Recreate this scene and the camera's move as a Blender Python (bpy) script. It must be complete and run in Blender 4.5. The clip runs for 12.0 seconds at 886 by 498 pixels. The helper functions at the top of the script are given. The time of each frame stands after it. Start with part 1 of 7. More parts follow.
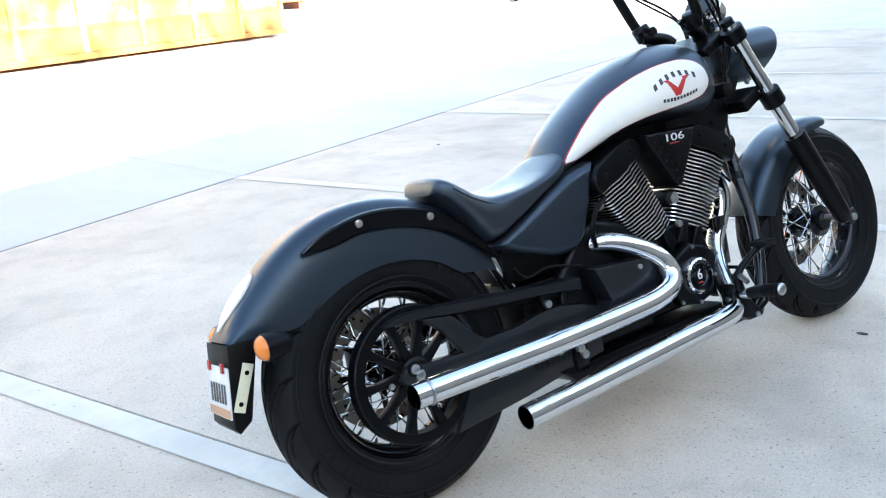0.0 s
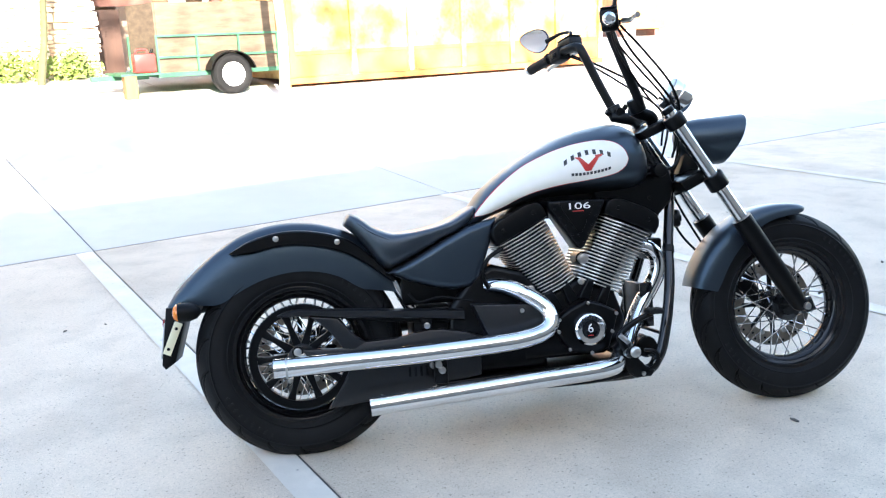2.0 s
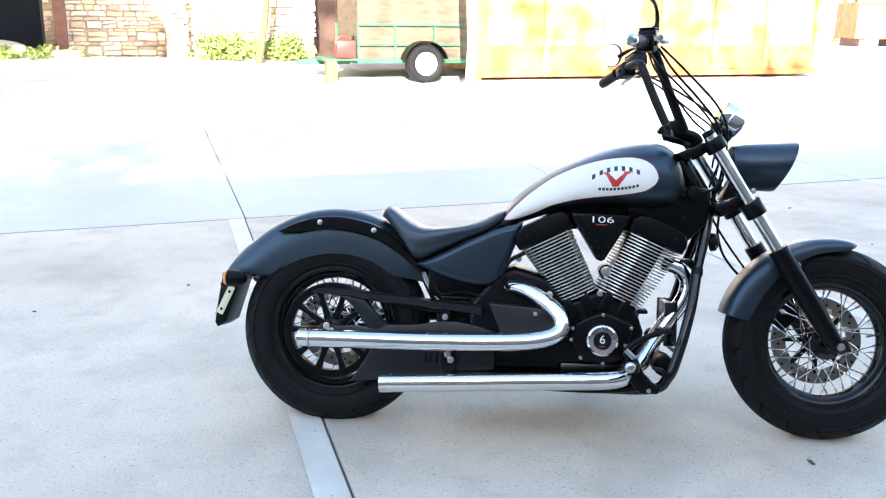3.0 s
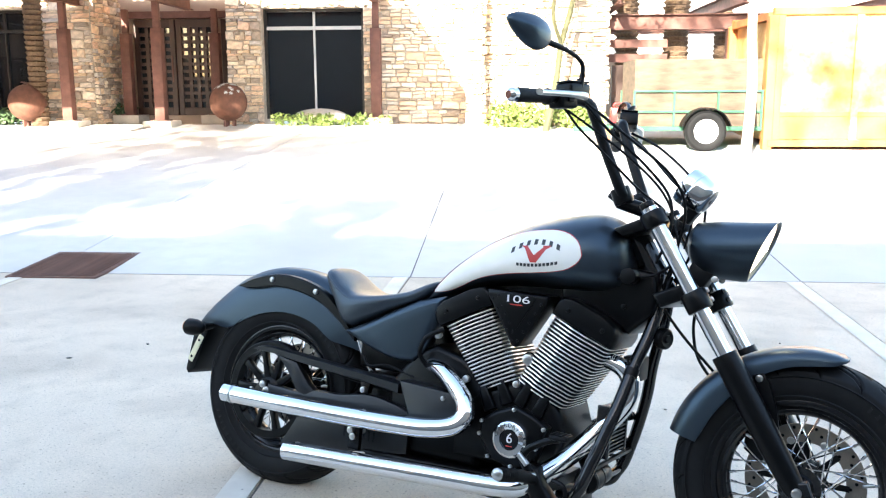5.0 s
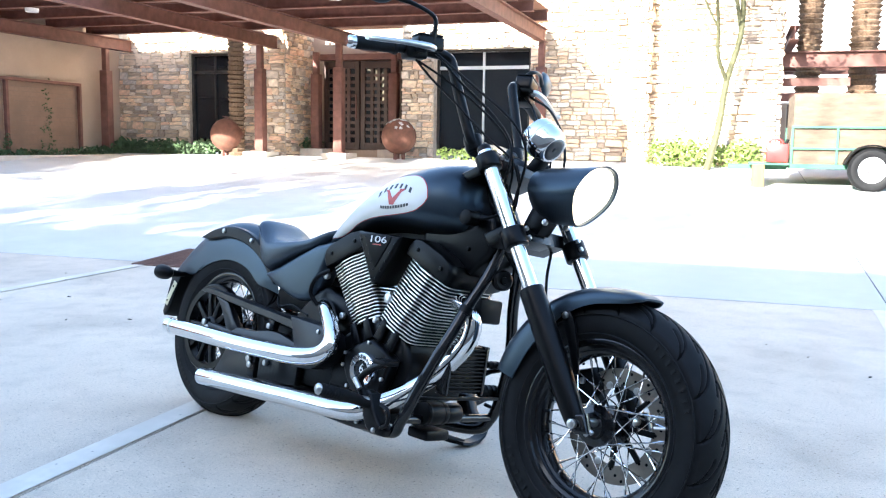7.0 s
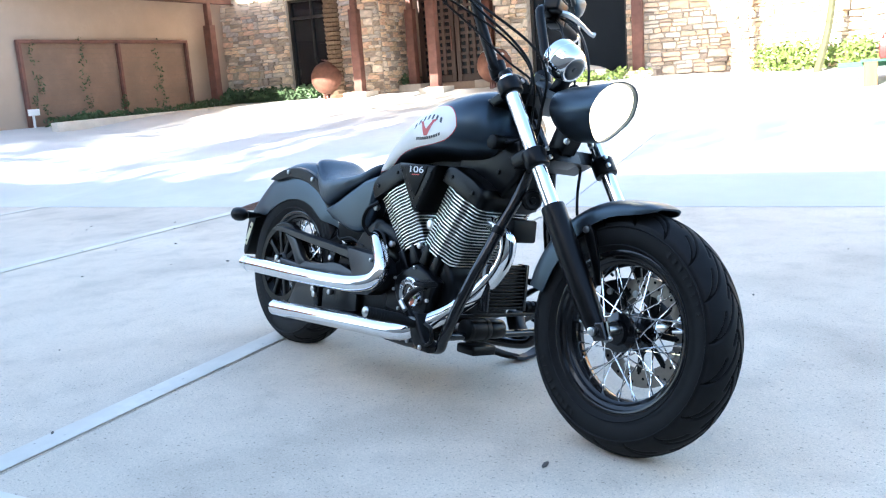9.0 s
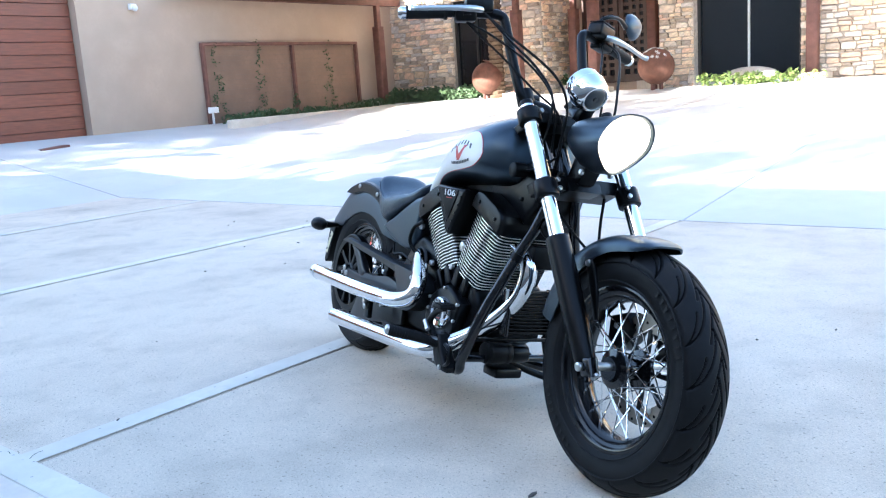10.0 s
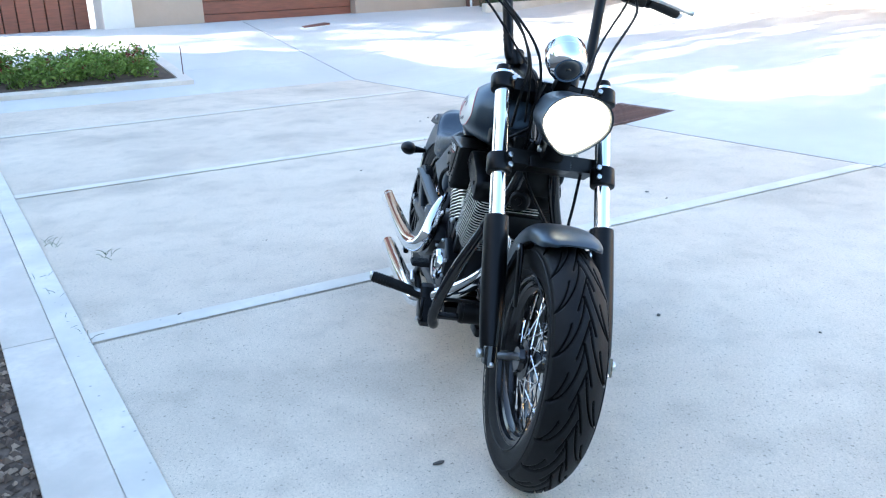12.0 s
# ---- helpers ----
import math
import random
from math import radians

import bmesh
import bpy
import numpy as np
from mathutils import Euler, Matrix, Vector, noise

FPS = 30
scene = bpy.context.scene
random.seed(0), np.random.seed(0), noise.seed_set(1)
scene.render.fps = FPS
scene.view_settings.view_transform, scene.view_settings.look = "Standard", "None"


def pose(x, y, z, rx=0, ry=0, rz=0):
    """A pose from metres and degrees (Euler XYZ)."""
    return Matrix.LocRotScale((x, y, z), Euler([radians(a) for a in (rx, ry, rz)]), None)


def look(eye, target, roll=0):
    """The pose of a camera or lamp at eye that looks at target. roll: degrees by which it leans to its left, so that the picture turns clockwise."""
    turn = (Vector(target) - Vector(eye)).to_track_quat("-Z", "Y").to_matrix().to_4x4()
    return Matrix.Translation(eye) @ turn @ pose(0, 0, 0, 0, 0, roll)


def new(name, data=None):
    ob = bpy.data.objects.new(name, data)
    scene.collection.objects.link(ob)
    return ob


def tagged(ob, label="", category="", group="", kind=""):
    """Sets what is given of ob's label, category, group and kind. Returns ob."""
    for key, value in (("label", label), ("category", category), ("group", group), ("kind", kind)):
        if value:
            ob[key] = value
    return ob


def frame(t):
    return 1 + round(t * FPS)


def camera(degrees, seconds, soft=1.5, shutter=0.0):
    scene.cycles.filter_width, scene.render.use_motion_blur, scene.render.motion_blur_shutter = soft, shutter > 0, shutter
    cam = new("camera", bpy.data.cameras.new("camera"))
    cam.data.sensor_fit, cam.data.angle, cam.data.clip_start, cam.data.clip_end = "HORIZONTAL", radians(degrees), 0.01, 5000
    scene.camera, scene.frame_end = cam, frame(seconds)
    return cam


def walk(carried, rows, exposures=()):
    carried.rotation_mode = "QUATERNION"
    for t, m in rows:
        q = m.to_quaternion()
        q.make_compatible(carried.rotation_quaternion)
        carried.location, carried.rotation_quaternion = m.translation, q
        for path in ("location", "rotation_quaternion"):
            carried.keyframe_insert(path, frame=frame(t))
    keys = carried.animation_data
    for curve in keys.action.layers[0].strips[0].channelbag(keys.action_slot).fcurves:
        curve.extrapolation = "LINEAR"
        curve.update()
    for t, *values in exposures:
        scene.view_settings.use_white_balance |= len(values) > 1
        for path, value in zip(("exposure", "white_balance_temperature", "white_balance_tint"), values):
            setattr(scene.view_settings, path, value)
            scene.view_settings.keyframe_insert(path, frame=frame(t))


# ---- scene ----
cam = camera(54.1, 12.0, soft=1.2)
PATH = [
    (0, (-0.804, -1.756, 1.166), (0.139, -0.092, 0.581), -4.6),
    (0.5, (-0.44, -1.948, 1.199), (0.296, -0.175, 0.637), -4.1),
    (1, (-0.242, -2.133, 1.262), (0.333, -0.279, 0.78), -9.1),
    (1.5, (-0.061, -2.44, 1.288), (0.191, -0.5, 0.871), -5.3),
    (2, (0.199, -2.657, 1.28), (0.396, -0.729, 0.783), -2.1),
    (2.5, (0.48, -2.782, 1.325), (0.597, -0.854, 0.807), -2.8),
    (2.7, (0.602, -2.83, 1.329), (0.561, -0.896, 0.82), -1.7),
    (4.3, (1.577, -2.526, 1.328), (0.841, -0.733, 0.835), 1.3),
    (4.5, (1.709, -2.443, 1.344), (0.926, -0.669, 0.85), 0.4),
    (5, (1.968, -2.166, 1.293), (0.92, -0.5, 0.936), -0.2),
    (5.5, (2.179, -1.867, 1.266), (0.903, -0.35, 0.999), 0.7),
    (6, (2.441, -1.705, 1.217), (1.051, -0.282, 1.008), 1.4),
    (6.5, (2.663, -1.701, 1.112), (1.238, -0.313, 0.911), 1.2),
    (7, (2.883, -1.707, 1.011), (1.449, -0.333, 0.769), 0.8),
    (7.2, (2.963, -1.744, 0.995), (1.53, -0.373, 0.734), 0.8),
    (8.8, (3.097, -1.649, 0.987), (1.58, -0.399, 0.618), -2.7),
    (9, (3.141, -1.607, 1.008), (1.55, -0.461, 0.616), -4.2),
    (9.5, (3.253, -1.439, 1.024), (1.508, -0.549, 0.62), -4.9),
    (10, (3.418, -1.232, 1.069), (1.624, -0.432, 0.696), -4.0),
    (10.5, (3.608, -0.974, 1.095), (1.735, -0.374, 0.729), -5.3),
    (11, (3.716, -0.727, 1.122), (1.832, -0.205, 0.699), -4.1),
    (11.5, (3.739, -0.487, 1.191), (1.865, -0.07, 0.631), -3.7),
    (12, (3.615, -0.327, 1.254), (1.715, -0.18, 0.647), -2.3),
]
EXPOSURES = [(0.0, 2.98, 7150, 10), (1.0, 3.03, 7450, 10.5), (2.5, 2.96, 6780, 10.5), (4.5, 2.96, 7050, 8), (7.0, 2.93, 6200, 9), (9.0, 2.92, 6200, 8), (10.0, 2.94, 6000, 9), (11.5, 2.94, 5900, 7), (12.0, 2.94, 6200, 7)]
walk(cam, [(t, look(eye, target, roll)) for t, eye, target, roll in PATH], EXPOSURES)

# ---- site axes: U runs along the facade, V towards it ----
U = Vector((0.883, 0.469))
V = Vector((-0.469, 0.883))
JA = Vector((-1.43, 2.80))       # crossing of the parking joint and a stall line
KC = Vector((-15.70, 6.20))      # inner corner of the building


def rise(x, y):
    """Height of the paving: level in the parking bays, rising towards the building and the wing."""
    d = Vector((x, y)) - JA
    n, a = d.dot(V), d.dot(U)
    return max(0.075 * min(max(0.0, n), 10.2), 0.165 * min(max(0.0, -a - 7.0), 3.9))


def bay(a, n, z=0.0):
    if n < -4.5:
        n -= 0.0404 * min(max(a, -8.0), 14.0)            # so does the kerb
    p = JA + (a + 0.042 * min(n, 0.0)) * U + n * V      # the stall lines run a little askew
    return Vector((p.x, p.y, rise(p.x, p.y) + z))


def fac(u, v, z):
    p = KC + u * U + v * V
    return Vector((p.x, p.y, z))


# ---- daylight ----
world = bpy.data.worlds.new("world")
scene.world = world
world.use_nodes = True
wn = world.node_tree
sky = wn.nodes.new("ShaderNodeTexSky")
sky.sky_type, sky.sun_disc = "NISHITA", False
SUN_WAY = (0.90 * U + 3.0 * V)
SUN_DIR = Vector((SUN_WAY.x, SUN_WAY.y, -1.39)).normalized()
sky.sun_elevation = math.asin(-SUN_DIR.z)
sky.sun_rotation = math.atan2(-SUN_DIR.x, -SUN_DIR.y)
wn.links.new(sky.outputs[0], wn.nodes["Background"].inputs[0])
wn.nodes["Background"].inputs[1].default_value = 0.125
sun_data = bpy.data.lights.new("sun", "SUN")
sun_data.energy, sun_data.angle, sun_data.color = 4.5, radians(0.53), (1.0, 0.955, 0.885)
sun = new("sun", sun_data)
sun.matrix_world = look((0, 0, 30), Vector((0, 0, 30)) + SUN_DIR)

# ---- materials ----
def material(name, base, rough=0.5, metal=0.0, vary=0.0, scale=20.0, bump=0.0, bscale=200.0, tint=None, coat=0.0,
             spots=0.0, island=0.0, rvary=0.0, detail=6.0, stretch=None, spec=0.5):
    m = bpy.data.materials.new(name)
    m.use_nodes = True
    t = m.node_tree
    n, l = t.nodes, t.links
    b = n["Principled BSDF"]
    b.inputs["Roughness"].default_value, b.inputs["Metallic"].default_value = rough, metal
    b.inputs["Base Color"].default_value = (*base, 1)
    b.inputs["Specular IOR Level"].default_value = spec
    b.inputs["Coat Weight"].default_value = coat
    b.inputs["Coat Roughness"].default_value = 0.06
    co = n.new("ShaderNodeTexCoord").outputs["Object"]
    if stretch:
        mp = n.new("ShaderNodeMapping")
        mp.inputs["Scale"].default_value = stretch
        l.new(co, mp.inputs["Vector"])
        co = mp.outputs[0]

    def noise_at(s, d=6.0):
        x = n.new("ShaderNodeTexNoise")
        x.inputs["Scale"].default_value, x.inputs["Detail"].default_value = s, d
        l.new(co, x.inputs["Vector"])
        return x.outputs["Fac"]

    def mixed(fac, a, bb):
        x = n.new("ShaderNodeMix")
        x.data_type = "RGBA"
        l.new(fac, x.inputs["Factor"])
        for s, v in ((6, a), (7, bb)):
            if isinstance(v, tuple):
                x.inputs[s].default_value = (*v, 1)
            else:
                l.new(v, x.inputs[s])
        return x.outputs[2]

    def ramp(fac, lo, hi):
        x = n.new("ShaderNodeMapRange")
        x.inputs[1].default_value, x.inputs[2].default_value = lo, hi
        l.new(fac, x.inputs[0])
        return x.outputs[0]

    col = base
    if vary:
        dark = tuple(c * (1 - vary) for c in base)
        lite = tint if tint else tuple(min(1, c * (1 + vary)) for c in base)
        col = mixed(ramp(noise_at(scale, detail), 0.32, 0.68), dark, lite)
        fine = tuple(c * (1 - vary * 0.5) for c in base)
        col = mixed(ramp(noise_at(scale * 9, 4), 0.42, 0.9), col, fine)
    if spots:
        v = n.new("ShaderNodeTexVoronoi")
        v.inputs["Scale"].default_value = spots
        l.new(co, v.inputs["Vector"])
        col = mixed(ramp(v.outputs["Distance"], 0.12, 0.02), col, tuple(c * 0.45 for c in base))
    if island:
        oi = n.new("ShaderNodeObjectInfo").outputs["Random"]
        h = n.new("ShaderNodeHueSaturation")
        l.new(ramp(oi, 0.0, 1.0), h.inputs["Value"])
        h.inputs["Value"].default_value = 1
        mr = n.new("ShaderNodeMapRange")
        mr.inputs[3].default_value, mr.inputs[4].default_value = 1 - island, 1 + island
        l.new(oi, mr.inputs[0])
        l.new(mr.outputs[0], h.inputs["Value"])
        if isinstance(col, tuple):
            h.inputs["Color"].default_value = (*col, 1)
        else:
            l.new(col, h.inputs["Color"])
        col = h.outputs[0]
    if not isinstance(col, tuple):
        l.new(col, b.inputs["Base Color"])
    if rvary:
        mr = n.new("ShaderNodeMapRange")
        mr.inputs[3].default_value, mr.inputs[4].default_value = max(0.02, rough - rvary), min(1, rough + rvary)
        l.new(noise_at(scale * 2), mr.inputs[0])
        l.new(mr.outputs[0], b.inputs["Roughness"])
    if bump:
        bp = n.new("ShaderNodeBump")
        bp.inputs["Strength"].default_value, bp.inputs["Distance"].default_value = bump, 0.004
        l.new(noise_at(bscale), bp.inputs["Height"])
        l.new(bp.outputs[0], b.inputs["Normal"])
    return m


def glow(name, colour, power):
    m = bpy.data.materials.new(name)
    m.use_nodes = True
    b = m.node_tree.nodes["Principled BSDF"]
    b.inputs["Base Color"].default_value = (*colour, 1)
    b.inputs["Emission Color"].default_value = (*colour, 1)
    b.inputs["Emission Strength"].default_value = power
    return m


def glass(name, colour=(1, 1, 1), rough=0.02):
    m = bpy.data.materials.new(name)
    m.use_nodes = True
    b = m.node_tree.nodes["Principled BSDF"]
    b.inputs["Base Color"].default_value = (*colour, 1)
    b.inputs["Transmission Weight"].default_value = 1.0
    b.inputs["Roughness"].default_value = rough
    return m


def concrete(name, base):
    """Broomed concrete: cloudy patches, a peppering of dark sand grains, darker stains."""
    m = material(name, base, 0.78, vary=0.10, scale=0.8, bump=0.35, bscale=150, rvary=0.08, island=0.03)
    n, l = m.node_tree.nodes, m.node_tree.links
    b = n["Principled BSDF"]
    co = n.new("ShaderNodeTexCoord").outputs["Object"]
    col = b.inputs["Base Color"].links[0].from_socket
    for scale, lo, hi, shade, detail in ((210.0, 0.59, 0.66, 0.72, 2.0), (80.0, 0.63, 0.68, 0.58, 3.0), (200.0, 0.60, 0.66, 1.14, 1.0), (90.0, 0.34, 0.66, 0.90, 5.0), (6.0, 0.50, 0.74, 0.86, 8.0), (1.3, 0.50, 0.70, 0.76, 8.0), (0.5, 0.50, 0.75, 0.90, 5.0)):
        t = n.new("ShaderNodeTexNoise")
        t.inputs["Scale"].default_value, t.inputs["Detail"].default_value = scale, detail
        l.new(co, t.inputs["Vector"])
        r = n.new("ShaderNodeMapRange")
        r.inputs[1].default_value, r.inputs[2].default_value = lo, hi
        r.inputs[3].default_value, r.inputs[4].default_value = 1.0, shade
        l.new(t.outputs["Fac"], r.inputs[0])
        v = n.new("ShaderNodeVectorMath")
        v.operation = "SCALE"
        l.new(col, v.inputs[0])
        l.new(r.outputs[0], v.inputs["Scale"])
        col = v.outputs[0]
    l.new(col, b.inputs["Base Color"])
    return m


CONCRETE = concrete("concrete", (0.66, 0.56, 0.44))
CONCRETE_DRIVE = material("drive_concrete", (0.55, 0.535, 0.505), 0.8, vary=0.10, scale=0.7, bump=0.2, bscale=90, island=0.03)
BAND = material("light_concrete", (0.66, 0.61, 0.525), 0.75, vary=0.14, scale=3.0, bump=0.2, bscale=120, spots=20)
KERB = material("kerb_concrete", (0.62, 0.545, 0.46), 0.8, vary=0.14, scale=4, bump=0.3, bscale=80)
JOINT = material("joint_dirt", (0.105, 0.095, 0.084), 0.95, vary=0.3, scale=30)
GRAVEL = material("gravel_bed", (0.10, 0.07, 0.05), 0.95, vary=0.35, scale=30, bump=0.8, bscale=60, spots=40)
STONES = material("gravel_stone", (0.17, 0.125, 0.095), 0.9, vary=0.5, scale=18)
STUCCO = material("stucco", (0.44, 0.33, 0.25), 0.9, vary=0.06, scale=2, bump=0.4, bscale=160)
def pebble_hues(m):
    """Each loose stone takes its own shade."""
    n, l = m.node_tree.nodes, m.node_tree.links
    b = n["Principled BSDF"]
    r = n.new("ShaderNodeValToRGB")
    e = r.color_ramp.elements
    e[0].color, e[1].color = (0.045, 0.032, 0.025, 1), (0.34, 0.25, 0.18, 1)
    e.new(0.6).color = (0.15, 0.10, 0.07, 1)
    l.new(n.new("ShaderNodeNewGeometry").outputs["Random Per Island"], r.inputs[0])
    l.new(r.outputs[0], b.inputs["Base Color"])


pebble_hues(STONES)
STUCCO_BACK = material("dark_stucco", (0.17, 0.16, 0.15), 0.9, vary=0.08, scale=2, bump=0.3, bscale=160)
STUCCO_WHITE = material("pale_stucco", (0.70, 0.66, 0.60), 0.9, vary=0.05, scale=2, bump=0.3, bscale=160)
STONE = material("ledge_stone", (0.72, 0.63, 0.54), 0.9, vary=0.22, scale=3, bump=0.6, bscale=12)


def stone_hues(m, stops):
    """Each stone takes its own hue."""
    n, l = m.node_tree.nodes, m.node_tree.links
    b = n["Principled BSDF"]
    src = b.inputs["Base Color"].links[0].from_socket
    r = n.new("ShaderNodeValToRGB")
    r.color_ramp.interpolation = "CONSTANT"
    e = r.color_ramp.elements
    while len(e) < len(stops):
        e.new(0.5)
    for k, c in enumerate(stops):
        e[k].position, e[k].color = k / len(stops), (*c, 1)
    l.new(n.new("ShaderNodeObjectInfo").outputs["Random"], r.inputs[0])
    x = n.new("ShaderNodeMix")
    x.data_type, x.blend_type = "RGBA", "MULTIPLY"
    x.inputs["Factor"].default_value = 1.0
    l.new(src, x.inputs[6])
    l.new(r.outputs[0], x.inputs[7])
    l.new(x.outputs[2], b.inputs["Base Color"])


stone_hues(STONE, [(1.0, 0.96, 0.90), (0.75, 0.66, 0.56), (1.25, 1.22, 1.15), (0.95, 0.80, 0.62), (1.1, 1.0, 0.86), (0.62, 0.55, 0.50), (1.3, 1.15, 0.95), (0.9, 0.9, 0.92), (1.15, 0.92, 0.75)])
LOUVRE = material("brown_louvre_panel", (0.21, 0.15, 0.112), 0.85, vary=0.15, scale=6)
MORTAR = material("mortar", (0.50, 0.42, 0.335), 0.95, vary=0.2, scale=12)
RUSTPANEL = material("weathered_rust_panel", (0.235, 0.150, 0.105), 0.75, vary=0.16, scale=2.0, bump=0.1, bscale=90)
RUST = material("rusted_steel", (0.165, 0.07, 0.052), 0.7, vary=0.28, scale=8, bump=0.15, bscale=90)
GRATE = material("old_iron_grate", (0.12, 0.062, 0.045), 0.8, vary=0.3, scale=20)
DECK = material("weathered_deck_metal", (0.32, 0.17, 0.115), 0.65, vary=0.2, scale=6)
REDWOOD = material("redwood_door", (0.20, 0.056, 0.030), 0.45, vary=0.22, scale=5, bump=0.1, stretch=(1, 1, 8), island=0.12)
DOORWOOD = material("dark_door_wood", (0.055, 0.025, 0.016), 0.5, vary=0.2, scale=6, stretch=(1, 1, 0.2))
DARKGLASS = material("dark_window_glass", (0.012, 0.014, 0.017), 0.03)
FRAMEMETAL = material("bronze_window_frame", (0.05, 0.045, 0.04), 0.4, metal=0.5)
PALEFRAME = material("pale_window_frame", (0.6, 0.6, 0.58), 0.4)
PALM = material("palm_trunk", (0.15, 0.095, 0.058), 0.95, vary=0.35, scale=30, bump=0.8, bscale=40)
BARK = material("palo_verde_bark", (0.085, 0.082, 0.038), 0.85, vary=0.25, scale=12, bump=0.5, bscale=60)
LEAF = material("hedge_leaf", (0.062, 0.108, 0.042), 0.6, vary=0.4, scale=3)
LEAF_PALE = material("palo_verde_leaf", (0.16, 0.22, 0.05), 0.6, vary=0.3, scale=3)
POTRUST = material("rusted_sphere", (0.15, 0.06, 0.036), 0.75, vary=0.3, scale=9, bump=0.2)
YELLOW = material("faded_yellow_steel", (0.46, 0.20, 0.035), 0.55, vary=0.35, scale=1.5, bump=0.1, tint=(0.80, 0.58, 0.26))
ORANGE = material("rust_orange_steel", (0.50, 0.17, 0.05), 0.65, vary=0.3, scale=3)
PLY = material("weathered_plywood", (0.105, 0.074, 0.048), 0.8, vary=0.35, scale=4, stretch=(1, 1, 4))
GREEN = material("green_trailer_paint", (0.03, 0.125, 0.065), 0.45, vary=0.2, scale=10)
REDPLASTIC = material("red_plastic", (0.5, 0.035, 0.03), 0.4)
WHITESTEEL = material("white_steel", (0.75, 0.75, 0.75), 0.4)
POSTWOOD = material("timber_block", (0.24, 0.11, 0.045), 0.8, vary=0.25, scale=8, stretch=(1, 1, 0.2))
SOIL = material("planter_soil", (0.10, 0.065, 0.045), 0.95, vary=0.3, scale=12, bump=0.6, bscale=40)
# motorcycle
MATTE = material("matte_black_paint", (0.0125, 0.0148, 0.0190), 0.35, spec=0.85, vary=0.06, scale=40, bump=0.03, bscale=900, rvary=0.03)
SATIN = material("satin_black_metal", (0.0022, 0.0024, 0.0029), 0.30, spec=0.18, vary=0.1, scale=60, bump=0.05, bscale=500)
ARMPAINT = material("semi_matte_black_paint", (0.0055, 0.0064, 0.0082), 0.36, spec=0.5, vary=0.08, scale=50, bump=0.04, bscale=600)
RIMBLACK = material("gloss_black_rim", (0.006, 0.006, 0.007), 0.16, spec=0.4, vary=0.1, scale=40)
GLOSS = material("gloss_black_paint", (0.008, 0.008, 0.009), 0.1, vary=0.1, scale=40)
CHROME = material("chrome", (0.82, 0.83, 0.84), 0.045, metal=1.0, vary=0.03, scale=30)
STEEL = material("bare_steel", (0.55, 0.55, 0.54), 0.28, metal=1.0, vary=0.1, scale=60)
DISCSTEEL = material("brake_disc_steel", (0.27, 0.24, 0.21), 0.38, metal=1.0, vary=0.15, scale=40)
ALU = material("machined_fin_edge", (0.90, 0.89, 0.86), 0.38, metal=1.0, vary=0.05, scale=80)
RUBBER = material("tyre_rubber", (0.0068, 0.0069, 0.0074), 0.56, spec=0.17, vary=0.2, scale=30, bump=0.1, bscale=400)
# darker than the rubber: shade of sipes and disc holes, put into the colour
RECESS_SHADE = material("recess_shade", (0.003, 0.003, 0.003), 0.9, spec=0.1)
TYREMARK = material("tyre_lettering", (0.0085, 0.0085, 0.009), 0.5, spec=0.2)
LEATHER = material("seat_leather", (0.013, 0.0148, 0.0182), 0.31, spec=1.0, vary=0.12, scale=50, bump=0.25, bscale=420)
# blue specular tint paints in the sky's sheen on the bodywork and seat
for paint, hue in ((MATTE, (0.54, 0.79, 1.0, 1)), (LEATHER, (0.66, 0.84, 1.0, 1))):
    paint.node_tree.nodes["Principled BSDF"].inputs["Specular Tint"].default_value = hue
PLASTIC = material("black_plastic", (0.0028, 0.0028, 0.003), 0.42, spec=0.14, vary=0.1, scale=60)
WHITEPAINT = material("cream_tank_panel", (0.80, 0.77, 0.70), 0.3, vary=0.02, scale=30)
REDPAINT = material("red_emblem", (0.50, 0.035, 0.03), 0.3)
DARKINK = material("dark_lettering", (0.03, 0.03, 0.03), 0.4)
WHITEINK = material("pale_lettering", (0.75, 0.75, 0.73), 0.4)
AMBER = material("amber_lens", (0.85, 0.22, 0.02), 0.2, coat=0.5)
REDLENS = material("red_lens", (0.45, 0.02, 0.02), 0.15, coat=0.5)
CLEARLENS = material("pale_tail_lens", (0.75, 0.75, 0.73), 0.12, coat=0.6)
PLATE = material("plate_sheet", (0.75, 0.74, 0.70), 0.35, vary=0.05, scale=60)
PLATEBAND = material("plate_band", (0.55, 0.30, 0.16), 0.4)
YELLOWREF = material("pale_reflector", (0.75, 0.70, 0.48), 0.3, coat=0.4)
DARKALLOY = material("dark_alloy_plate", (0.10, 0.10, 0.10), 0.3, metal=0.6)
MIRROR = material("mirror_glass", (0.9, 0.9, 0.9), 0.01, metal=1.0)
HEADLENS = glow("lit_headlamp", (1.0, 0.84, 0.62), 0.75)
BULB = glow("lamp_filament", (1.0, 0.82, 0.55), 14.0)

# ---- mesh helpers ----
def link(name, bm, mat, parent=None, label="", smooth=False, m=None):
    me = bpy.data.meshes.new(name)
    bm.to_mesh(me)
    bm.free()
    for x in (mat if isinstance(mat, (list, tuple)) else [mat]):
        me.materials.append(x)
    if smooth:
        me.polygons.foreach_set("use_smooth", [True] * len(me.polygons))
        if smooth != "all":
            me.set_sharp_from_angle(angle=radians(38))
    ob = new(name, me)
    if m is not None:
        ob.matrix_basis = m
    if parent is not None:
        ob.parent = parent
    if label:
        tagged(ob, label)
    return ob


def part(name, bm, mat, parent, label="", smooth=True, m=None):
    return link(name, bm, mat, parent, label, smooth, m)


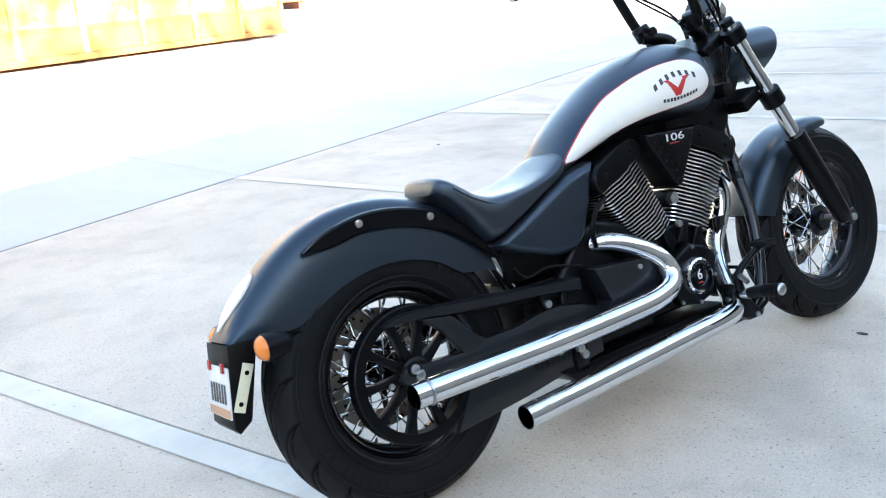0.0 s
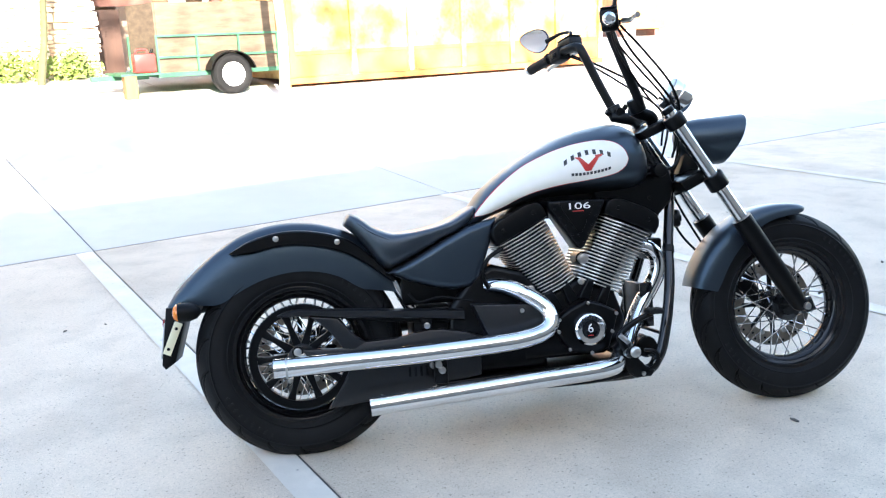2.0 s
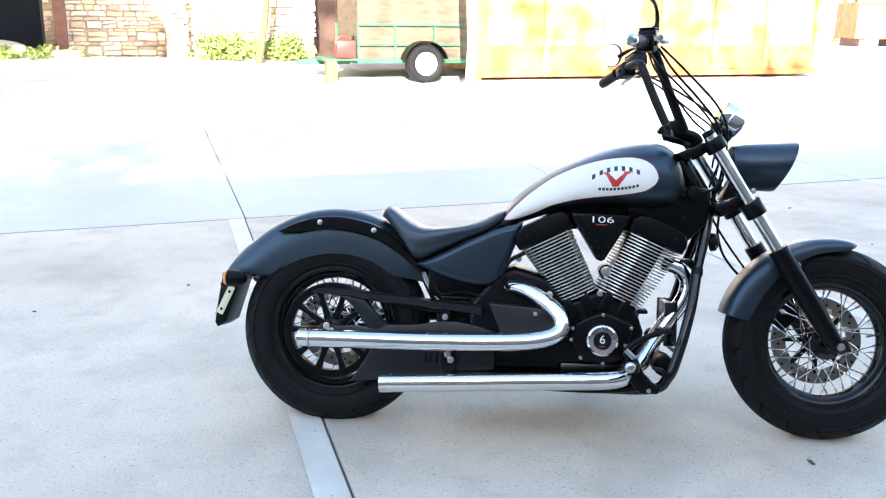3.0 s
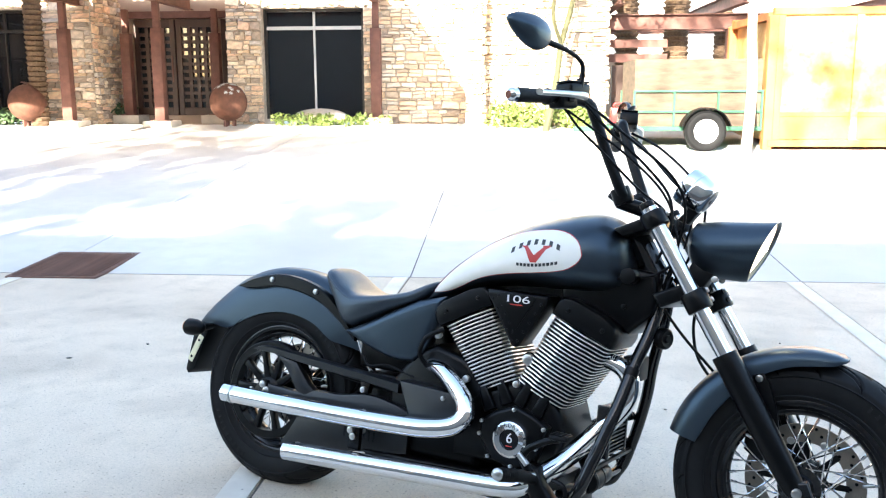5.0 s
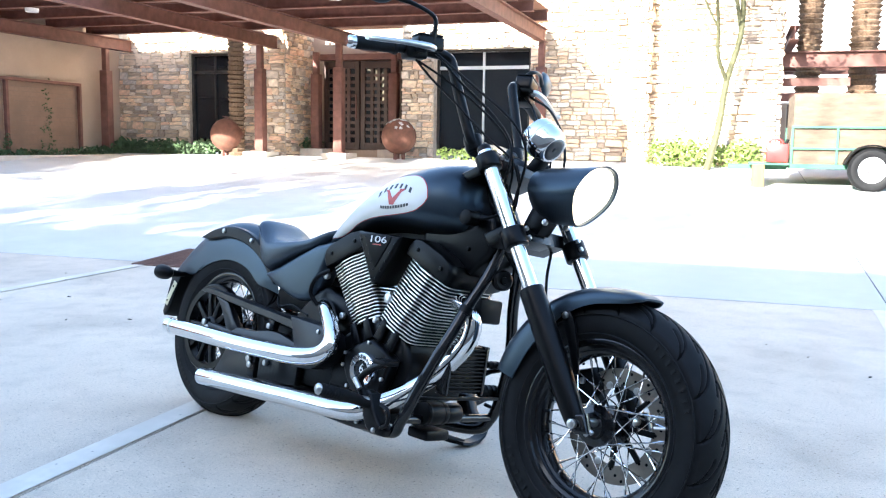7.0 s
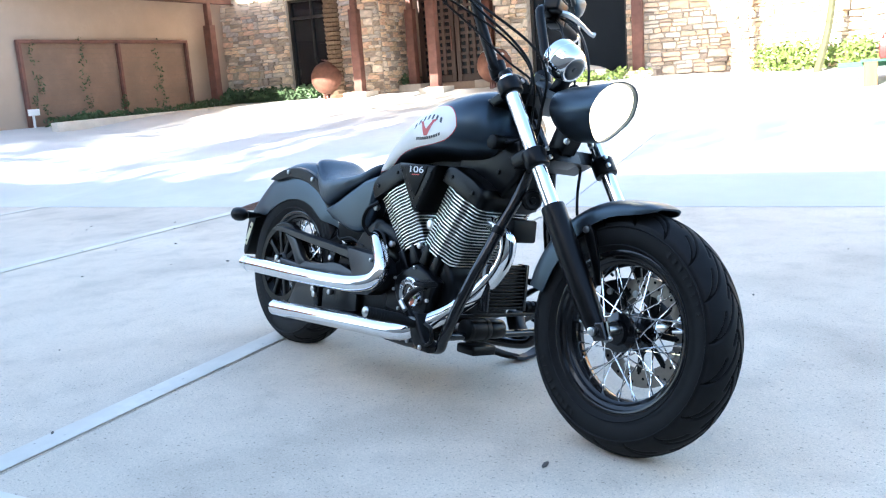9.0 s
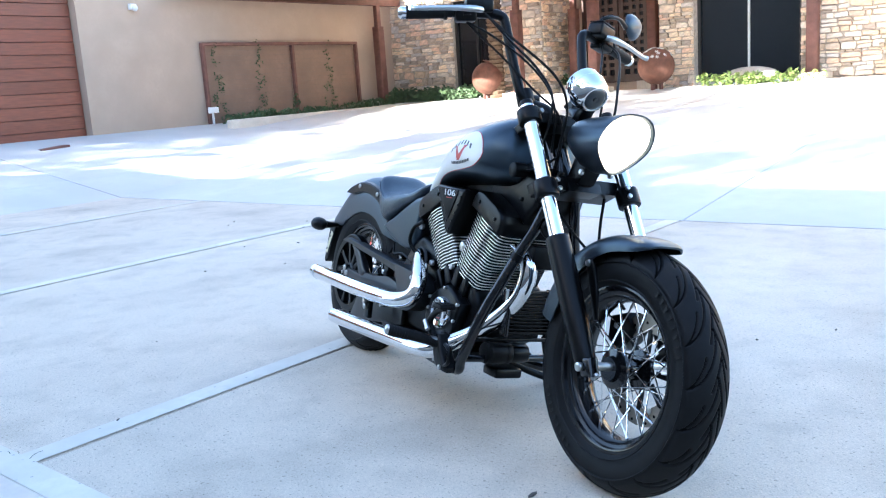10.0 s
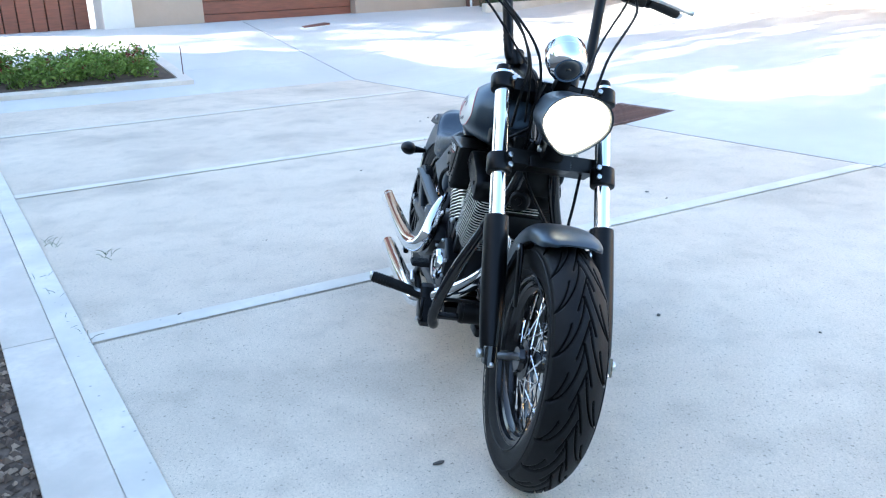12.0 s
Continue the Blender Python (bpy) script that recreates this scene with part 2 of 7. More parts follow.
def empty(name, m=None):
    e = new(name)
    e.empty_display_size = 0.2
    if m is not None:
        e.matrix_basis = m
    return e


def box(bm, lo, hi, m=None, bevel=0.0, segs=2):
    c = [(lo[i] + hi[i]) / 2 for i in range(3)]
    s = [abs(hi[i] - lo[i]) for i in range(3)]
    mm = Matrix.Translation(c) @ Matrix.Diagonal((*s, 1))
    r = bmesh.ops.create_cube(bm, size=1, matrix=(m @ mm) if m is not None else mm)
    if bevel:
        es = list({e for v in r["verts"] for e in v.link_edges})
        bmesh.ops.bevel(bm, geom=es, offset=bevel, segments=segs, affect="EDGES", profile=0.5)
    return bm


def prism(bm, pts, y0, y1, bevel=0.0, segs=2, m=None):
    """A plate: an outline in x and z, between two values of y."""
    M = m if m is not None else Matrix()
    a = [bm.verts.new(M @ Vector((x, y0, z))) for x, z in pts]
    b = [bm.verts.new(M @ Vector((x, y1, z))) for x, z in pts]
    k = len(pts)
    fs = [bm.faces.new(a), bm.faces.new(b[::-1])]
    for i in range(k):
        fs.append(bm.faces.new((a[i], b[i], b[(i + 1) % k], a[(i + 1) % k])))
    bmesh.ops.recalc_face_normals(bm, faces=fs)
    if bevel:
        es = list({e for f in fs[:2] for e in f.edges})
        bmesh.ops.bevel(bm, geom=es, offset=bevel, segments=segs, affect="EDGES", profile=0.5)
    return bm


def spline(pts, per=8):
    """A smooth line through the points."""
    P = [Vector(p) for p in pts]
    P = [2 * P[0] - P[1]] + P + [2 * P[-1] - P[-2]]
    out = []
    for i in range(1, len(P) - 2):
        for k in range(per):
            t = k / per
            a, b, c, d = P[i - 1:i + 3]
            out.append(0.5 * (2 * b + (c - a) * t + (2 * a - 5 * b + 4 * c - d) * t * t + (3 * b - a - 3 * c + d) * t ** 3))
    out.append(P[-2])
    return out


def skin(bm, rings, closed=True, cap=True):
    rows = [[bm.verts.new(p) for p in r] for r in rings]
    k = len(rows[0])
    fs = []
    for a, b in zip(rows, rows[1:]):
        for i in range(k if closed else k - 1):
            j = (i + 1) % k
            fs.append(bm.faces.new((a[i], a[j], b[j], b[i])))
    if cap and closed:
        fs.append(bm.faces.new(rows[0][::-1]))
        fs.append(bm.faces.new(rows[-1]))
    bmesh.ops.recalc_face_normals(bm, faces=fs)
    return bm


def tube(bm, pts, r, sides=12, per=8, smooth=True, cap=True, hollow=False):
    """A round bar along a smooth line; r may be a list, one value a point."""
    line = spline(pts, per) if smooth and len(pts) > 2 else [Vector(p) for p in pts]
    rad = r if isinstance(r, (list, tuple)) else [r] * len(pts)
    up = None
    rings = []
    for i, p in enumerate(line):
        d = (line[min(i + 1, len(line) - 1)] - line[max(i - 1, 0)]).normalized()
        if up is None:
            up = d.orthogonal().normalized()
        up = (up - d * up.dot(d)).normalized()
        w = d.cross(up)
        f = i / max(1, len(line) - 1) * (len(rad) - 1)
        a = int(min(f, len(rad) - 2)) if len(rad) > 1 else 0
        rr = rad[a] + (rad[min(a + 1, len(rad) - 1)] - rad[a]) * (f - a)
        rings.append([p + rr * (math.cos(q) * up + math.sin(q) * w) for q in [2 * math.pi * s / sides for s in range(sides)]])
    if hollow:
        inner = [[line[i] + (q - line[i]) * 0.88 for q in g] for i, g in enumerate(rings)]
        rings = inner[:6][::-1] + rings
        cap = False
    return skin(bm, rings, True, cap)


def lathe(bm, prof, axis_m=None, segs=48, closed=False):
    """A turned body round the local y axis: prof holds (radius, y)."""
    M = axis_m if axis_m is not None else Matrix()
    rings = []
    for i in range(segs + 1):
        a = 2 * math.pi * i / segs
        rings.append((math.cos(a), math.sin(a)))
    grid = [[bm.verts.new(M @ Vector((r * c, y, r * s))) for r, y in prof] for c, s in rings[:-1]]
    k = len(prof)
    fs = []
    for i in range(segs):
        a, b = grid[i], grid[(i + 1) % segs]
        for j in range(k if closed else k - 1):
            h = (j + 1) % k
            fs.append(bm.faces.new((a[j], a[h], b[h], b[j])))
    bmesh.ops.remove_doubles(bm, verts=[v for g in grid for v in g], dist=1e-6)
    bmesh.ops.recalc_face_normals(bm, faces=[f for f in fs if f.is_valid])
    return bm


def rod(bm, a, b, r, sides=12, r2=None, bevel=0.0):
    a, b = Vector(a), Vector(b)
    d = b - a
    q = d.to_track_quat("Z", "Y").to_matrix().to_4x4()
    m = Matrix.Translation((a + b) / 2) @ q
    out = bmesh.ops.create_cone(bm, cap_ends=True, segments=sides, radius1=r, radius2=r if r2 is None else r2, depth=d.length, matrix=m)
    if bevel:
        es = [e for e in {e for v in out["verts"] for e in v.link_edges} if len([f for f in e.link_faces if len(f.verts) == sides]) == 1]
        bmesh.ops.bevel(bm, geom=es, offset=bevel, segments=2, affect="EDGES", profile=0.5)
    return bm


def ball(bm, c, r, scale=(1, 1, 1), m=None, u=20, v=12):
    mm = Matrix.Translation(c) @ (m if m is not None else Matrix()) @ Matrix.Diagonal((*scale, 1))
    bmesh.ops.create_uvsphere(bm, u_segments=u, v_segments=v, radius=r, matrix=mm)
    return bm


def lerp(table, x):
    """Smooth value at x in a table of (x, value)."""
    xs = [p[0] for p in table]
    if x <= xs[0]:
        return table[0][1]
    if x >= xs[-1]:
        return table[-1][1]
    i = max(k for k in range(len(xs)) if xs[k] <= x)
    i = min(i, len(xs) - 2)
    t = (x - xs[i]) / (xs[i + 1] - xs[i])
    y0, y1 = table[i][1], table[i + 1][1]

    def slope(k):
        if 0 < k < len(xs) - 1:
            return (table[k + 1][1] - table[k - 1][1]) / (xs[k + 1] - xs[k - 1])
        j = 1 if k == 0 else k
        return (table[j][1] - table[j - 1][1]) / (xs[j] - xs[j - 1])
    h = xs[i + 1] - xs[i]
    m0, m1 = slope(i) * h, slope(i + 1) * h
    return y0 + m0 * t + (3 * (y1 - y0) - 2 * m0 - m1) * t * t + (2 * (y0 - y1) + m0 + m1) * t ** 3


def B():
    return bmesh.new()


def words(text, size, mat, parent, m, label="", depth=0.0006):
    c = bpy.data.curves.new("lettering", "FONT")
    c.body, c.size, c.extrude, c.align_x, c.align_y = text, size, depth, "CENTER", "CENTER"
    tmp = bpy.data.objects.new("tmp", c)
    scene.collection.objects.link(tmp)
    me = bpy.data.meshes.new_from_object(tmp.evaluated_get(bpy.context.evaluated_depsgraph_get()))
    bpy.data.objects.remove(tmp)
    me.materials.clear()
    me.materials.append(mat)
    me.name = "lettering"
    ob = new("lettering", me)
    ob.matrix_basis = m
    ob.parent = parent
    if label:
        tagged(ob, label)
    return ob

# ---- ground ----
def ground_sheet():
    near = [x * 1.5 for x in range(-24, 25)]
    far = [-900, -400, -200, -110, -70, -48]
    line = far + near + [-x for x in far[::-1]]
    bm = B()
    g = [[bm.verts.new((x, y, rise(x, y) - 0.12)) for y in line] for x in line]
    for i in range(len(line) - 1):
        for j in range(len(line) - 1):
            bm.faces.new((g[i][j], g[i + 1][j], g[i + 1][j + 1], g[i][j + 1]))
    return tagged(link("ground", bm, CONCRETE_DRIVE), "pale sunlit concrete paving reaching into the distance", "ground", kind="structure")


ground_sheet()


def sheet(bm, a0, a1, n0, n1, z, thick=0.0, cuts=1):
    """A paving slab between bay lines, with worn upper edges."""
    e = 0.002 if thick else 0.0
    top = [bay(a, n, z) for a, n in ((a0 + e, n0 + e), (a1 - e, n0 + e), (a1 - e, n1 - e), (a0 + e, n1 - e))]
    vs = [bm.verts.new(p) for p in top]
    bm.faces.new(vs)
    if thick:
        mid = [bm.verts.new(bay(a, n, z - 0.003)) for a, n in ((a0, n0), (a1, n0), (a1, n1), (a0, n1))]
        low = [bm.verts.new(bay(a, n, z - thick)) for a, n in ((a0, n0), (a1, n0), (a1, n1), (a0, n1))]
        for r, s in ((vs, mid), (mid, low)):
            for i in range(4):
                j = (i + 1) % 4
                bm.faces.new((r[i], s[i], s[j], r[j]))
    return bm


STALLS = [-7.0, -5.4, -2.74, -0.005, 2.70, 5.5, 8.2, 10.9, 13.6]
DRIVE = [(k * 2.7, k * 2.7 + 2.7, n0, n0 + 4.8) for k in range(-6, 6) if k != -3 for n0 in (0.0, 4.8)]
DRIVE += [(a0, a1, n0, n0 + 4.8) for a0, a1 in ((-8.1, -7.0), (-7.0, -5.4)) for n0 in (0.0, 4.8)]
DRIVE += [(k * 2.7, k * 2.7 + 2.7, n0, n0 + 4.8) for k in range(-6, -3) for n0 in (-9.6, -4.8)]
DRIVE += [(-8.1, -7.0, -4.65, 0.0)]
filler = B()
for a0, a1 in zip(STALLS, STALLS[1:]):
    sheet(filler, a0, a1, -4.70, 0, -0.0045)
for a0, a1, n0, n1 in DRIVE:
    sheet(filler, a0, a1, n0, n1, -0.0045)
joint_filler = tagged(link("joint_filler", filler, JOINT), "dark dirt-filled joints between the concrete slabs", "ground", kind="structure")
pavement = tagged(empty("pavement"), "grey broom-finished concrete parking bay with narrow joints", "pavement", kind="structure")
for a0, a1 in zip(STALLS, STALLS[1:]):
    part("slab", sheet(B(), a0 + 0.004, a1 - 0.004, -4.65, -0.012, 0.0, 0.011), CONCRETE, pavement, smooth=False)
drive = tagged(empty("driveway"), "sun-bleached concrete driveway sloping up to the building", "driveway", kind="structure")
for a0, a1, n0, n1 in DRIVE:
    part("slab", sheet(B(), a0 + (0.004 if a0 > -5 else 0.001), a1 - (0.004 if a1 > -5 else 0.001), n0 + (0.013 if n0 == 0.0 else 0.002), n1 - 0.002, 0.0, 0.011), CONCRETE_DRIVE, drive, smooth=False)
for a in STALLS:
    if a > -6.9:
        tagged(link("stall_line", sheet(B(), a - 0.110, a - 0.008, -4.645, -0.02, 0.004), BAND),
               "pale worn stall line beside a concrete joint", "stall line", "stall lines", "structure")
gut = B()
sheet(gut, -7.0, 13.6, -4.757, -4.653, 0.002, 0.012)
tagged(link("gutter", gut, BAND), "smooth pale concrete gutter strip along the kerb", "gutter", kind="structure")


def kerb_run(a0, a1, n0, n1, h=0.022):
    bm = B()
    pts = [bay(a, n) for a, n in ((a0, n0), (a1, n0), (a1, n1), (a0, n1))]
    lo = [bm.verts.new(p + Vector((0, 0, -0.03))) for p in pts]
    hi = [bm.verts.new(p + Vector((0, 0, h))) for p in pts]
    fs = [bm.faces.new(hi)] + [bm.faces.new((lo[i], lo[(i + 1) % 4], hi[(i + 1) % 4], hi[i])) for i in range(4)]
    bmesh.ops.recalc_face_normals(bm, faces=fs)
    bmesh.ops.bevel(bm, geom=list(fs[0].edges), offset=0.004, segments=2, affect="EDGES", profile=0.5)
    return bm


for k in range(-2, 4):
    tagged(link("kerb", kerb_run(k * 3.0 - 0.1, k * 3.0 + 2.894, -4.938, -4.7585), KERB, smooth=True),
           "pale concrete kerb between parking bay and gravel bed", "kerb", "kerb stones", "structure")
bed = B()
sheet(bed, -6.4, 13.6, -9.2, -4.938, 0.005)
tagged(link("gravel_bed", bed, GRAVEL), "brown gravel planting bed behind the kerb", "gravel bed", kind="structure")
rng = random.Random(7)
vs, fs = [], []
for _ in range(7000):
    p = bay(rng.uniform(-1.5, 3.0), rng.uniform(-5.7, -4.945), 0.008)
    r = rng.uniform(0.006, 0.024)
    i0 = len(vs)
    for d in ((1, 0, 0), (0, 1, 0), (-1, 0, 0), (0, -1, 0), (0.1, 0.1, 0.8), (0, 0, -0.5)):
        vs.append(p + Vector(d) * r * rng.uniform(0.6, 1.2))
    fs += [tuple(i0 + q for q in f) for f in ((0, 1, 4), (1, 2, 4), (2, 3, 4), (3, 0, 4))]
me = bpy.data.meshes.new("gravel")
me.from_pydata([tuple(v) for v in vs], [], fs)
me.materials.append(STONES)
tagged(new("gravel", me), "loose brown gravel stones", "gravel", kind="stuff")

# drain grate set in the joint
grate = tagged(empty("drain_grate", Matrix.Translation(bay(-2.55, 0.22)) @ pose(0, 0, 0, 2.5, 0, 28)),
               "rusty slotted iron drain grate sunk in the driveway", "drain grate")
GA, GN = 0.335, 0.40
for lo, hi in (((-GA, -GN, -0.02), (GA, -GN + 0.03, 0.012)), ((-GA, GN - 0.03, -0.02), (GA, GN, 0.012)), ((-GA, -GN + 0.03, -0.02), (-GA + 0.03, GN - 0.03, 0.012)), ((GA - 0.03, -GN + 0.03, -0.02), (GA, GN - 0.03, 0.012))):
    part("frame_bar", box(B(), lo, hi, bevel=0.003), GRATE, grate, smooth=False)
part("pit", box(B(), (-GA + 0.03, -GN + 0.03, -0.02), (GA - 0.03, GN - 0.03, 0.006)), JOINT, grate, smooth=False)
bar_ob = part("bar", box(B(), (-GA + 0.03, -0.007, 0.006), (GA - 0.03, 0.007, 0.014)), GRATE, grate, smooth=False)
bar_ob.location.y = -GN + 0.05
for k in range(1, 24):
    o = new("bar", bar_ob.data)
    o.parent, o.location = grate, (0, -GN + 0.05 + k * 0.0305, 0)

# ---- the building ----
ZB = 0.45     # foot of the walls, below the paving


def wall_box(name, u0, u1, v0, v1, z0, z1, mat, label, cat="wall", kind="structure", bevel=0.0):
    bm = B()
    m = Matrix.Translation((KC.x, KC.y, 0)) @ Matrix.Rotation(math.atan2(U.y, U.x), 4, "Z")
    box(bm, (u0, v0, z0), (u1, v1, z1), m, bevel)
    return tagged(link(name, bm, mat), label, cat, kind=kind)


FM = Matrix.Translation((KC.x, KC.y, 0)) @ Matrix.Rotation(math.atan2(U.y, U.x), 4, "Z")


def stone_mesh(seed):
    r = random.Random(seed)
    bm = B()
    q = lambda s: r.uniform(0.0, s)
    front = [(-0.5 + q(0.10), -0.5 + q(0.16)), (0.5 - q(0.10), -0.5 + q(0.12)), (0.5 - q(0.04), 0.1 * r.uniform(-1, 1)), (0.5 - q(0.12), 0.5 - q(0.16)), (-0.5 + q(0.12), 0.5 - q(0.14)), (-0.5 + q(0.04), 0.1 * r.uniform(-1, 1))]
    a = [bm.verts.new((x * 0.93, -1.0 - q(0.2), z * 0.86)) for x, z in front]
    b = [bm.verts.new((x, -0.65, z)) for x, z in front]
    c = [bm.verts.new((x, 0.0, z)) for x, z in front]
    fs = [bm.faces.new(a)]
    for p, s in ((a, b), (b, c)):
        for i in range(6):
            j = (i + 1) % 6
            fs.append(bm.faces.new((p[i], p[j], s[j], s[i])))
    bmesh.ops.recalc_face_normals(bm, faces=fs)
    me = bpy.data.meshes.new("stone")
    bm.to_mesh(me)
    bm.free()
    me.materials.append(STONE)
    return me


STONE_MESHES = [stone_mesh(s) for s in range(9)]
STONE_JOBS = []


def lay_stones(parent, m, x0, x1, z0, z1, seed, limit=295):
    """Courses of ledge stone on a wall's face; the local -y looks out."""
    r = random.Random(seed)
    z, count, more = z0, 0, []
    while z < z1:
        h = r.choice((0.045, 0.06, 0.075, 0.10, 0.13, 0.17))
        x = x0 - r.uniform(0, 0.1)
        while x < x1:
            w = r.uniform(0.08, 0.30) * (0.75 + h * 2.6)
            if h > 0.12 and r.random() < 0.55:
                k_ = r.uniform(0.35, 0.65)
                parts_ = ((x, z, w, h * k_), (x, z + h * k_, w, h * (1 - k_)))
            else:
                parts_ = ((x, z, w, h),)
            for sx, sz, sw, sh in parts_:
                lo, hi = max(sx, x0), min(sx + sw, x1)
                if hi - lo < 0.04:
                    continue
                me = r.choice(STONE_MESHES)
                mm = m @ Matrix.Translation(((lo + hi) / 2, 0, sz + sh / 2)) @ Matrix.Rotation(r.uniform(-0.09, 0.09), 4, "Y") @ Matrix.Diagonal((hi - lo - r.uniform(-0.006, 0.012), r.uniform(0.02, 0.075), sh - r.uniform(-0.008, 0.010), 1))
                count += 1
                if count > limit:
                    more.append((me, mm))
                    continue
                o = bpy.data.objects.new("stone", me)
                scene.collection.objects.link(o)
                o.parent = parent
                o.matrix_basis = mm
            x += w
        z += h
    if more:
        vs, fs = [], []
        for me, mm in more:
            k0 = len(vs)
            vs += [mm @ v.co for v in me.vertices]
            fs += [tuple(k0 + q for q in f.vertices) for f in me.polygons]
        rest = bpy.data.meshes.new("upper_stones")
        rest.from_pydata([tuple(v) for v in vs], [], fs)
        rest.materials.append(STONE)
        o = new("upper_stones", rest)
        o.parent = parent
        tagged(o, kind="stuff")


def stone_wall(name, u0, u1, v0, v1, z0, z1, seed, label, top=None, faces=("front",)):
    w = wall_box(name, u0, u1, v0, v1, z0, z1, MORTAR, label)
    if "front" in faces:
        STONE_JOBS.append((w, FM @ Matrix.Translation((0, v0, 0)), u0, u1, max(z0, 0.6), top or z1, seed))
    if "right" in faces:
        STONE_JOBS.append((w, FM @ Matrix.Translation((u1, v0, 0)) @ Matrix.Rotation(radians(90), 4, "Z"), 0.0, v1 - v0, max(z0, 0.6), top or z1, seed + 50))
    return w


STL = "tan and brown ledge-stone wall laid in rough courses"
stone_wall("wall_stone_1", -0.6, 1.73, 0.3, 0.8, ZB, 4.0, 1, STL, 3.4)
stone_wall("wall_stone_2", 1.73, 2.85, 0.3, 0.8, 2.81, 4.0, 2, STL, 3.4)
stone_wall("wall_stone_3", 2.85, 4.0, 0.3, 1.7, ZB, 4.0, 3, STL, 3.3, ("front", "right"))
wall_box("wall_entrance", 4.0, 6.55, 1.45, 1.8, ZB, 4.0, STUCCO, "tan stucco wall round the entrance doors")
stone_wall("wall_stone_4", 6.55, 7.2, 0.3, 1.7, ZB, 4.0, 4, STL, 3.3)
stone_wall("wall_stone_5", 7.2, 9.06, 0.4, 0.8, 2.79, 4.4, 5, STL)
stone_wall("wall_stone_6", 9.06, 10.95, 0.4, 0.8, ZB, 4.6, 6, STL, 4.4)
stone_wall("wall_stone_7", 10.95, 11.24, -0.2, 0.8, ZB, 4.8, 7, "narrow projecting ledge-stone pier on the facade", 4.6, ("front", "right"))
stone_wall("wall_stone_8", 11.24, 12.46, 0.2, 0.8, ZB, 4.8, 8, STL, 4.4)
stone_wall("wall_stone_9", 12.46, 13.36, -0.3, 0.8, ZB, 5.2, 9, "square ledge-stone pillar at the end of the facade", 4.6, ("front", "right"))
wall_box("wall_upper", -0.6, 12.4, 0.9, 1.3, 4.0, 6.0, STUCCO_WHITE, "pale stucco upper wall above the stone facade")
# the tan wing with the garage door
WM = Matrix.Translation((KC.x, KC.y, 0)) @ Matrix.Rotation(math.atan2(-V.y, -V.x), 4, "Z")   # x runs along the wing, +y looks out


def wing(name, s0, s1, y0, y1, z0, z1, mat, label, cat="wall", kind="structure", bevel=0.0):
    return tagged(link(name, box(B(), (s0, y0, z0), (s1, y1, z1), WM, bevel), mat), label, cat, kind=kind)


wing("wall_wing_1", -0.6, 7.55, -0.4, 0.0, 0.1, 3.6, STUCCO, "plain tan stucco wall in shade")
wing("wall_wing_2", 7.55, 10.25, -0.4, 0.0, 3.35, 3.6, STUCCO, "plain tan stucco wall above the garage door")
wing("wall_wing_3", 10.25, 11.35, -0.4, 0.0, 0.0, 3.6, STUCCO, "plain tan stucco wall beside the garage door")
garage = tagged(empty("garage_door", WM), "closed red-brown timber sectional garage door", "garage door")
part("backing", box(B(), (7.55, -0.25, 0.4), (10.25, -0.222, 3.35)), DOORWOOD, garage, smooth=False)
for k in range(14):
    z = 0.55 + k * 0.2
    part("plank", box(B(), (7.56, -0.22, z + 0.005), (10.24, -0.17, z + 0.197), bevel=0.006), REDWOOD, garage, smooth=False)
trellis = tagged(empty("wall_trellis", WM), "rusted steel frame trellis with thin vines on a tan wall", "trellis")
for s0, s1, z0, z1 in ((1.06, 5.23, 2.05, 2.11), (1.06, 1.12, 0.62, 2.05), (2.95, 3.01, 0.62, 2.05), (5.17, 5.23, 0.62, 2.05)):
    part("bar", box(B(), (s0, 0.03, z0), (s1, 0.11, z1), bevel=0.006), RUST, trellis, smooth=False)
for s0, s1 in ((1.12, 2.95), (3.01, 5.17)):
    part("panel", box(B(), (s0, 0.004, 0.5), (s1, 0.02, 2.05)), RUSTPANEL, trellis, smooth=False)
mesh = B()
for k in range(15):
    rod(mesh, (1.09, 0.03, 0.70 + k * 0.09), (5.2, 0.03, 0.70 + k * 0.09), 0.003, 5)
part("wire_mesh", mesh, LOUVRE, trellis)
lampw = tagged(empty("wall_lamp", WM), "small white wall lamp on the tan wall", "lamp")
part("body", box(B(), (6.47, 0.0, 2.66), (6.59, 0.1, 2.76), bevel=0.02), WHITESTEEL, lampw)
part("head", ball(B(), (6.54, 0.13, 2.68), 0.05), WHITESTEEL, lampw)
sign = tagged(empty("bed_marker", WM), "small white marker plate at the end of the hedge", "marker")
part("post", box(B(), (5.24, 0.22, 0.55), (5.27, 0.25, 0.84)), WHITESTEEL, sign, smooth=False)
part("plate", box(B(), (5.14, 0.25, 0.83), (5.37, 0.27, 0.94), bevel=0.005), WHITESTEEL, sign)
wing("planter_kerb", -0.3, 5.5, 0.9, 1.05, 0.3, 0.70, KERB, "pale concrete edge of the hedge bed", "kerb", bevel=0.02)
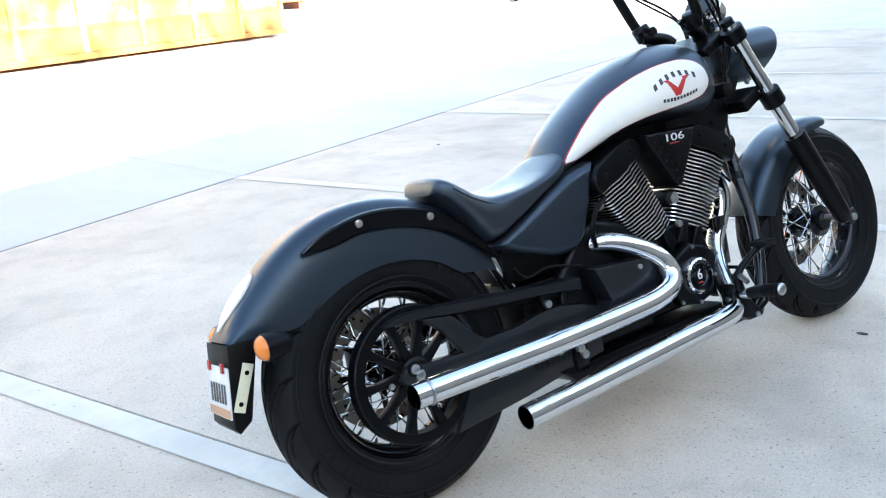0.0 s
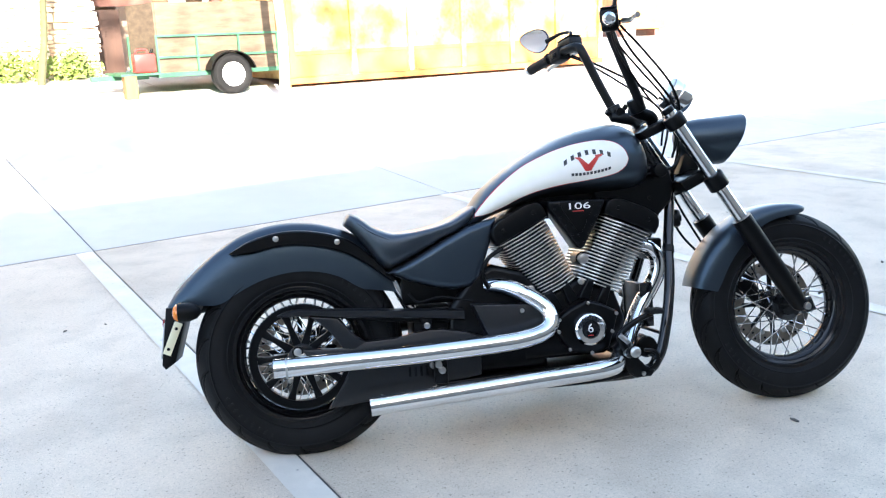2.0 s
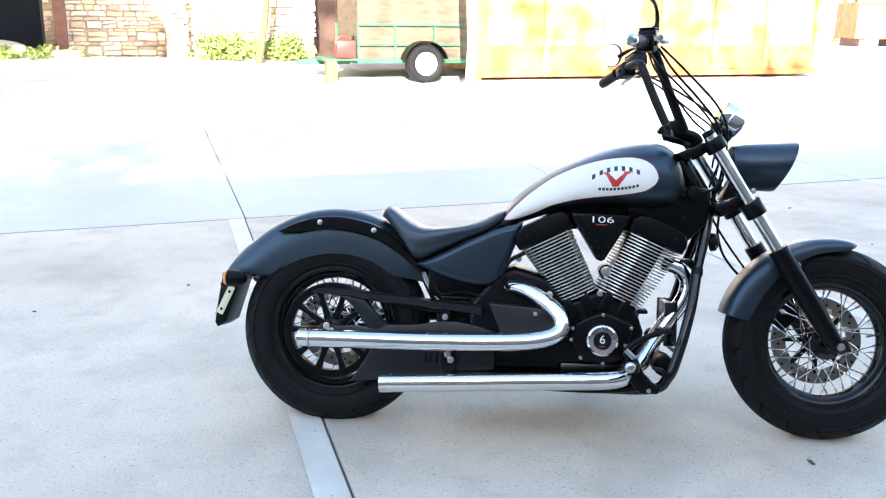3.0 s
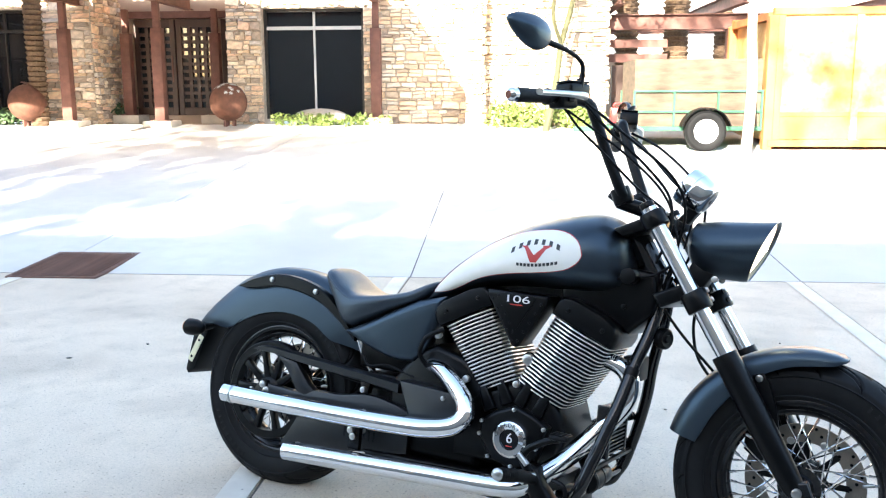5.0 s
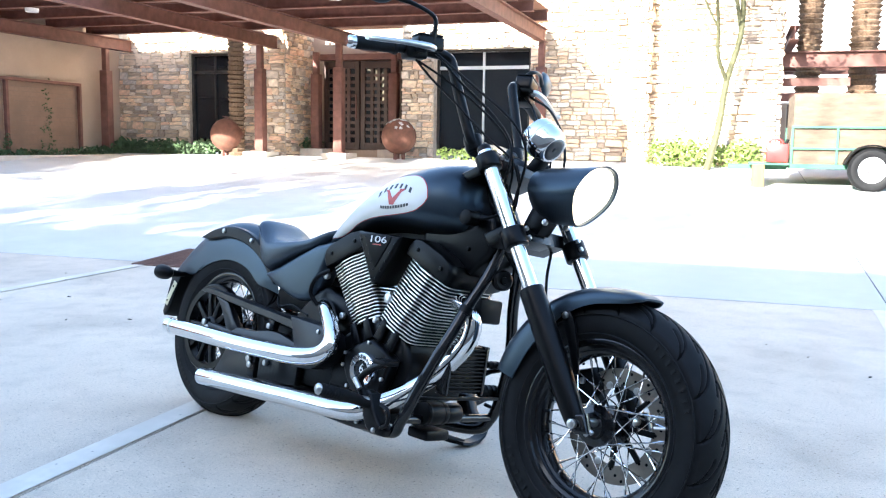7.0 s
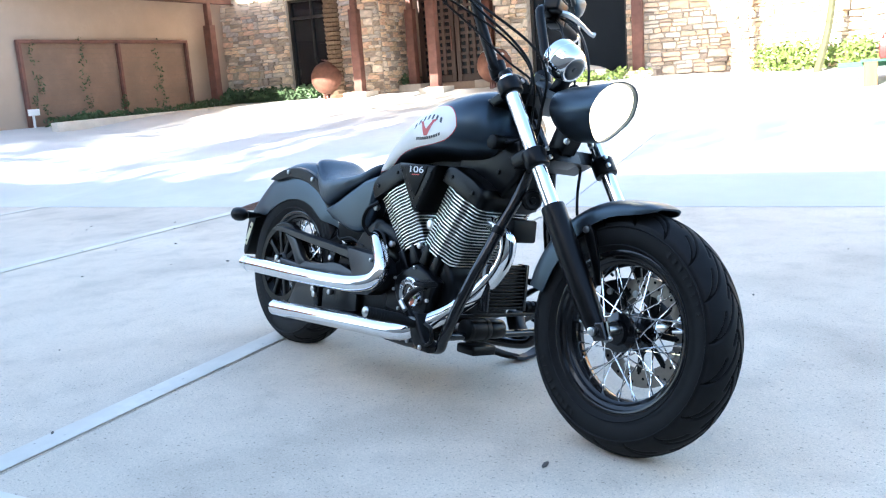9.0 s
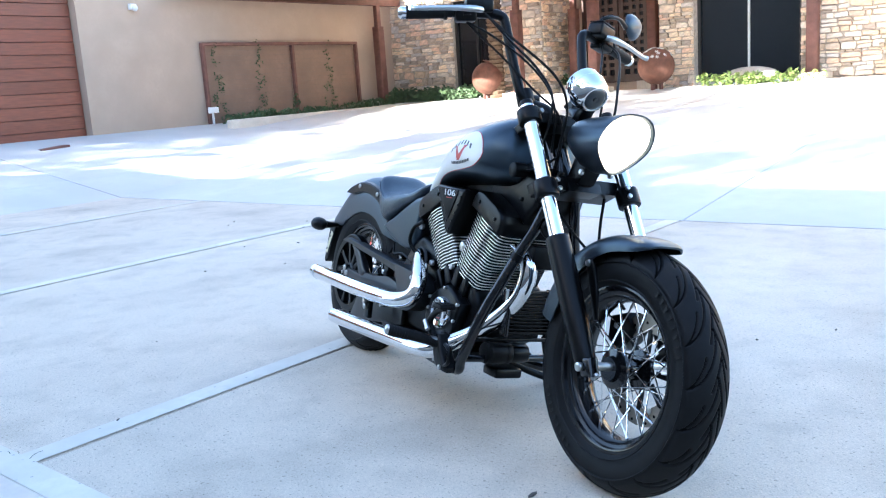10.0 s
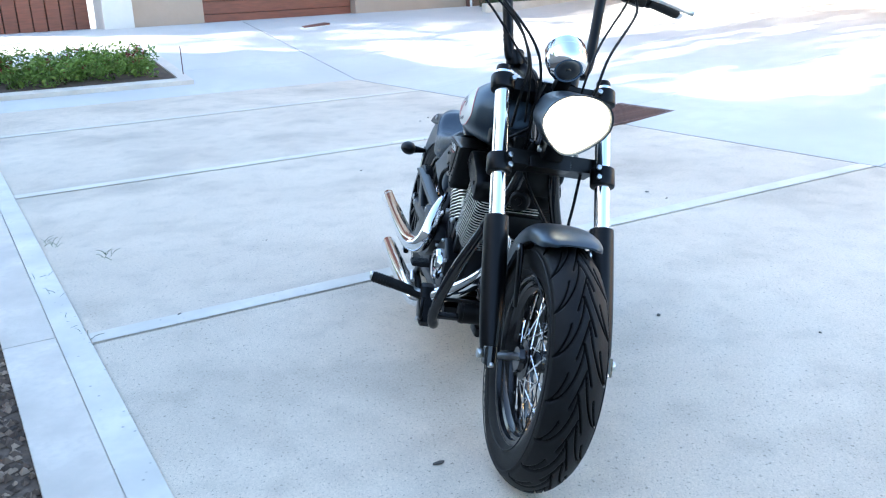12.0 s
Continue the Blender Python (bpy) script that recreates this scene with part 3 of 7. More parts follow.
# ---- windows and doors of the facade ----
def window(name, u0, u1, v, z0, z1, mull, label, pale=False):
    e = tagged(empty(name, FM), label, "window", kind="structure")
    fr = PALEFRAME if pale else FRAMEMETAL
    part("pane", box(B(), (u0, v + 0.1, z0), (u1, v + 0.12, z1)), DARKGLASS, e, smooth=False)
    for lo, hi in (((u0, z0), (u0 + 0.05, z1)), ((u1 - 0.05, z0), (u1, z1)), ((u0 + 0.05, z0), (u1 - 0.05, z0 + 0.05)), ((u0 + 0.05, z1 - 0.05), (u1 - 0.05, z1))):
        part("window_frame", box(B(), (lo[0], v + 0.03, lo[1]), (hi[0], v + 0.1, hi[1]), bevel=0.005), FRAMEMETAL, e, smooth=False)
    part("transom", box(B(), (u0 + 0.05, v + 0.04, mull - 0.03), (u1 - 0.05, v + 0.1, mull + 0.03)), fr, e, smooth=False)
    part("mullion", box(B(), ((u0 + u1) / 2 - 0.016, v + 0.05, z0 + 0.05), ((u0 + u1) / 2 + 0.016, v + 0.1, mull - 0.03)), fr, e, smooth=False)
    part("mullion", box(B(), ((u0 + u1) / 2 - 0.02, v + 0.05, mull + 0.03), ((u0 + u1) / 2 + 0.02, v + 0.1, z1 - 0.05)), fr, e, smooth=False)
    return e


window("window_1", 1.73, 2.85, 0.35, 0.75, 2.81, 2.43, "tall dark window in a bronze frame")
window("window_2", 7.2, 9.06, 0.45, 0.8, 2.79, 2.45, "wide dark window with a pale transom", True)
boulder = tagged(link("boulder", ball(B(), fac(8.3, 0.1, 0.85), 0.3, (2.0, 0.9, 0.5), u=14, v=9), KERB, smooth="all"), "pale rounded boulder under the wide window", "boulder")


def lattice_door(name, u0, u1, v, z0, z1, label, cols=4, rows=11):
    e = tagged(empty(name, FM), label, "door", kind="structure")
    w = (u1 - u0 - 0.2) / cols
    h = (z1 - z0 - 0.3) / rows
    part("back_panel", box(B(), (u0, v + 0.07, z0), (u1, v + 0.09, z1)), DARKGLASS, e, smooth=False)
    for lo, hi in (((u0, z0), (u0 + 0.1, z1)), ((u1 - 0.1, z0), (u1, z1)), ((u0 + 0.1, z0), (u1 - 0.1, z0 + 0.15)), ((u0 + 0.1, z1 - 0.15), (u1 - 0.1, z1))):
        part("rail", box(B(), (lo[0], v, lo[1]), (hi[0], v + 0.07, hi[1]), bevel=0.006), DOORWOOD, e, smooth=False)
    for c in range(1, cols):
        x = u0 + 0.1 + c * w
        part("slat", box(B(), (x - 0.035, v + 0.01, z0 + 0.15), (x + 0.035, v + 0.06, z1 - 0.15)), DOORWOOD, e, smooth=False)
    for r in range(1, rows):
        z = z0 + 0.15 + r * h
        part("slat", box(B(), (u0 + 0.1, v + 0.014, z - 0.03), (u1 - 0.1, v + 0.056, z + 0.03)), DOORWOOD, e, smooth=False)
    part("door_handle", rod(B(), (u1 - 0.05, v - 0.05, 1.5), (u1 - 0.05, v - 0.05, 2.0), 0.014), RUST, e)
    return e


lattice_door("door_1", 4.35, 5.17, 1.36, 0.85, 2.7, "dark timber entrance door with square lattice openings")
lattice_door("door_2", 5.2, 6.02, 1.36, 0.85, 2.7, "dark timber entrance door with square lattice openings")
lattice_door("door_3", 6.1, 6.5, 1.36, 0.85, 2.7, "narrow timber side panel with square lattice openings", 2)
wall_box("door_head", 4.25, 6.52, 1.32, 1.45, 2.72, 2.85, RUST, "rusted steel lintel over the entrance doors", "lintel")


# ---- the steel pergola ----
def ibeam(bm, lo, hi, axis):
    """A rolled steel beam between two corners, with flanges and a web."""
    f, w = 0.016, 0.008
    (x0, y0, z0), (x1, y1, z1) = lo, hi
    half = (x1 - x0) / 2 if axis == "y" else (y1 - y0) / 2
    sec = [(-half, z0), (half, z0), (half, z0 + f), (w, z0 + f), (w, z1 - f), (half, z1 - f), (half, z1), (-half, z1), (-half, z1 - f), (-w, z1 - f), (-w, z0 + f), (-half, z0 + f)]
    if axis == "y":
        return prism(bm, [(c + (x0 + x1) / 2, z) for c, z in sec], y0, y1)
    turn = Matrix.Translation((0, (y0 + y1) / 2, 0)) @ Matrix.Rotation(radians(90), 4, "Z")
    return prism(bm, sec, -x1, -x0, m=turn)


pergola = tagged(empty("pergola", FM), "rust-brown steel pergola with beams and slatted deck", "pergola")
ZBEAM = 2.86
for u in (0.3, 3.83, 5.53, 9.33):
    part("beam", ibeam(B(), (u - 0.07, -5.95, ZBEAM), (u + 0.07, 0.28 if u != 5.53 else 1.3, ZBEAM + 0.24), "y"), RUST, pergola, smooth=False)
for k, v in enumerate((-4.9, -4.1, -3.0, -1.9, -0.8)):
    part("purlin", ibeam(B(), (0.05, v - 0.06, ZBEAM + 0.245), (9.6, v + 0.06, ZBEAM + 0.42), "x"), RUST, pergola, smooth=False)
for k in range(64):
    u = 0.02 + k * 0.15
    part("deck_rib", prism(B(), [(u, ZBEAM + 0.425), (u + 0.1505, ZBEAM + 0.425), (u + 0.1505, ZBEAM + 0.432), (u + 0.11, ZBEAM + 0.432), (u + 0.095, ZBEAM + 0.47), (u + 0.045, ZBEAM + 0.47), (u + 0.03, ZBEAM + 0.432), (u, ZBEAM + 0.432)], -5.0, 0.95 if 3.9 < u < 6.6 else -0.7), DECK, pergola, smooth=False)
for k, u in enumerate((1.8, 7.2)):
    part("downlight", lathe(B(), [(0.0, -0.03), (0.10, -0.03), (0.11, 0.03), (0.0, 0.03)], Matrix.Translation((u, -4.1, ZBEAM + 0.2)) @ Matrix.Rotation(radians(90), 4, "X"), 20), WHITESTEEL, pergola, "round white ceiling downlight")


def steel_column(u, v, ztop, low=0.0):
    p = fac(u, v, 0)
    zg = rise(p.x, p.y)
    e = tagged(empty("pergola_column", Matrix.Translation((p.x, p.y, zg)) @ Matrix.Rotation(math.atan2(U.y, U.x), 4, "Z")),
               "rust-brown steel column on a pale concrete footing", "column", "pergola columns")
    part("footing", box(B(), (-0.26, -0.26, -0.06), (0.26, 0.26, 0.10), bevel=0.012), KERB, e)
    part("shaft", box(B(), (-0.09, -0.09, 0.10), (0.09, 0.09, ztop - zg - 0.45), bevel=0.008), RUST, e)
    part("neck", box(B(), (-0.055, -0.055, ztop - zg - 0.45), (0.055, 0.055, ztop - zg), bevel=0.006), RUST, e)
    part("base_plate", box(B(), (-0.14, -0.14, 0.10), (0.14, 0.14, 0.12)), RUST, e, smooth=False)


for u, v in ((0.3, -0.55), (3.83, -0.4), (5.53, -0.4), (9.33, 0.1), (4.35, 1.0), (6.1, 1.0)):
    steel_column(u, v, ZBEAM)


def sphere_pot(u, label, holes):
    p = fac(u, -0.35, 0)
    zg = rise(p.x, p.y)
    e = tagged(empty("sphere_planter", Matrix.Translation((p.x, p.y, zg))), label, "sphere planter", "sphere planters")
    part("sphere", ball(B(), (0, 0, 0.42), 0.33, u=28, v=18), POTRUST, e)
    for dx, dy in ((0.08, 0.04), (-0.08, 0.04), (0, -0.09)):
        part("foot", box(B(), (dx - 0.025, dy - 0.025, -0.02), (dx + 0.025, dy + 0.025, 0.12)), RUST, e, smooth=False)
    r = random.Random(3)
    for k in range(holes):
        t, f = r.uniform(0.15, 1.1), r.uniform(0, 6.28)
        d = Vector((math.sin(t) * math.cos(f), math.sin(t) * math.sin(f), math.cos(t)))
        m = Matrix.Translation(d * 0.331 + Vector((0, 0, 0.42))) @ d.to_track_quat("Z", "Y").to_matrix().to_4x4() @ Matrix.Rotation(r.uniform(0, 3), 4, "Z")
        st = B()
        for a in (0, 60, 120):
            box(st, (-0.035, -0.005, 0), (0.035, 0.005, 0.006), m @ Matrix.Rotation(radians(a), 4, "Z"))
        part("cut_star", st, PALEFRAME, e, "pale star cut-out", smooth=False)
    if not holes:
        for dx in (-0.03, 0.03):
            part("handle", rod(B(), (-0.1, dx, 0.79), (0.12, dx, 0.75), 0.012), RUST, e)


sphere_pot(3.03, "rusted steel sphere planter with rods on top", 0)
sphere_pot(6.74, "rusted steel sphere planter with star cut-outs", 26)


def palm_trunk(p, r, h, seed, name="palm_tree", label="brown rough-ringed palm trunk"):
    rr = random.Random(seed)
    e = tagged(empty(name, Matrix.Translation(p)), label, "palm tree")
    prof, z = [], -0.1
    while z < h:
        prof += [(r * rr.uniform(0.92, 0.98), z), (r * rr.uniform(1.06, 1.18), z + 0.06), (r * 0.92, z + 0.085)]
        z += 0.09
    m = Matrix.Rotation(radians(-90), 4, "X") @ Matrix.Diagonal((1, -1, 1, 1))
    bm = lathe(B(), prof, m, 14)
    for v in bm.verts:
        v.co.x += rr.uniform(-0.012, 0.012)
        v.co.y += rr.uniform(-0.012, 0.012)
    part("trunk", bm, PALM, e, smooth=False)
    fr = B()
    for k in range(16):
        f, up = rr.uniform(0, 6.28), rr.uniform(0.1, 0.9)
        d = Vector((math.cos(f), math.sin(f), 0))
        s = Vector((-d.y, d.x, 0))
        for j in range(14):
            t = j / 13
            c = Vector((0, 0, h)) + d * 2.0 * t + Vector((0, 0, up * 1.6 * t - 1.8 * t * t))
            for g in (1, -1):
                a = c + s * g * 0.45 * (1 - t * 0.7) + Vector((0, 0, -0.2))
                fr.faces.new([fr.verts.new(q) for q in (c, a, c + d * 0.06)])
    part("crown", fr, LEAF, e, smooth=False)
    return e


def at_ground(x, y, dz=0.0):
    return Vector((x, y, rise(x, y) + dz))


q = fac(3.2, -0.25, 0)
palm_trunk(at_ground(q.x, q.y), 0.15, 6.5, 5)
for k, (u, v) in enumerate(((13.9, 1.2), (14.75, 0.9), (15.9, 2.2))):
    q = fac(u, v, 0)
    palm_trunk(at_ground(q.x, q.y), (0.2, 0.22, 0.16)[k], 6.0, 11 + k)

# walls behind the second pergola
wall_box("wall_court_1", 13.36, 24.0, 3.2, 3.5, ZB, 1.9, STUCCO, "tan stucco garden wall behind the palms")
wall_box("wall_court_2", 13.3, 30.0, 9.0, 9.4, ZB, 6.0, STUCCO_WHITE, "bright pale stucco building behind the court")
wall_box("door_4", 13.55, 13.95, 0.4, 0.5, ZB, 1.75, DOORWOOD, "dark brown door beside the stone pillar", "door")
perg2 = tagged(empty("court_pergola", FM), "rust-brown steel pergola over the court", "pergola")
for v, z in ((0.2, 2.35), (1.6, 2.4), (3.0, 2.45)):
    part("beam", ibeam(B(), (13.4, v - 0.08, z), (21.0, v + 0.08, z + 0.26), "x"), RUST, perg2, smooth=False)
for u in (13.55, 15.6, 18.5):
    part("beam", ibeam(B(), (u - 0.07, -0.6, 2.72), (u + 0.07, 4.0, 2.95), "y"), RUST, perg2, smooth=False)
for u in (15.6, 18.5):
    part("post", box(B(), (u - 0.11, 0.1, ZB), (u + 0.11, 0.3, 2.35), bevel=0.008), RUST, perg2, smooth=False)
for z in (1.8, 2.05):
    part("rail", box(B(), (13.4, 0.3, z), (14.5, 0.36, z + 0.14)), RUST, perg2, smooth=False)


# ---- plants ----
def leaves(bm, centre, spread, count, size, r):
    for _ in range(count):
        while True:
            d = Vector((r.uniform(-1, 1), r.uniform(-1, 1), r.uniform(-1, 1)))
            if d.length < 1:
                break
        p = centre + Vector((d.x * spread[0], d.y * spread[1], d.z * spread[2]))
        a = Vector((r.uniform(-1, 1), r.uniform(-1, 1), r.uniform(-0.6, 1))).normalized()
        b = a.orthogonal().normalized()
        s = size * r.uniform(0.6, 1.3)
        bm.faces.new([bm.verts.new(q) for q in (p - a * s, p + b * s * 0.45, p + a * s, p - b * s * 0.45)])


def hedge(name, ends, z, h, w, mat, label, n, size, seed):
    r = random.Random(seed)
    bm = B()
    a, b = Vector(ends[0]), Vector(ends[1])
    for k in range(n):
        t = r.random()
        p = a.lerp(b, t)
        c = Vector((p.x, p.y, rise(p.x, p.y) + z + h * 0.5 * r.uniform(0.5, 1.1)))
        leaves(bm, c + Vector((r.uniform(-w, w), r.uniform(-w, w), 0)), (0.16, 0.16, h * 0.5), 26, size, r)
    return tagged(link(name, bm, mat), label, "hedge", kind="stuff")


def wing_at(s, y):
    p = WM @ Vector((s, y, 0))
    return p.x, p.y


hedge("hedge", (wing_at(5.1, 0.45), wing_at(0.0, 0.6)), 0.0, 0.24, 0.18, LEAF, "low dark green ground cover along the tan wall", 110, 0.05, 1)
hedge("hedge", (fac(0.2, -0.2, 0).xy, fac(2.7, -0.15, 0).xy), 0.0, 0.32, 0.2, LEAF, "low dark green shrubs under the stone wall", 90, 0.05, 2)
hedge("hedge", (fac(11.4, -0.55, 0).xy, fac(13.1, -0.7, 0).xy), 0.0, 0.5, 0.16, LEAF_PALE, "bright sunlit green shrubs below the pillar", 60, 0.05, 3)
hedge("hedge", (fac(7.6, -0.2, 0).xy, fac(9.6, -0.2, 0).xy), 0.0, 0.22, 0.2, LEAF_PALE, "low yellow-green ground cover under the window", 40, 0.045, 4)
hedge("hedge", (fac(4.1, 0.9, 0).xy, fac(4.3, 1.2, 0).xy), 0.0, 0.35, 0.08, LEAF, "small dark shrub by the entrance", 10, 0.05, 5)
vine = B()
rv = random.Random(9)
for s, top, wd in ((4.95, 2.08, 0.12), (3.9, 2.1, 0.1), (2.0, 2.1, 0.14), (3.0, 1.1, 0.05)):
    for k in range(26):
        z = top - (k / 26) ** 0.7 * (top - 0.8)
        if rv.random() < 0.75:
            leaves(vine, WM @ Vector((s + rv.uniform(-wd, wd) * (0.4 + k / 30), 0.09, z)), (0.06, 0.06, 0.07), 7, 0.028, rv)
tagged(link("climbing_vine", vine, LEAF), "thin green climbing vine on the trellis", "vine", kind="stuff")


def limb(bm, a, d, length, r, depth, rnd, tips):
    pts, p, v = [a], a.copy(), d.normalized()
    for k in range(4):
        v = (v + Vector((rnd.uniform(-0.25, 0.25), rnd.uniform(-0.25, 0.25), rnd.uniform(-0.05, 0.22)))).normalized()
        p = p + v * length / 4
        pts.append(p)
    tube(bm, pts, [r, r * 0.6], 8, 3)
    if depth == 0:
        tips.append(p)
        return
    for k in range(3):
        q = pts[2 + k % 3]
        limb(bm, q, (v + Vector((rnd.uniform(-0.9, 0.9), rnd.uniform(-0.9, 0.9), rnd.uniform(-0.1, 0.6)))).normalized(), length * 0.62, r * 0.55, depth - 1, rnd, tips)


def tree(p, h, r, seed, label, leaf, spread=0.5, per=60, size=0.05, lean=(0, 0, 1), depth=3, bark=None):
    rnd = random.Random(seed)
    e = tagged(empty("tree", Matrix.Translation(p)), label, "tree")
    bm, tips = B(), []
    limb(bm, Vector((0, 0, -0.1)), Vector(lean), h * 0.55, r, depth, rnd, tips)
    part("trunk", bm, bark or BARK, e)
    cr = B()
    for t in tips:
        leaves(cr, t, (spread, spread, spread * 0.6), per, size, rnd)
    part("crown", cr, leaf, e, smooth=False)
    return e


PALEBARK = material("pale_bark", (0.50, 0.40, 0.30), 0.85, vary=0.2, scale=10, bump=0.4, bscale=50)
q = fac(12.3, -1.1, 0)
tree(at_ground(q.x, q.y), 5.6, 0.062, 21, "slender palo verde tree with sparse pale leaves", LEAF_PALE, 0.8, 150, 0.05, (0.32, 0.17, 1))
tree(at_ground(-0.62, 9.0), 7.4, 0.07, 33, "slim pale-barked tree in front of the waste container", LEAF, 0.75, 26, 0.06, (0.0, 0.0, 1), 3, PALEBARK)

# ---- waste container, trailer ----
cont = tagged(empty("waste_container", Matrix.Translation(at_ground(-0.62, 10.45)) @ Matrix.Rotation(math.atan2(U.y, U.x), 4, "Z")),
              "large faded yellow steel waste container with rusty orange rails", "waste container")
CL, CW, CH = 6.3, 2.3, 1.82
part("side_panel", box(B(), (0.0, 0.06, 0.12), (CL, 0.10, CH), bevel=0.004), YELLOW, cont, smooth=False)
part("side_panel", box(B(), (0.0, CW - 0.1, 0.12), (CL, CW - 0.06, CH), bevel=0.004), YELLOW, cont, smooth=False)
part("end_panel", box(B(), (0.02, 0.10, 0.12), (0.06, CW - 0.1, CH), bevel=0.004), YELLOW, cont, smooth=False)
part("end_panel", box(B(), (CL - 0.06, 0.10, 0.12), (CL - 0.02, CW - 0.1, CH), bevel=0.004), YELLOW, cont, smooth=False)
part("floor", box(B(), (0.06, 0.1, 0.12), (CL - 0.06, CW - 0.1, 0.18)), ORANGE, cont, smooth=False)
part("top_rail", box(B(), (-0.04, 0.0, CH), (CL + 0.04, 0.14, CH + 0.1), bevel=0.01), ORANGE, cont, smooth=False)
part("top_rail", box(B(), (-0.04, CW - 0.14, CH), (CL + 0.04, CW, CH + 0.1), bevel=0.01), ORANGE, cont, smooth=False)
part("bottom_rail", box(B(), (-0.04, -0.02, 0.05), (CL, 0.06, 0.14), bevel=0.008), ORANGE, cont, smooth=False)
part("ledge", box(B(), (0.06, 0.035, 0.46), (CL - 0.1, 0.06, 0.52), bevel=0.008), ORANGE, cont, smooth=False)
part("lower_skirt", box(B(), (0.12, 0.045, 0.15), (CL - 0.1, 0.058, 0.46)), ORANGE, cont, smooth=False)
for k in range(7):
    x = 0.02 + k * (CL - 0.12) / 6
    part("rib", box(B(), (x, 0.0, 0.14), (x + 0.09, 0.06, CH), bevel=0.008), ORANGE if k == 0 else YELLOW, cont, smooth=False)
part("end_post", box(B(), (-0.1, 0.0, 0.0), (0.02, 0.16, CH), bevel=0.01), ORANGE, cont, smooth=False)
part("end_post", box(B(), (-0.1, CW - 0.16, 0.0), (0.02, CW, CH), bevel=0.01), ORANGE, cont, smooth=False)
part("end_rail", box(B(), (-0.08, 0.16, CH - 0.05), (0.02, CW - 0.16, CH + 0.05)), ORANGE, cont, smooth=False)
for x in (0.5, CL - 0.5):
    part("skid", box(B(), (x, 0.3, -0.02), (x + 0.12, CW - 0.3, 0.12)), RUST, cont, smooth=False)

trailer = tagged(empty("utility_trailer", Matrix.Translation(at_ground(-1.4, 9.98)) @ Matrix.Rotation(math.atan2(U.y, U.x), 4, "Z")),
                 "small green utility trailer with weathered plywood sides", "trailer")
part("bed", box(B(), (-0.98, 0.1, 0.27), (0.8, 1.5, 0.33), bevel=0.006), GREEN, trailer, smooth=False)
for y0 in (0.14, 1.46):
    part("side_board", box(B(), (-0.93, y0, 0.33), (0.78, y0 + 0.02, 1.25)), PLY, trailer, smooth=False)
part("end_board", box(B(), (-0.95, 0.16, 0.33), (-0.93, 1.46, 1.25)), PLY, trailer, smooth=False)
for y0 in (0.10, 1.49):
    for z in (0.52, 0.80):
        part("rail", box(B(), (-0.97, y0, z), (0.8, y0 + 0.03, z + 0.03)), GREEN, trailer, smooth=False)
    for x in (-0.97, -0.42, 0.18, 0.77):
        part("stake", box(B(), (x, y0 + 0.005, 0.33), (x + 0.03, y0 + 0.035, 0.83)), GREEN, trailer, smooth=False)
part("tongue", box(B(), (-1.75, 0.55, 0.24), (-0.98, 0.65, 0.31), bevel=0.006), GREEN, trailer, smooth=False)
part("platform", box(B(), (-1.48, 0.05, 0.31), (-0.98, 0.9, 0.34)), GREEN, trailer, smooth=False)
tw = part("wheel", lathe(B(), [(0.16, -0.08), (0.2, -0.095), (0.25, -0.09), (0.28, -0.06), (0.285, 0.0), (0.28, 0.06), (0.25, 0.09), (0.18, 0.08), (0.16, -0.08)], Matrix.Translation((0, -0.02, 0.27)), 32), RUBBER, trailer, "black tyre")
part("rim", lathe(B(), [(0.0, -0.06), (0.06, -0.065), (0.09, -0.05), (0.13, -0.05), (0.165, -0.085), (0.17, -0.06), (0.165, 0.02), (0.0, 0.02)], Matrix.Translation((0, -0.02, 0.27)), 32), WHITESTEEL, tw, "white steel rim")
for k in range(5):
    a = k * 1.2566
    part("stud", rod(B(), (0.05 * math.cos(a), -0.09, 0.27 + 0.05 * math.sin(a)), (0.05 * math.cos(a), -0.07, 0.27 + 0.05 * math.sin(a)), 0.012, 8), RUBBER, tw)
fend = B()
rings = []
for k in range(13):
    a = radians(15 + k * 12.5)
    for_r = [(0.33, -0.13), (0.345, -0.13), (0.345, 0.1), (0.33, 0.1)]
    rings.append([Vector((r_ * math.cos(a), y_, 0.25 + r_ * math.sin(a))) for r_, y_ in for_r])
part("mudguard", skin(fend, rings), PLASTIC, trailer, "black mudguard")
can = tagged(empty("fuel_can", Matrix.Translation(at_ground(-1.4 - 1.13 * U.x + 0.2 * V.x, 9.98 - 1.13 * U.y + 0.2 * V.y, 0.327)) @ Matrix.Rotation(math.atan2(U.y, U.x), 4, "Z")), "red plastic fuel can on the trailer tongue", "fuel can")
part("body", box(B(), (-0.14, -0.09, 0.0), (0.14, 0.09, 0.25), bevel=0.025), REDPLASTIC, can)
part("handle", tube(B(), [(-0.1, 0, 0.24), (-0.08, 0, 0.3), (0.04, 0, 0.3), (0.06, 0, 0.24)], 0.014), REDPLASTIC, can)
part("spout", rod(B(), (0.1, 0, 0.24), (0.13, 0, 0.31), 0.02, 10), PLASTIC, can)
q = at_ground(-1.4 - 1.36 * U.x + 0.14 * V.x, 9.98 - 1.36 * U.y + 0.14 * V.y)
tagged(link("timber_block", box(B(), (-0.08, -0.08, -0.01), (0.08, 0.08, 0.308), Matrix.Translation(q) @ Matrix.Rotation(0.5, 4, "Z"), bevel=0.008), POSTWOOD), "short timber block propping the trailer tongue", "timber block")

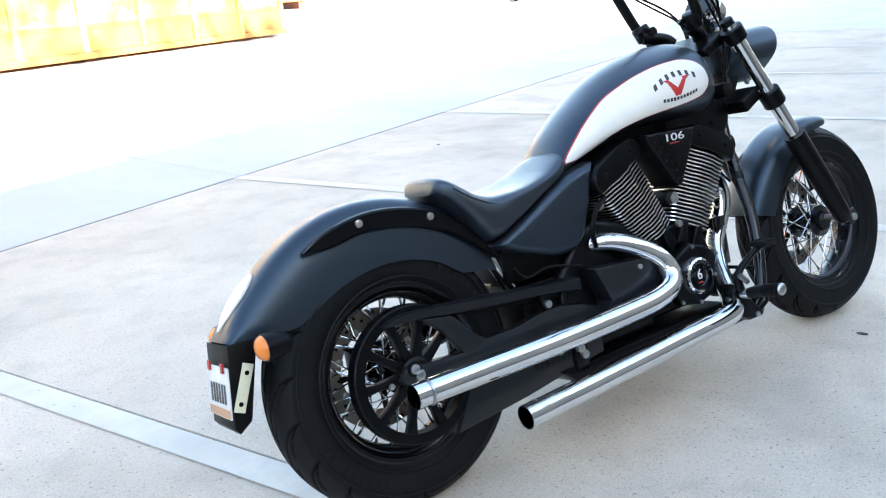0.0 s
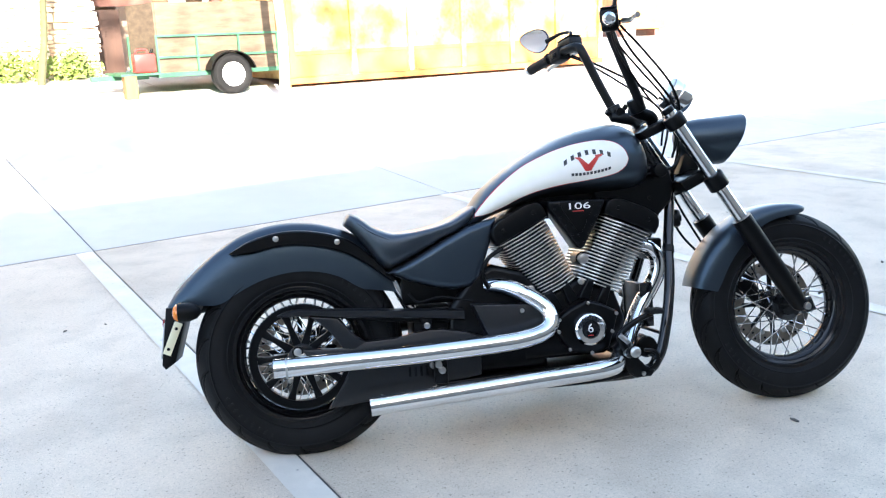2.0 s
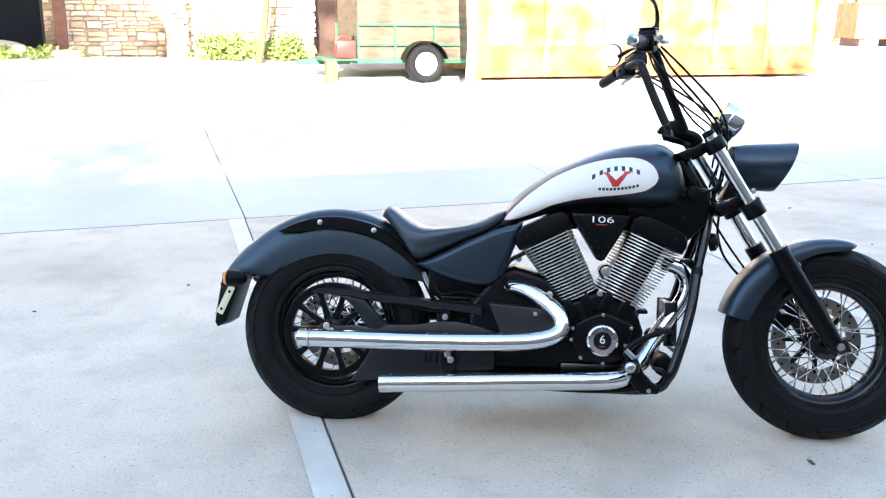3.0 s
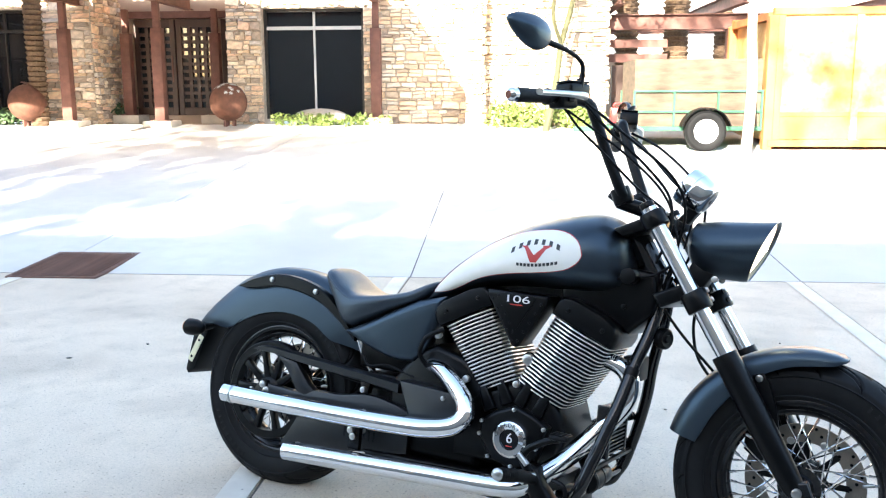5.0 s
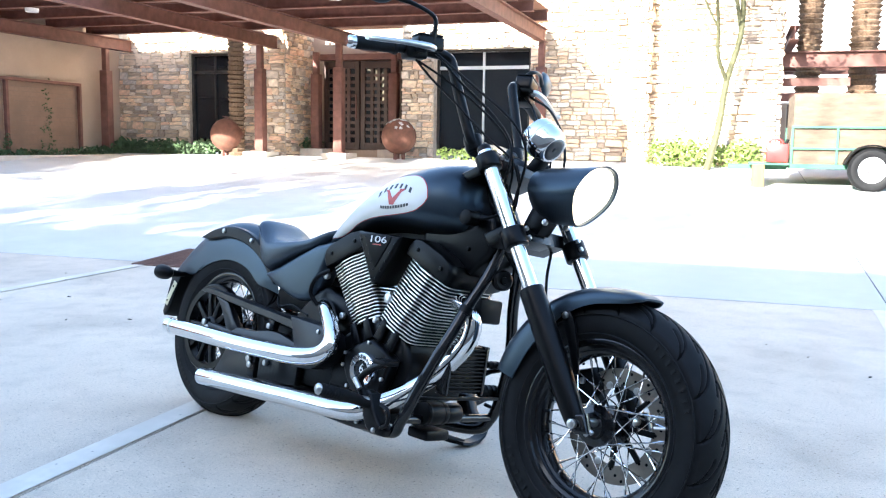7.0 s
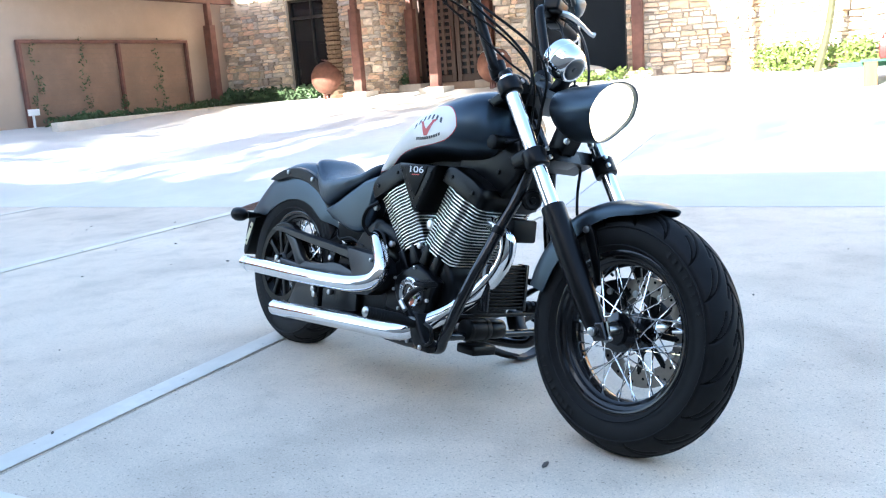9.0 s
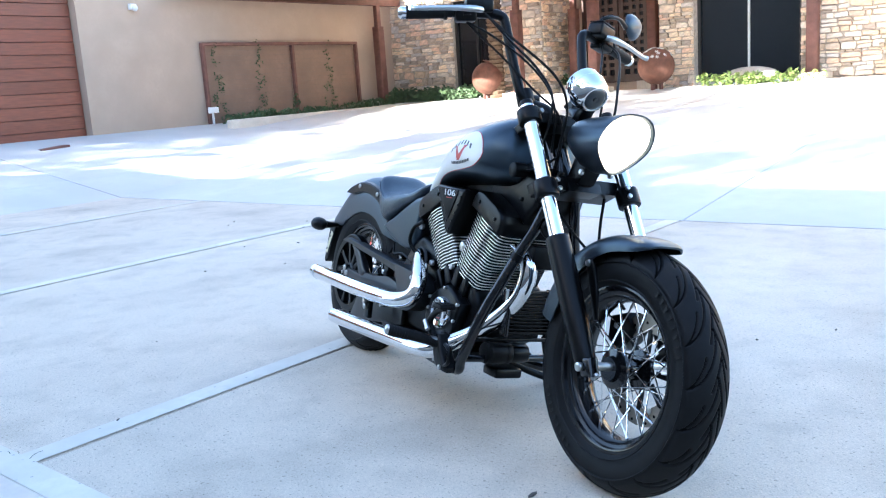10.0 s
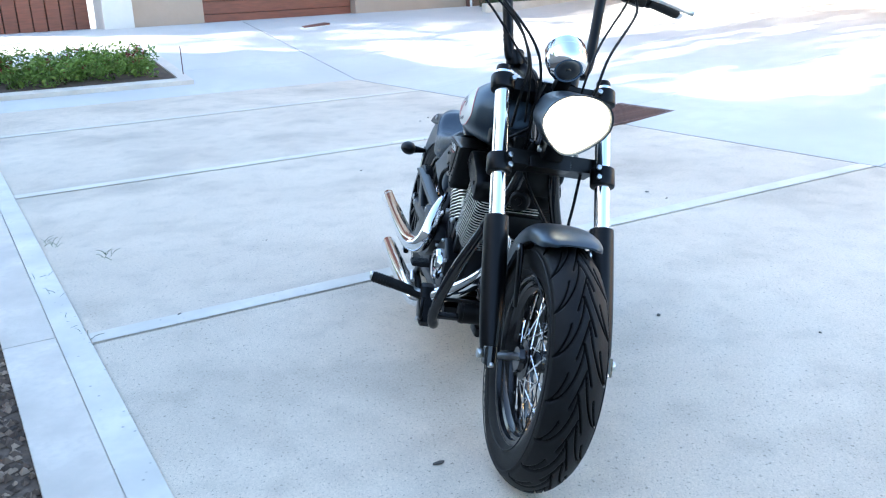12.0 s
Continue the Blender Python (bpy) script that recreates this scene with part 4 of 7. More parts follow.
# ---- far side of the court ----
far = Matrix.Translation((19.7, 29.4, 0)) @ Matrix.Rotation(radians(-48), 4, "Z")
fw = tagged(link("wall_far", box(B(), (-1.2, 0, 0.5), (14, 0.5, 1.95), far), MORTAR), "low ledge-stone garden wall in the distance", "wall", kind="structure")
STONE_JOBS.append((fw, far, -1.2, 7.0, 0.7, 1.95, 77))
r9 = random.Random(4)
fh = B()
for k in range(60):
    leaves(fh, far @ Vector((r9.uniform(-1, 13), r9.uniform(1, 3), r9.uniform(1.7, 2.6))), (0.5, 0.5, 0.4), 40, 0.12, r9)
tagged(link("hedge", fh, LEAF_PALE), "sunlit shrubs behind the distant stone wall", "hedge", kind="stuff")
skip = tagged(empty("waste_skip", Matrix.Translation(at_ground(11.4, 30.2, -0.1)) @ Matrix.Rotation(radians(5), 4, "Z")), "faded orange steel skip in the distance", "waste skip")
part("body", box(B(), (-1.0, 0, 0.25), (1.0, 2.0, 1.5), bevel=0.03), ORANGE, skip, smooth=False)
part("rim", box(B(), (-1.06, -0.06, 1.42), (1.06, 0.02, 1.52), bevel=0.01), ORANGE, skip, smooth=False)
for x in (-0.8, 0.6):
    part("foot", box(B(), (x, 0.1, -0.05), (x + 0.2, 1.9, 0.25)), RUST, skip, smooth=False)
tagged(link("wall_distant", box(B(), (-30, 0, 0.2), (9, 0.4, 6.0), Matrix.Translation((8.0, 47.0, 0)) @ Matrix.Rotation(radians(-6), 4, "Z")), STUCCO_WHITE), "bright pale building wall far across the drive", "wall", kind="structure")
r5 = random.Random(12)
for k, (x, y, h) in enumerate(((6.0, 36, 5), (8.6, 38, 6), (11.6, 37, 5.5), (13.4, 40, 6))):
    tree(at_ground(x, y), h, 0.13, 60 + k, "distant garden tree with a loose green crown", LEAF, 0.8, 30, 0.12, (r5.uniform(-0.2, 0.2), 0, 1))

# planter island by the drive
isl = B()
for (a0, a1, n0, n1) in ((-8.74, -7.45, -2.05, -1.91), (-7.59, -7.45, -4.6, -2.05), (-8.74, -8.6, -4.6, -2.05)):
    p4 = [bay(a, n) for a, n in ((a0, n0), (a1, n0), (a1, n1), (a0, n1))]
    lo = [isl.verts.new(p + Vector((0, 0, -0.03))) for p in p4]
    hi = [isl.verts.new(p + Vector((0, 0, 0.05))) for p in p4]
    isl.faces.new(hi)
    for i in range(4):
        isl.faces.new((lo[i], lo[(i + 1) % 4], hi[(i + 1) % 4], hi[i]))
tagged(link("island_kerb", isl, KERB), "pale concrete kerb round the planter island", "kerb", kind="structure")
tagged(link("island_soil", sheet(B(), -8.6, -7.59, -4.6, -2.05, 0.035), SOIL), "bare brown soil of the planter island", "soil", kind="structure")
ip = B()
ri = random.Random(8)
for k in range(130):
    c = bay(ri.uniform(-8.4, -7.7), ri.uniform(-4.5, -2.25), ri.uniform(0.08, 0.26))
    leaves(ip, c, (0.10, 0.10, 0.14), 48, 0.032, ri)
# leaf colour is lightened to paint in sunlight that misses the island
tagged(link("island_plants", ip, material("island_leaf_sunlit", (0.20, 0.31, 0.07), 0.6, vary=0.4, scale=6)), "leafy low green plants in the planter island", "plants", kind="stuff")
fl = B()
for k in range(90):
    c = bay(ri.uniform(-8.3, -7.7), ri.uniform(-4.4, -2.3), ri.uniform(0.15, 0.32))
    leaves(fl, c, (0.03, 0.03, 0.03), 5, 0.02, ri)
tagged(link("island_flowers", fl, material("dark_red_flower", (0.22, 0.02, 0.03), 0.6)), "small dark red flowers among the plants", "flowers", kind="stuff")
mk = tagged(empty("marker_stake", Matrix.Translation(bay(-7.6, -1.98, 0.1))), "thin dark marker stake on the paving", "stake")
part("rod", rod(B(), (0, 0, -0.01), (0, 0, 0.32), 0.006, 8), RUST, mk)
cvp = bay(-10.25, 0.9)
tagged(link("access_cover", box(B(), (-0.3, -0.22, -0.06), (0.3, 0.22, 0.012), Matrix.Translation(cvp) @ Matrix.Rotation(0.49, 4, "Z") @ Matrix.Rotation(radians(4), 4, "X"), bevel=0.004), RUST), "small rusty access cover in the driveway", "access cover")
# gate past the garage
gate = tagged(empty("timber_gate", WM), "dark red-brown timber gate of upright boards", "gate")
part("backing", box(B(), (11.88, -0.54, 0.4), (15.12, -0.505, 2.6)), DOORWOOD, gate, smooth=False)
for k in range(16):
    s = 11.9 + k * 0.2
    part("board", box(B(), (s, -0.5, 0.4), (s + 0.185, -0.44, 2.6), bevel=0.006), REDWOOD, gate, smooth=False)
wing("gate_pier", 11.36, 11.8, -0.5, 0.1, 0.0, 3.2, STUCCO_WHITE, "pale sunlit gate pier", "pier", bevel=0.01)

# the building at the camera's back, which shades the bay
def back_box(a0, a1, n0, n1, z0, z1, name, label):
    bm = B()
    m = Matrix.Translation((JA.x, JA.y, 0)) @ Matrix.Rotation(math.atan2(U.y, U.x), 4, "Z")
    return tagged(link(name, box(bm, (a0, n0, z0), (a1, n1, z1), m), STUCCO_BACK), label, "wall", kind="structure")


back_box(-11.4, 26, -13.0, -9.2, -0.05, 4.9, "wall_back", "plain grey-brown stucco wall behind the parking bay")

back_box(-22, -11.4, -12.0, -9.2, -0.05, 2.0, "wall_back_low", "plain grey-brown stucco garden wall")

# tall trees past that wall, whose shade falls on the drive
for k, (a, n, h, per) in enumerate(((-13.8, -18.5, 11.0, 34), (-10.4, -18.2, 10.6, 52), (-7.0, -18.8, 11.2, 52), (0.4, -16.5, 16.0, 30), (3.6, -17, 16.7, 30))):
    tree(bay(a, n), h, 0.10, 80 + k, "tall garden tree with an open crown behind the wall", LEAF, 0.9, per, 0.20, (0, 0, 1), 3)

# ---- the motorcycle: x ahead, y to its left, z up; it leans on its side stand ----
bike = tagged(empty("motorcycle", Matrix.Translation((0, -0.085, 0.006)) @ Matrix.Rotation(radians(3.3), 4, "Z") @ Matrix.Rotation(radians(-12.0), 4, "X")),
              "matte black cruiser motorcycle with white tank panels, on its stand", "motorcycle")


def bolt(parent, p, r=0.008, d=(0, -1, 0), h=0.006, mat=None, name="bolt"):
    d = Vector(d).normalized()
    bm = B()
    rod(bm, Vector(p) - d * 0.003, Vector(p) + d * h, r, 12, bevel=r * 0.2)
    rod(bm, Vector(p) + d * (h * 0.95), Vector(p) + d * (h + 0.0006), r * 0.45, 6)
    return part(name, bm, mat or STEEL, parent)


# wheels: their plane leans a little more than the body
RW, FWH = Vector((0.002, 0.0, 0.318)), Vector((1.650, 0.0, 0.311))
ROLL = bike.matrix_basis.inverted() @ Matrix.Translation((0.017, -0.139, 0)) @ Matrix.Rotation(radians(4.32), 4, "Z") @ Matrix.Rotation(radians(-13.67), 4, "X")
REAR_AT = ROLL @ Matrix.Translation((-0.004, 0.026, 0.312))
FRONT_AT = ROLL @ Matrix.Translation((1.633, 0.0, 0.318)) @ Matrix.Rotation(radians(-1.6), 4, "Z")
TAIL = Matrix.Translation(RW + Vector((0, -0.010, -0.006))) @ Matrix.Rotation(radians(-1.67), 4, "X") @ Matrix.Translation(-RW)
NOSE = Matrix.Translation((0, -0.011, 0))


def tyre_mesh(R, half, rim, seed, n=1080, k=120):
    """A tyre with its curved sipes sunk into the tread, their shade painted in."""
    prof = []
    for j in range(k + 1):
        s = j / k * 2 - 1
        a = abs(s)
        sg = 1 if s >= 0 else -1
        if a < 0.62:
            q = a / 0.62
            y = half * 0.90 * q
            r = R - 0.034 * q ** 2.1
        else:
            q = (a - 0.62) / 0.38
            y = half * (0.90 + 0.10 * math.sin(q * 2.2) - 0.28 * q * q)
            r = R - 0.034 - (R - 0.034 - rim) * q
        prof.append((r, sg * y, s))
    per = 18
    pitch = n // per
    lines = []
    for sg in (1, -1):
        off = 0.0 if sg == 1 else 0.5
        # a long sweeping groove, a shorter one on the shoulder, a slash near the middle
        for (t0, s0, t1, s1, bend) in ((0.0, 0.05, 1.25, 0.63, 1.45), (0.55, 0.33, 1.25, 0.63, 1.25), (0.45, -0.06, 1.25, 0.20, 1.0)):
            pl = []
            for i in range(17):
                f = i / 16
                pl.append((t0 + off + (t1 - t0) * (1 - (1 - f) ** bend), sg * (s0 + (s1 - s0) * f ** bend)))
            lines.append(pl)
    circ = 2 * math.pi * R / per
    mask = np.zeros((pitch, k + 1))
    tt = (np.arange(pitch) / pitch)[:, None]
    ss = np.array([p[2] for p in prof])[None, :]
    for pl in lines:
        for (ta, sa), (tb, sb) in zip(pl, pl[1:]):
            for sh in (-3, -2, -1, 0, 1):
                ax, ay = (ta + sh) * circ, sa * half * 1.45
                bx, by = (tb + sh) * circ, sb * half * 1.45
                px, py = tt * circ, ss * half * 1.45
                dx, dy = bx - ax, by - ay
                u = np.clip(((px - ax) * dx + (py - ay) * dy) / (dx * dx + dy * dy + 1e-12), 0, 1)
                d = np.hypot(px - ax - u * dx, py - ay - u * dy)
                mask = np.maximum(mask, np.clip((0.0028 - d) / 0.0012, 0, 1))
    mask = mask[::-1]
    vs, fs, mi = [], [], []
    for i in range(n):
        a = 2 * math.pi * i / n
        c, s_ = math.cos(a), math.sin(a)
        for j, (r, y, s) in enumerate(prof):
            rr = r - 0.006 * mask[i % pitch, j] * (1 if abs(s) < 0.68 else 0)
            vs.append((rr * c, y, rr * s_))
    w = k + 1
    for i in range(n):
        b = (i + 1) % n
        for j in range(k):
            fs.append((i * w + j, i * w + j + 1, b * w + j + 1, b * w + j))
            # faces down in a sipe take the painted shade colour
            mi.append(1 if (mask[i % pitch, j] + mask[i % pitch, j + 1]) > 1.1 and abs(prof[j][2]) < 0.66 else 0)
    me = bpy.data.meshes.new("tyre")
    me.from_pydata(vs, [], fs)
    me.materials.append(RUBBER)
    me.materials.append(RECESS_SHADE)
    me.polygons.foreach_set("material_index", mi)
    me.polygons.foreach_set("use_smooth", [True] * len(fs))
    me.update()
    return me


def wheel(name, at, R, half, rim_r, disc_side, label, seed):
    c = at
    rimw = half * 0.62
    rim = B()
    side = [(rim_r + 0.011, rimw), (rim_r + 0.012, rimw + 0.009), (rim_r + 0.006, rimw + 0.011), (rim_r - 0.003, rimw + 0.008), (rim_r - 0.005, rimw - 0.002),
            (rim_r - 0.013, rimw - 0.006), (rim_r - 0.016, rimw * 0.70), (rim_r - 0.025, rimw * 0.58), (rim_r - 0.029, rimw * 0.30)]
    back = [(rim_r - 0.022, 0.0), (rim_r - 0.018, rimw * 0.4), (rim_r - 0.004, rimw * 0.8)]
    prof = side + [(rim_r - 0.031, 0.0)] + [(r, -y) for r, y in side[::-1]] + [(r, -y) for r, y in back[:0:-1]] + back
    lathe(rim, prof, None, 72, True)
    w = part(name, rim, RIMBLACK, bike, label, m=c)
    t = new("tyre", tyre_mesh(R, half, rim_r + 0.004, seed))
    t.parent = w
    hub = B()
    lathe(hub, [(0.0, -0.062), (0.030, -0.062), (0.034, -0.050), (0.052, -0.046), (0.052, -0.036), (0.030, -0.030), (0.028, 0.030), (0.052, 0.036), (0.052, 0.046), (0.034, 0.050), (0.030, 0.062), (0.0, 0.062)], None, 40)
    part("hub", hub, GLOSS, w, "gloss black hub")
    sp = []
    for side in (-1, 1):
        for tw in (-1, 1):
            bm = B()
            a0 = radians(58 * tw)
            p = Vector((0.049 * math.cos(a0), side * 0.041, 0.049 * math.sin(a0)))
            q = Vector((rim_r - 0.030, side * 0.012, 0))
            rod(bm, p, q, 0.0021, 6)
            rod(bm, q - (q - p).normalized() * 0.016, q, 0.0036, 6)
            me = bpy.data.meshes.new("spoke")
            bm.to_mesh(me)
            bm.free()
            me.materials.append(CHROME)
            sp.append((me, side, tw))
    for me, side, tw in sp:
        for k in range(10):
            o = new("spoke", me)
            o.parent = w
            o.matrix_basis = Matrix.Rotation(radians(36 * k + (9 if side > 0 else 0) + (18 if tw > 0 else 0)), 4, "Y")
    for ys in ((disc_side,) if isinstance(disc_side, float) else disc_side):
        d = B()
        lathe(d, [(0.100, ys - 0.0025), (0.148, ys - 0.0025), (0.148, ys + 0.0025), (0.100, ys + 0.0025)], None, 64, True)
        dd = part("brake_disc", d, DISCSTEEL, w, "drilled steel brake disc")
        # solid dark studs, coloured like the shade inside drilled holes
        hole = B()
        for k in range(48):
            a, r = k * math.pi / 24, 0.110 + 0.014 * (k % 3)
            rod(hole, (r * math.cos(a), ys - 0.0032, r * math.sin(a)), (r * math.cos(a), ys + 0.0032, r * math.sin(a)), 0.0042, 8)
        tagged(part("drill_hole", hole, RECESS_SHADE, w), kind="stuff")
        for k in range(8):
            part("carrier_arm", box(B(), (0.045, ys - 0.003, -0.008), (0.108, ys + 0.003, 0.008), Matrix.Rotation(k * math.pi / 4, 4, "Y"), 0.001), SATIN, w)
        for k in range(8):
            a = (k + 0.5) * math.pi / 4
            bolt(w, (0.106 * math.cos(a), ys - 0.003, 0.106 * math.sin(a)), 0.010, (0, -1, 0), 0.003)
    for sg in (-1, 1):
        for r0 in (rim_r + 0.022, R - 0.046):
            ridge = lathe(B(), [(r0 - 0.0025, sg * half * 0.985), (r0, sg * (half * 0.985 + 0.0022)), (r0 + 0.0025, sg * half * 0.985)], None, 96)
            part("sidewall_ridge", ridge, RUBBER, w)
        marks = B()
        for arc0, arc1, n_ in ((205, 250, 9), (20, 62, 8)):
            for j in range(n_):
                a = radians(arc0 + (arc1 - arc0) * j / n_)
                box(marks, (-0.0070, -0.0005, -0.0036), (0.0070, 0.0005, 0.0036), Matrix.Rotation(-a, 4, "Y") @ Matrix.Translation(((rim_r + R) / 2 - 0.004, sg * half * 0.995, 0)))
        tagged(part("sidewall_mark", marks, TYREMARK, w, "raised dark marks on the tyre wall", smooth=False), kind="stuff")
    part("valve", rod(B(), (0.165, 0, 0.03), (0.140, -0.012, 0.026), 0.004, 8), STEEL, w)
    return w


rear_wheel = wheel("rear_wheel", REAR_AT, 0.324, 0.076, 0.202, 0.077, "spoked gloss black rear wheel", 1)
front_wheel = wheel("front_wheel", FRONT_AT, 0.322, 0.070, 0.205, 0.062, "spoked gloss black front wheel", 2)

# belt pulley on the right of the rear wheel
pm = REAR_AT @ Matrix.Translation((0, 0.010, 0))
pul = B()
lathe(pul, [(0.134, -0.125), (0.157, -0.125), (0.160, -0.122), (0.160, -0.092), (0.157, -0.089), (0.134, -0.092)], None, 90, True)
pulley = part("drive_pulley", pul, SATIN, bike, "black drive belt pulley", m=pm)
hubp = B()
lathe(hubp, [(0.0, -0.128), (0.030, -0.128), (0.040, -0.122), (0.044, -0.10), (0.0, -0.10)], None, 32)
part("hub", hubp, SATIN, pulley)
spm = B()
prism(spm, [(0.036, -0.013), (0.100, -0.008), (0.138, -0.013), (0.138, 0.013), (0.100, 0.008), (0.036, 0.013)], -0.121, -0.098, 0.003)
sp0 = part("pulley_spoke", spm, SATIN, pulley)
for k in range(1, 10):
    o = new("pulley_spoke", sp0.data)
    o.parent, o.matrix_basis = pulley, Matrix.Rotation(k * math.pi / 5, 4, "Y")
bolt(pulley, (0, -0.130, 0), 0.013, h=0.010)
for k in range(5):
    a = k * 2 * math.pi / 5 + 0.3
    bolt(pulley, (0.028 * math.cos(a), -0.128, 0.028 * math.sin(a)), 0.005, mat=SATIN)
tb = B()
for k in range(90):
    a = k * 4.0
    box(tb, (0.1590, -0.121, -0.0028), (0.1612, -0.093, 0.0028), Matrix.Rotation(radians(a), 4, "Y"))
tagged(part("pulley_teeth", tb, SATIN, pulley, smooth=False), kind="stuff")

# fenders
def fender(name, c, table, m, label, steps=60, th=0.004):
    """A mudguard: for each angle the crown's radius, the lip's radius and the half width."""
    rings = []
    outs, ins = [], []
    angs = [p[0] for p in table]
    for i in range(steps + 1):
        a = angs[0] + (angs[-1] - angs[0]) * i / steps
        ro, re, hw = (lerp([(p[0], p[j]) for p in table], a) for j in (1, 2, 3))
        sec = []
        for j in range(29):
            f = math.pi * (j / 28 - 0.5)
            y = hw * math.copysign(abs(math.sin(f)) ** 0.62, f)
            r = re + (ro - re) * max(0.0, math.cos(f)) ** 0.62
            sec.append((r, y))
        ca, sa = math.cos(radians(a)), math.sin(radians(a))
        o = [Vector((c.x + r * ca, y, c.z + r * sa)) for r, y in sec]
        n_ = [Vector((c.x + (r - th * 1.2) * ca, y * (1 - th / hw), c.z + (r - th * 1.2) * sa)) for r, y in sec]
        n_[0], n_[-1] = o[0] * 1.0 + Vector((0, th, 0)), o[-1] - Vector((0, th, 0))
        rings.append(o + n_[::-1])
    return part(name, skin(B(), rings), MATTE, bike, label, m=m)


rear_fender = fender("rear_fender", RW, [(26, 0.375, 0.345, 0.070), (33, 0.392, 0.300, 0.078), (40, 0.394, 0.268, 0.084), (57, 0.394, 0.255, 0.086), (83, 0.393, 0.241, 0.087), (110, 0.394, 0.240, 0.087),
                                         (135, 0.398, 0.257, 0.086), (147, 0.410, 0.286, 0.084), (152, 0.416, 0.345, 0.078), (157, 0.420, 0.398, 0.065)], TAIL, "matte black rear fender")
front_fender = fender("front_fender", FWH, [(76.5, 0.338, 0.330, 0.050), (79, 0.342, 0.318, 0.068), (83, 0.344, 0.309, 0.077), (90, 0.345, 0.302, 0.080), (100, 0.346, 0.297, 0.081), (112, 0.347, 0.288, 0.081), (126, 0.348, 0.276, 0.081),
                                            (140, 0.350, 0.268, 0.080), (158, 0.352, 0.266, 0.078), (166, 0.352, 0.272, 0.075)], NOSE, "matte black front fender")


def strip(parent, top, low, y0, y1, mat, name, n=30, label=""):
    """A curved side plate between an upper and a lower line, with a rounded face."""
    rings = []
    for i in range(n + 1):
        f = i / n
        xa = top[0][0] + (top[-1][0] - top[0][0]) * f
        xb = low[0][0] + (low[-1][0] - low[0][0]) * f
        za, zb = lerp(top, xa), lerp(low, xb)
        a, b = Vector((xa, 0, za)), Vector((xb, 0, zb))
        sec = []
        for g, y in ((0.0, y0), (0.06, y1 * 0.8 + y0 * 0.2), (0.16, y1), (0.84, y1), (0.94, y1 * 0.8 + y0 * 0.2), (1.0, y0)):
            p = a.lerp(b, g)
            sec.append(Vector((p.x, y, p.z)))
        rings.append(sec)
    return part(name, skin(B(), rings), mat, parent, label)


for sg in (-1, 1):
    strip(rear_fender, [(-0.185, 0.628), (-0.127, 0.661), (-0.036, 0.683), (0.05, 0.682), (0.149, 0.658), (0.215, 0.617), (0.31, 0.515)],
          [(-0.185, 0.624), (-0.119, 0.622), (-0.03, 0.637), (0.081, 0.627), (0.165, 0.600), (0.232, 0.560), (0.31, 0.500)], sg * 0.078, sg * 0.098, SATIN, "fender_strut")
for x, z in ((-0.043, 0.662), (0.142, 0.640)):
    bolt(rear_fender, (x, -0.098, z), 0.009)
# tail lamp set flush in the fender
tl = B()
rings = []
for i in range(19):
    f = i / 18
    a = radians(134 + f * 20)
    r = lerp([(134, 0.3977), (147, 0.410), (152, 0.416), (157, 0.420)], 134 + f * 20) + 0.003
    hw = max(0.004, 0.046 * math.sin(math.pi * f ** 0.62) ** 0.8 * (0.55 + 0.45 * f))
    rings.append([Vector((RW.x + (r - 1.1 * (q * hw) ** 2 - e) * math.cos(a), q * hw, RW.z + (r - 1.1 * (q * hw) ** 2 - e) * math.sin(a)))
                  for e, qs in ((0, (-1, -0.6, 0, 0.6, 1)), (0.007, (1, 0.6, 0, -0.6, -1))) for q in qs])
part("tail_lamp", skin(tl, rings), CLEARLENS, rear_fender, "pale drop-shaped tail lamp lens")

# licence plate holder and rear indicators
holder = part("plate_holder", prism(B(), [(-0.385, 0.478), (-0.318, 0.478), (-0.330, 0.440), (-0.368, 0.312), (-0.398, 0.292), (-0.408, 0.306)], -0.074, 0.074, 0.004), PLASTIC, bike, "black plastic licence plate holder", m=TAIL)
pmx = Matrix.Translation((-0.3995, 0, 0.375)) @ Matrix.Rotation(radians(8), 4, "Y")
part("licence_plate", box(B(), (-0.004, -0.070, -0.050), (0.0, 0.070, 0.058), pmx, 0.0008), PLATE, holder, "white licence plate with illegible dark marks")
for y in (-0.045, -0.027, -0.009, 0.009, 0.027, 0.045):
    part("plate_mark", box(B(), (-0.0050, y - 0.0055, -0.020), (-0.0042, y + 0.0055, 0.022), pmx), DARKINK, holder, smooth=False)
part("plate_band", box(B(), (-0.0050, -0.068, -0.048), (-0.0042, 0.068, -0.030), pmx), PLATEBAND, holder, smooth=False)
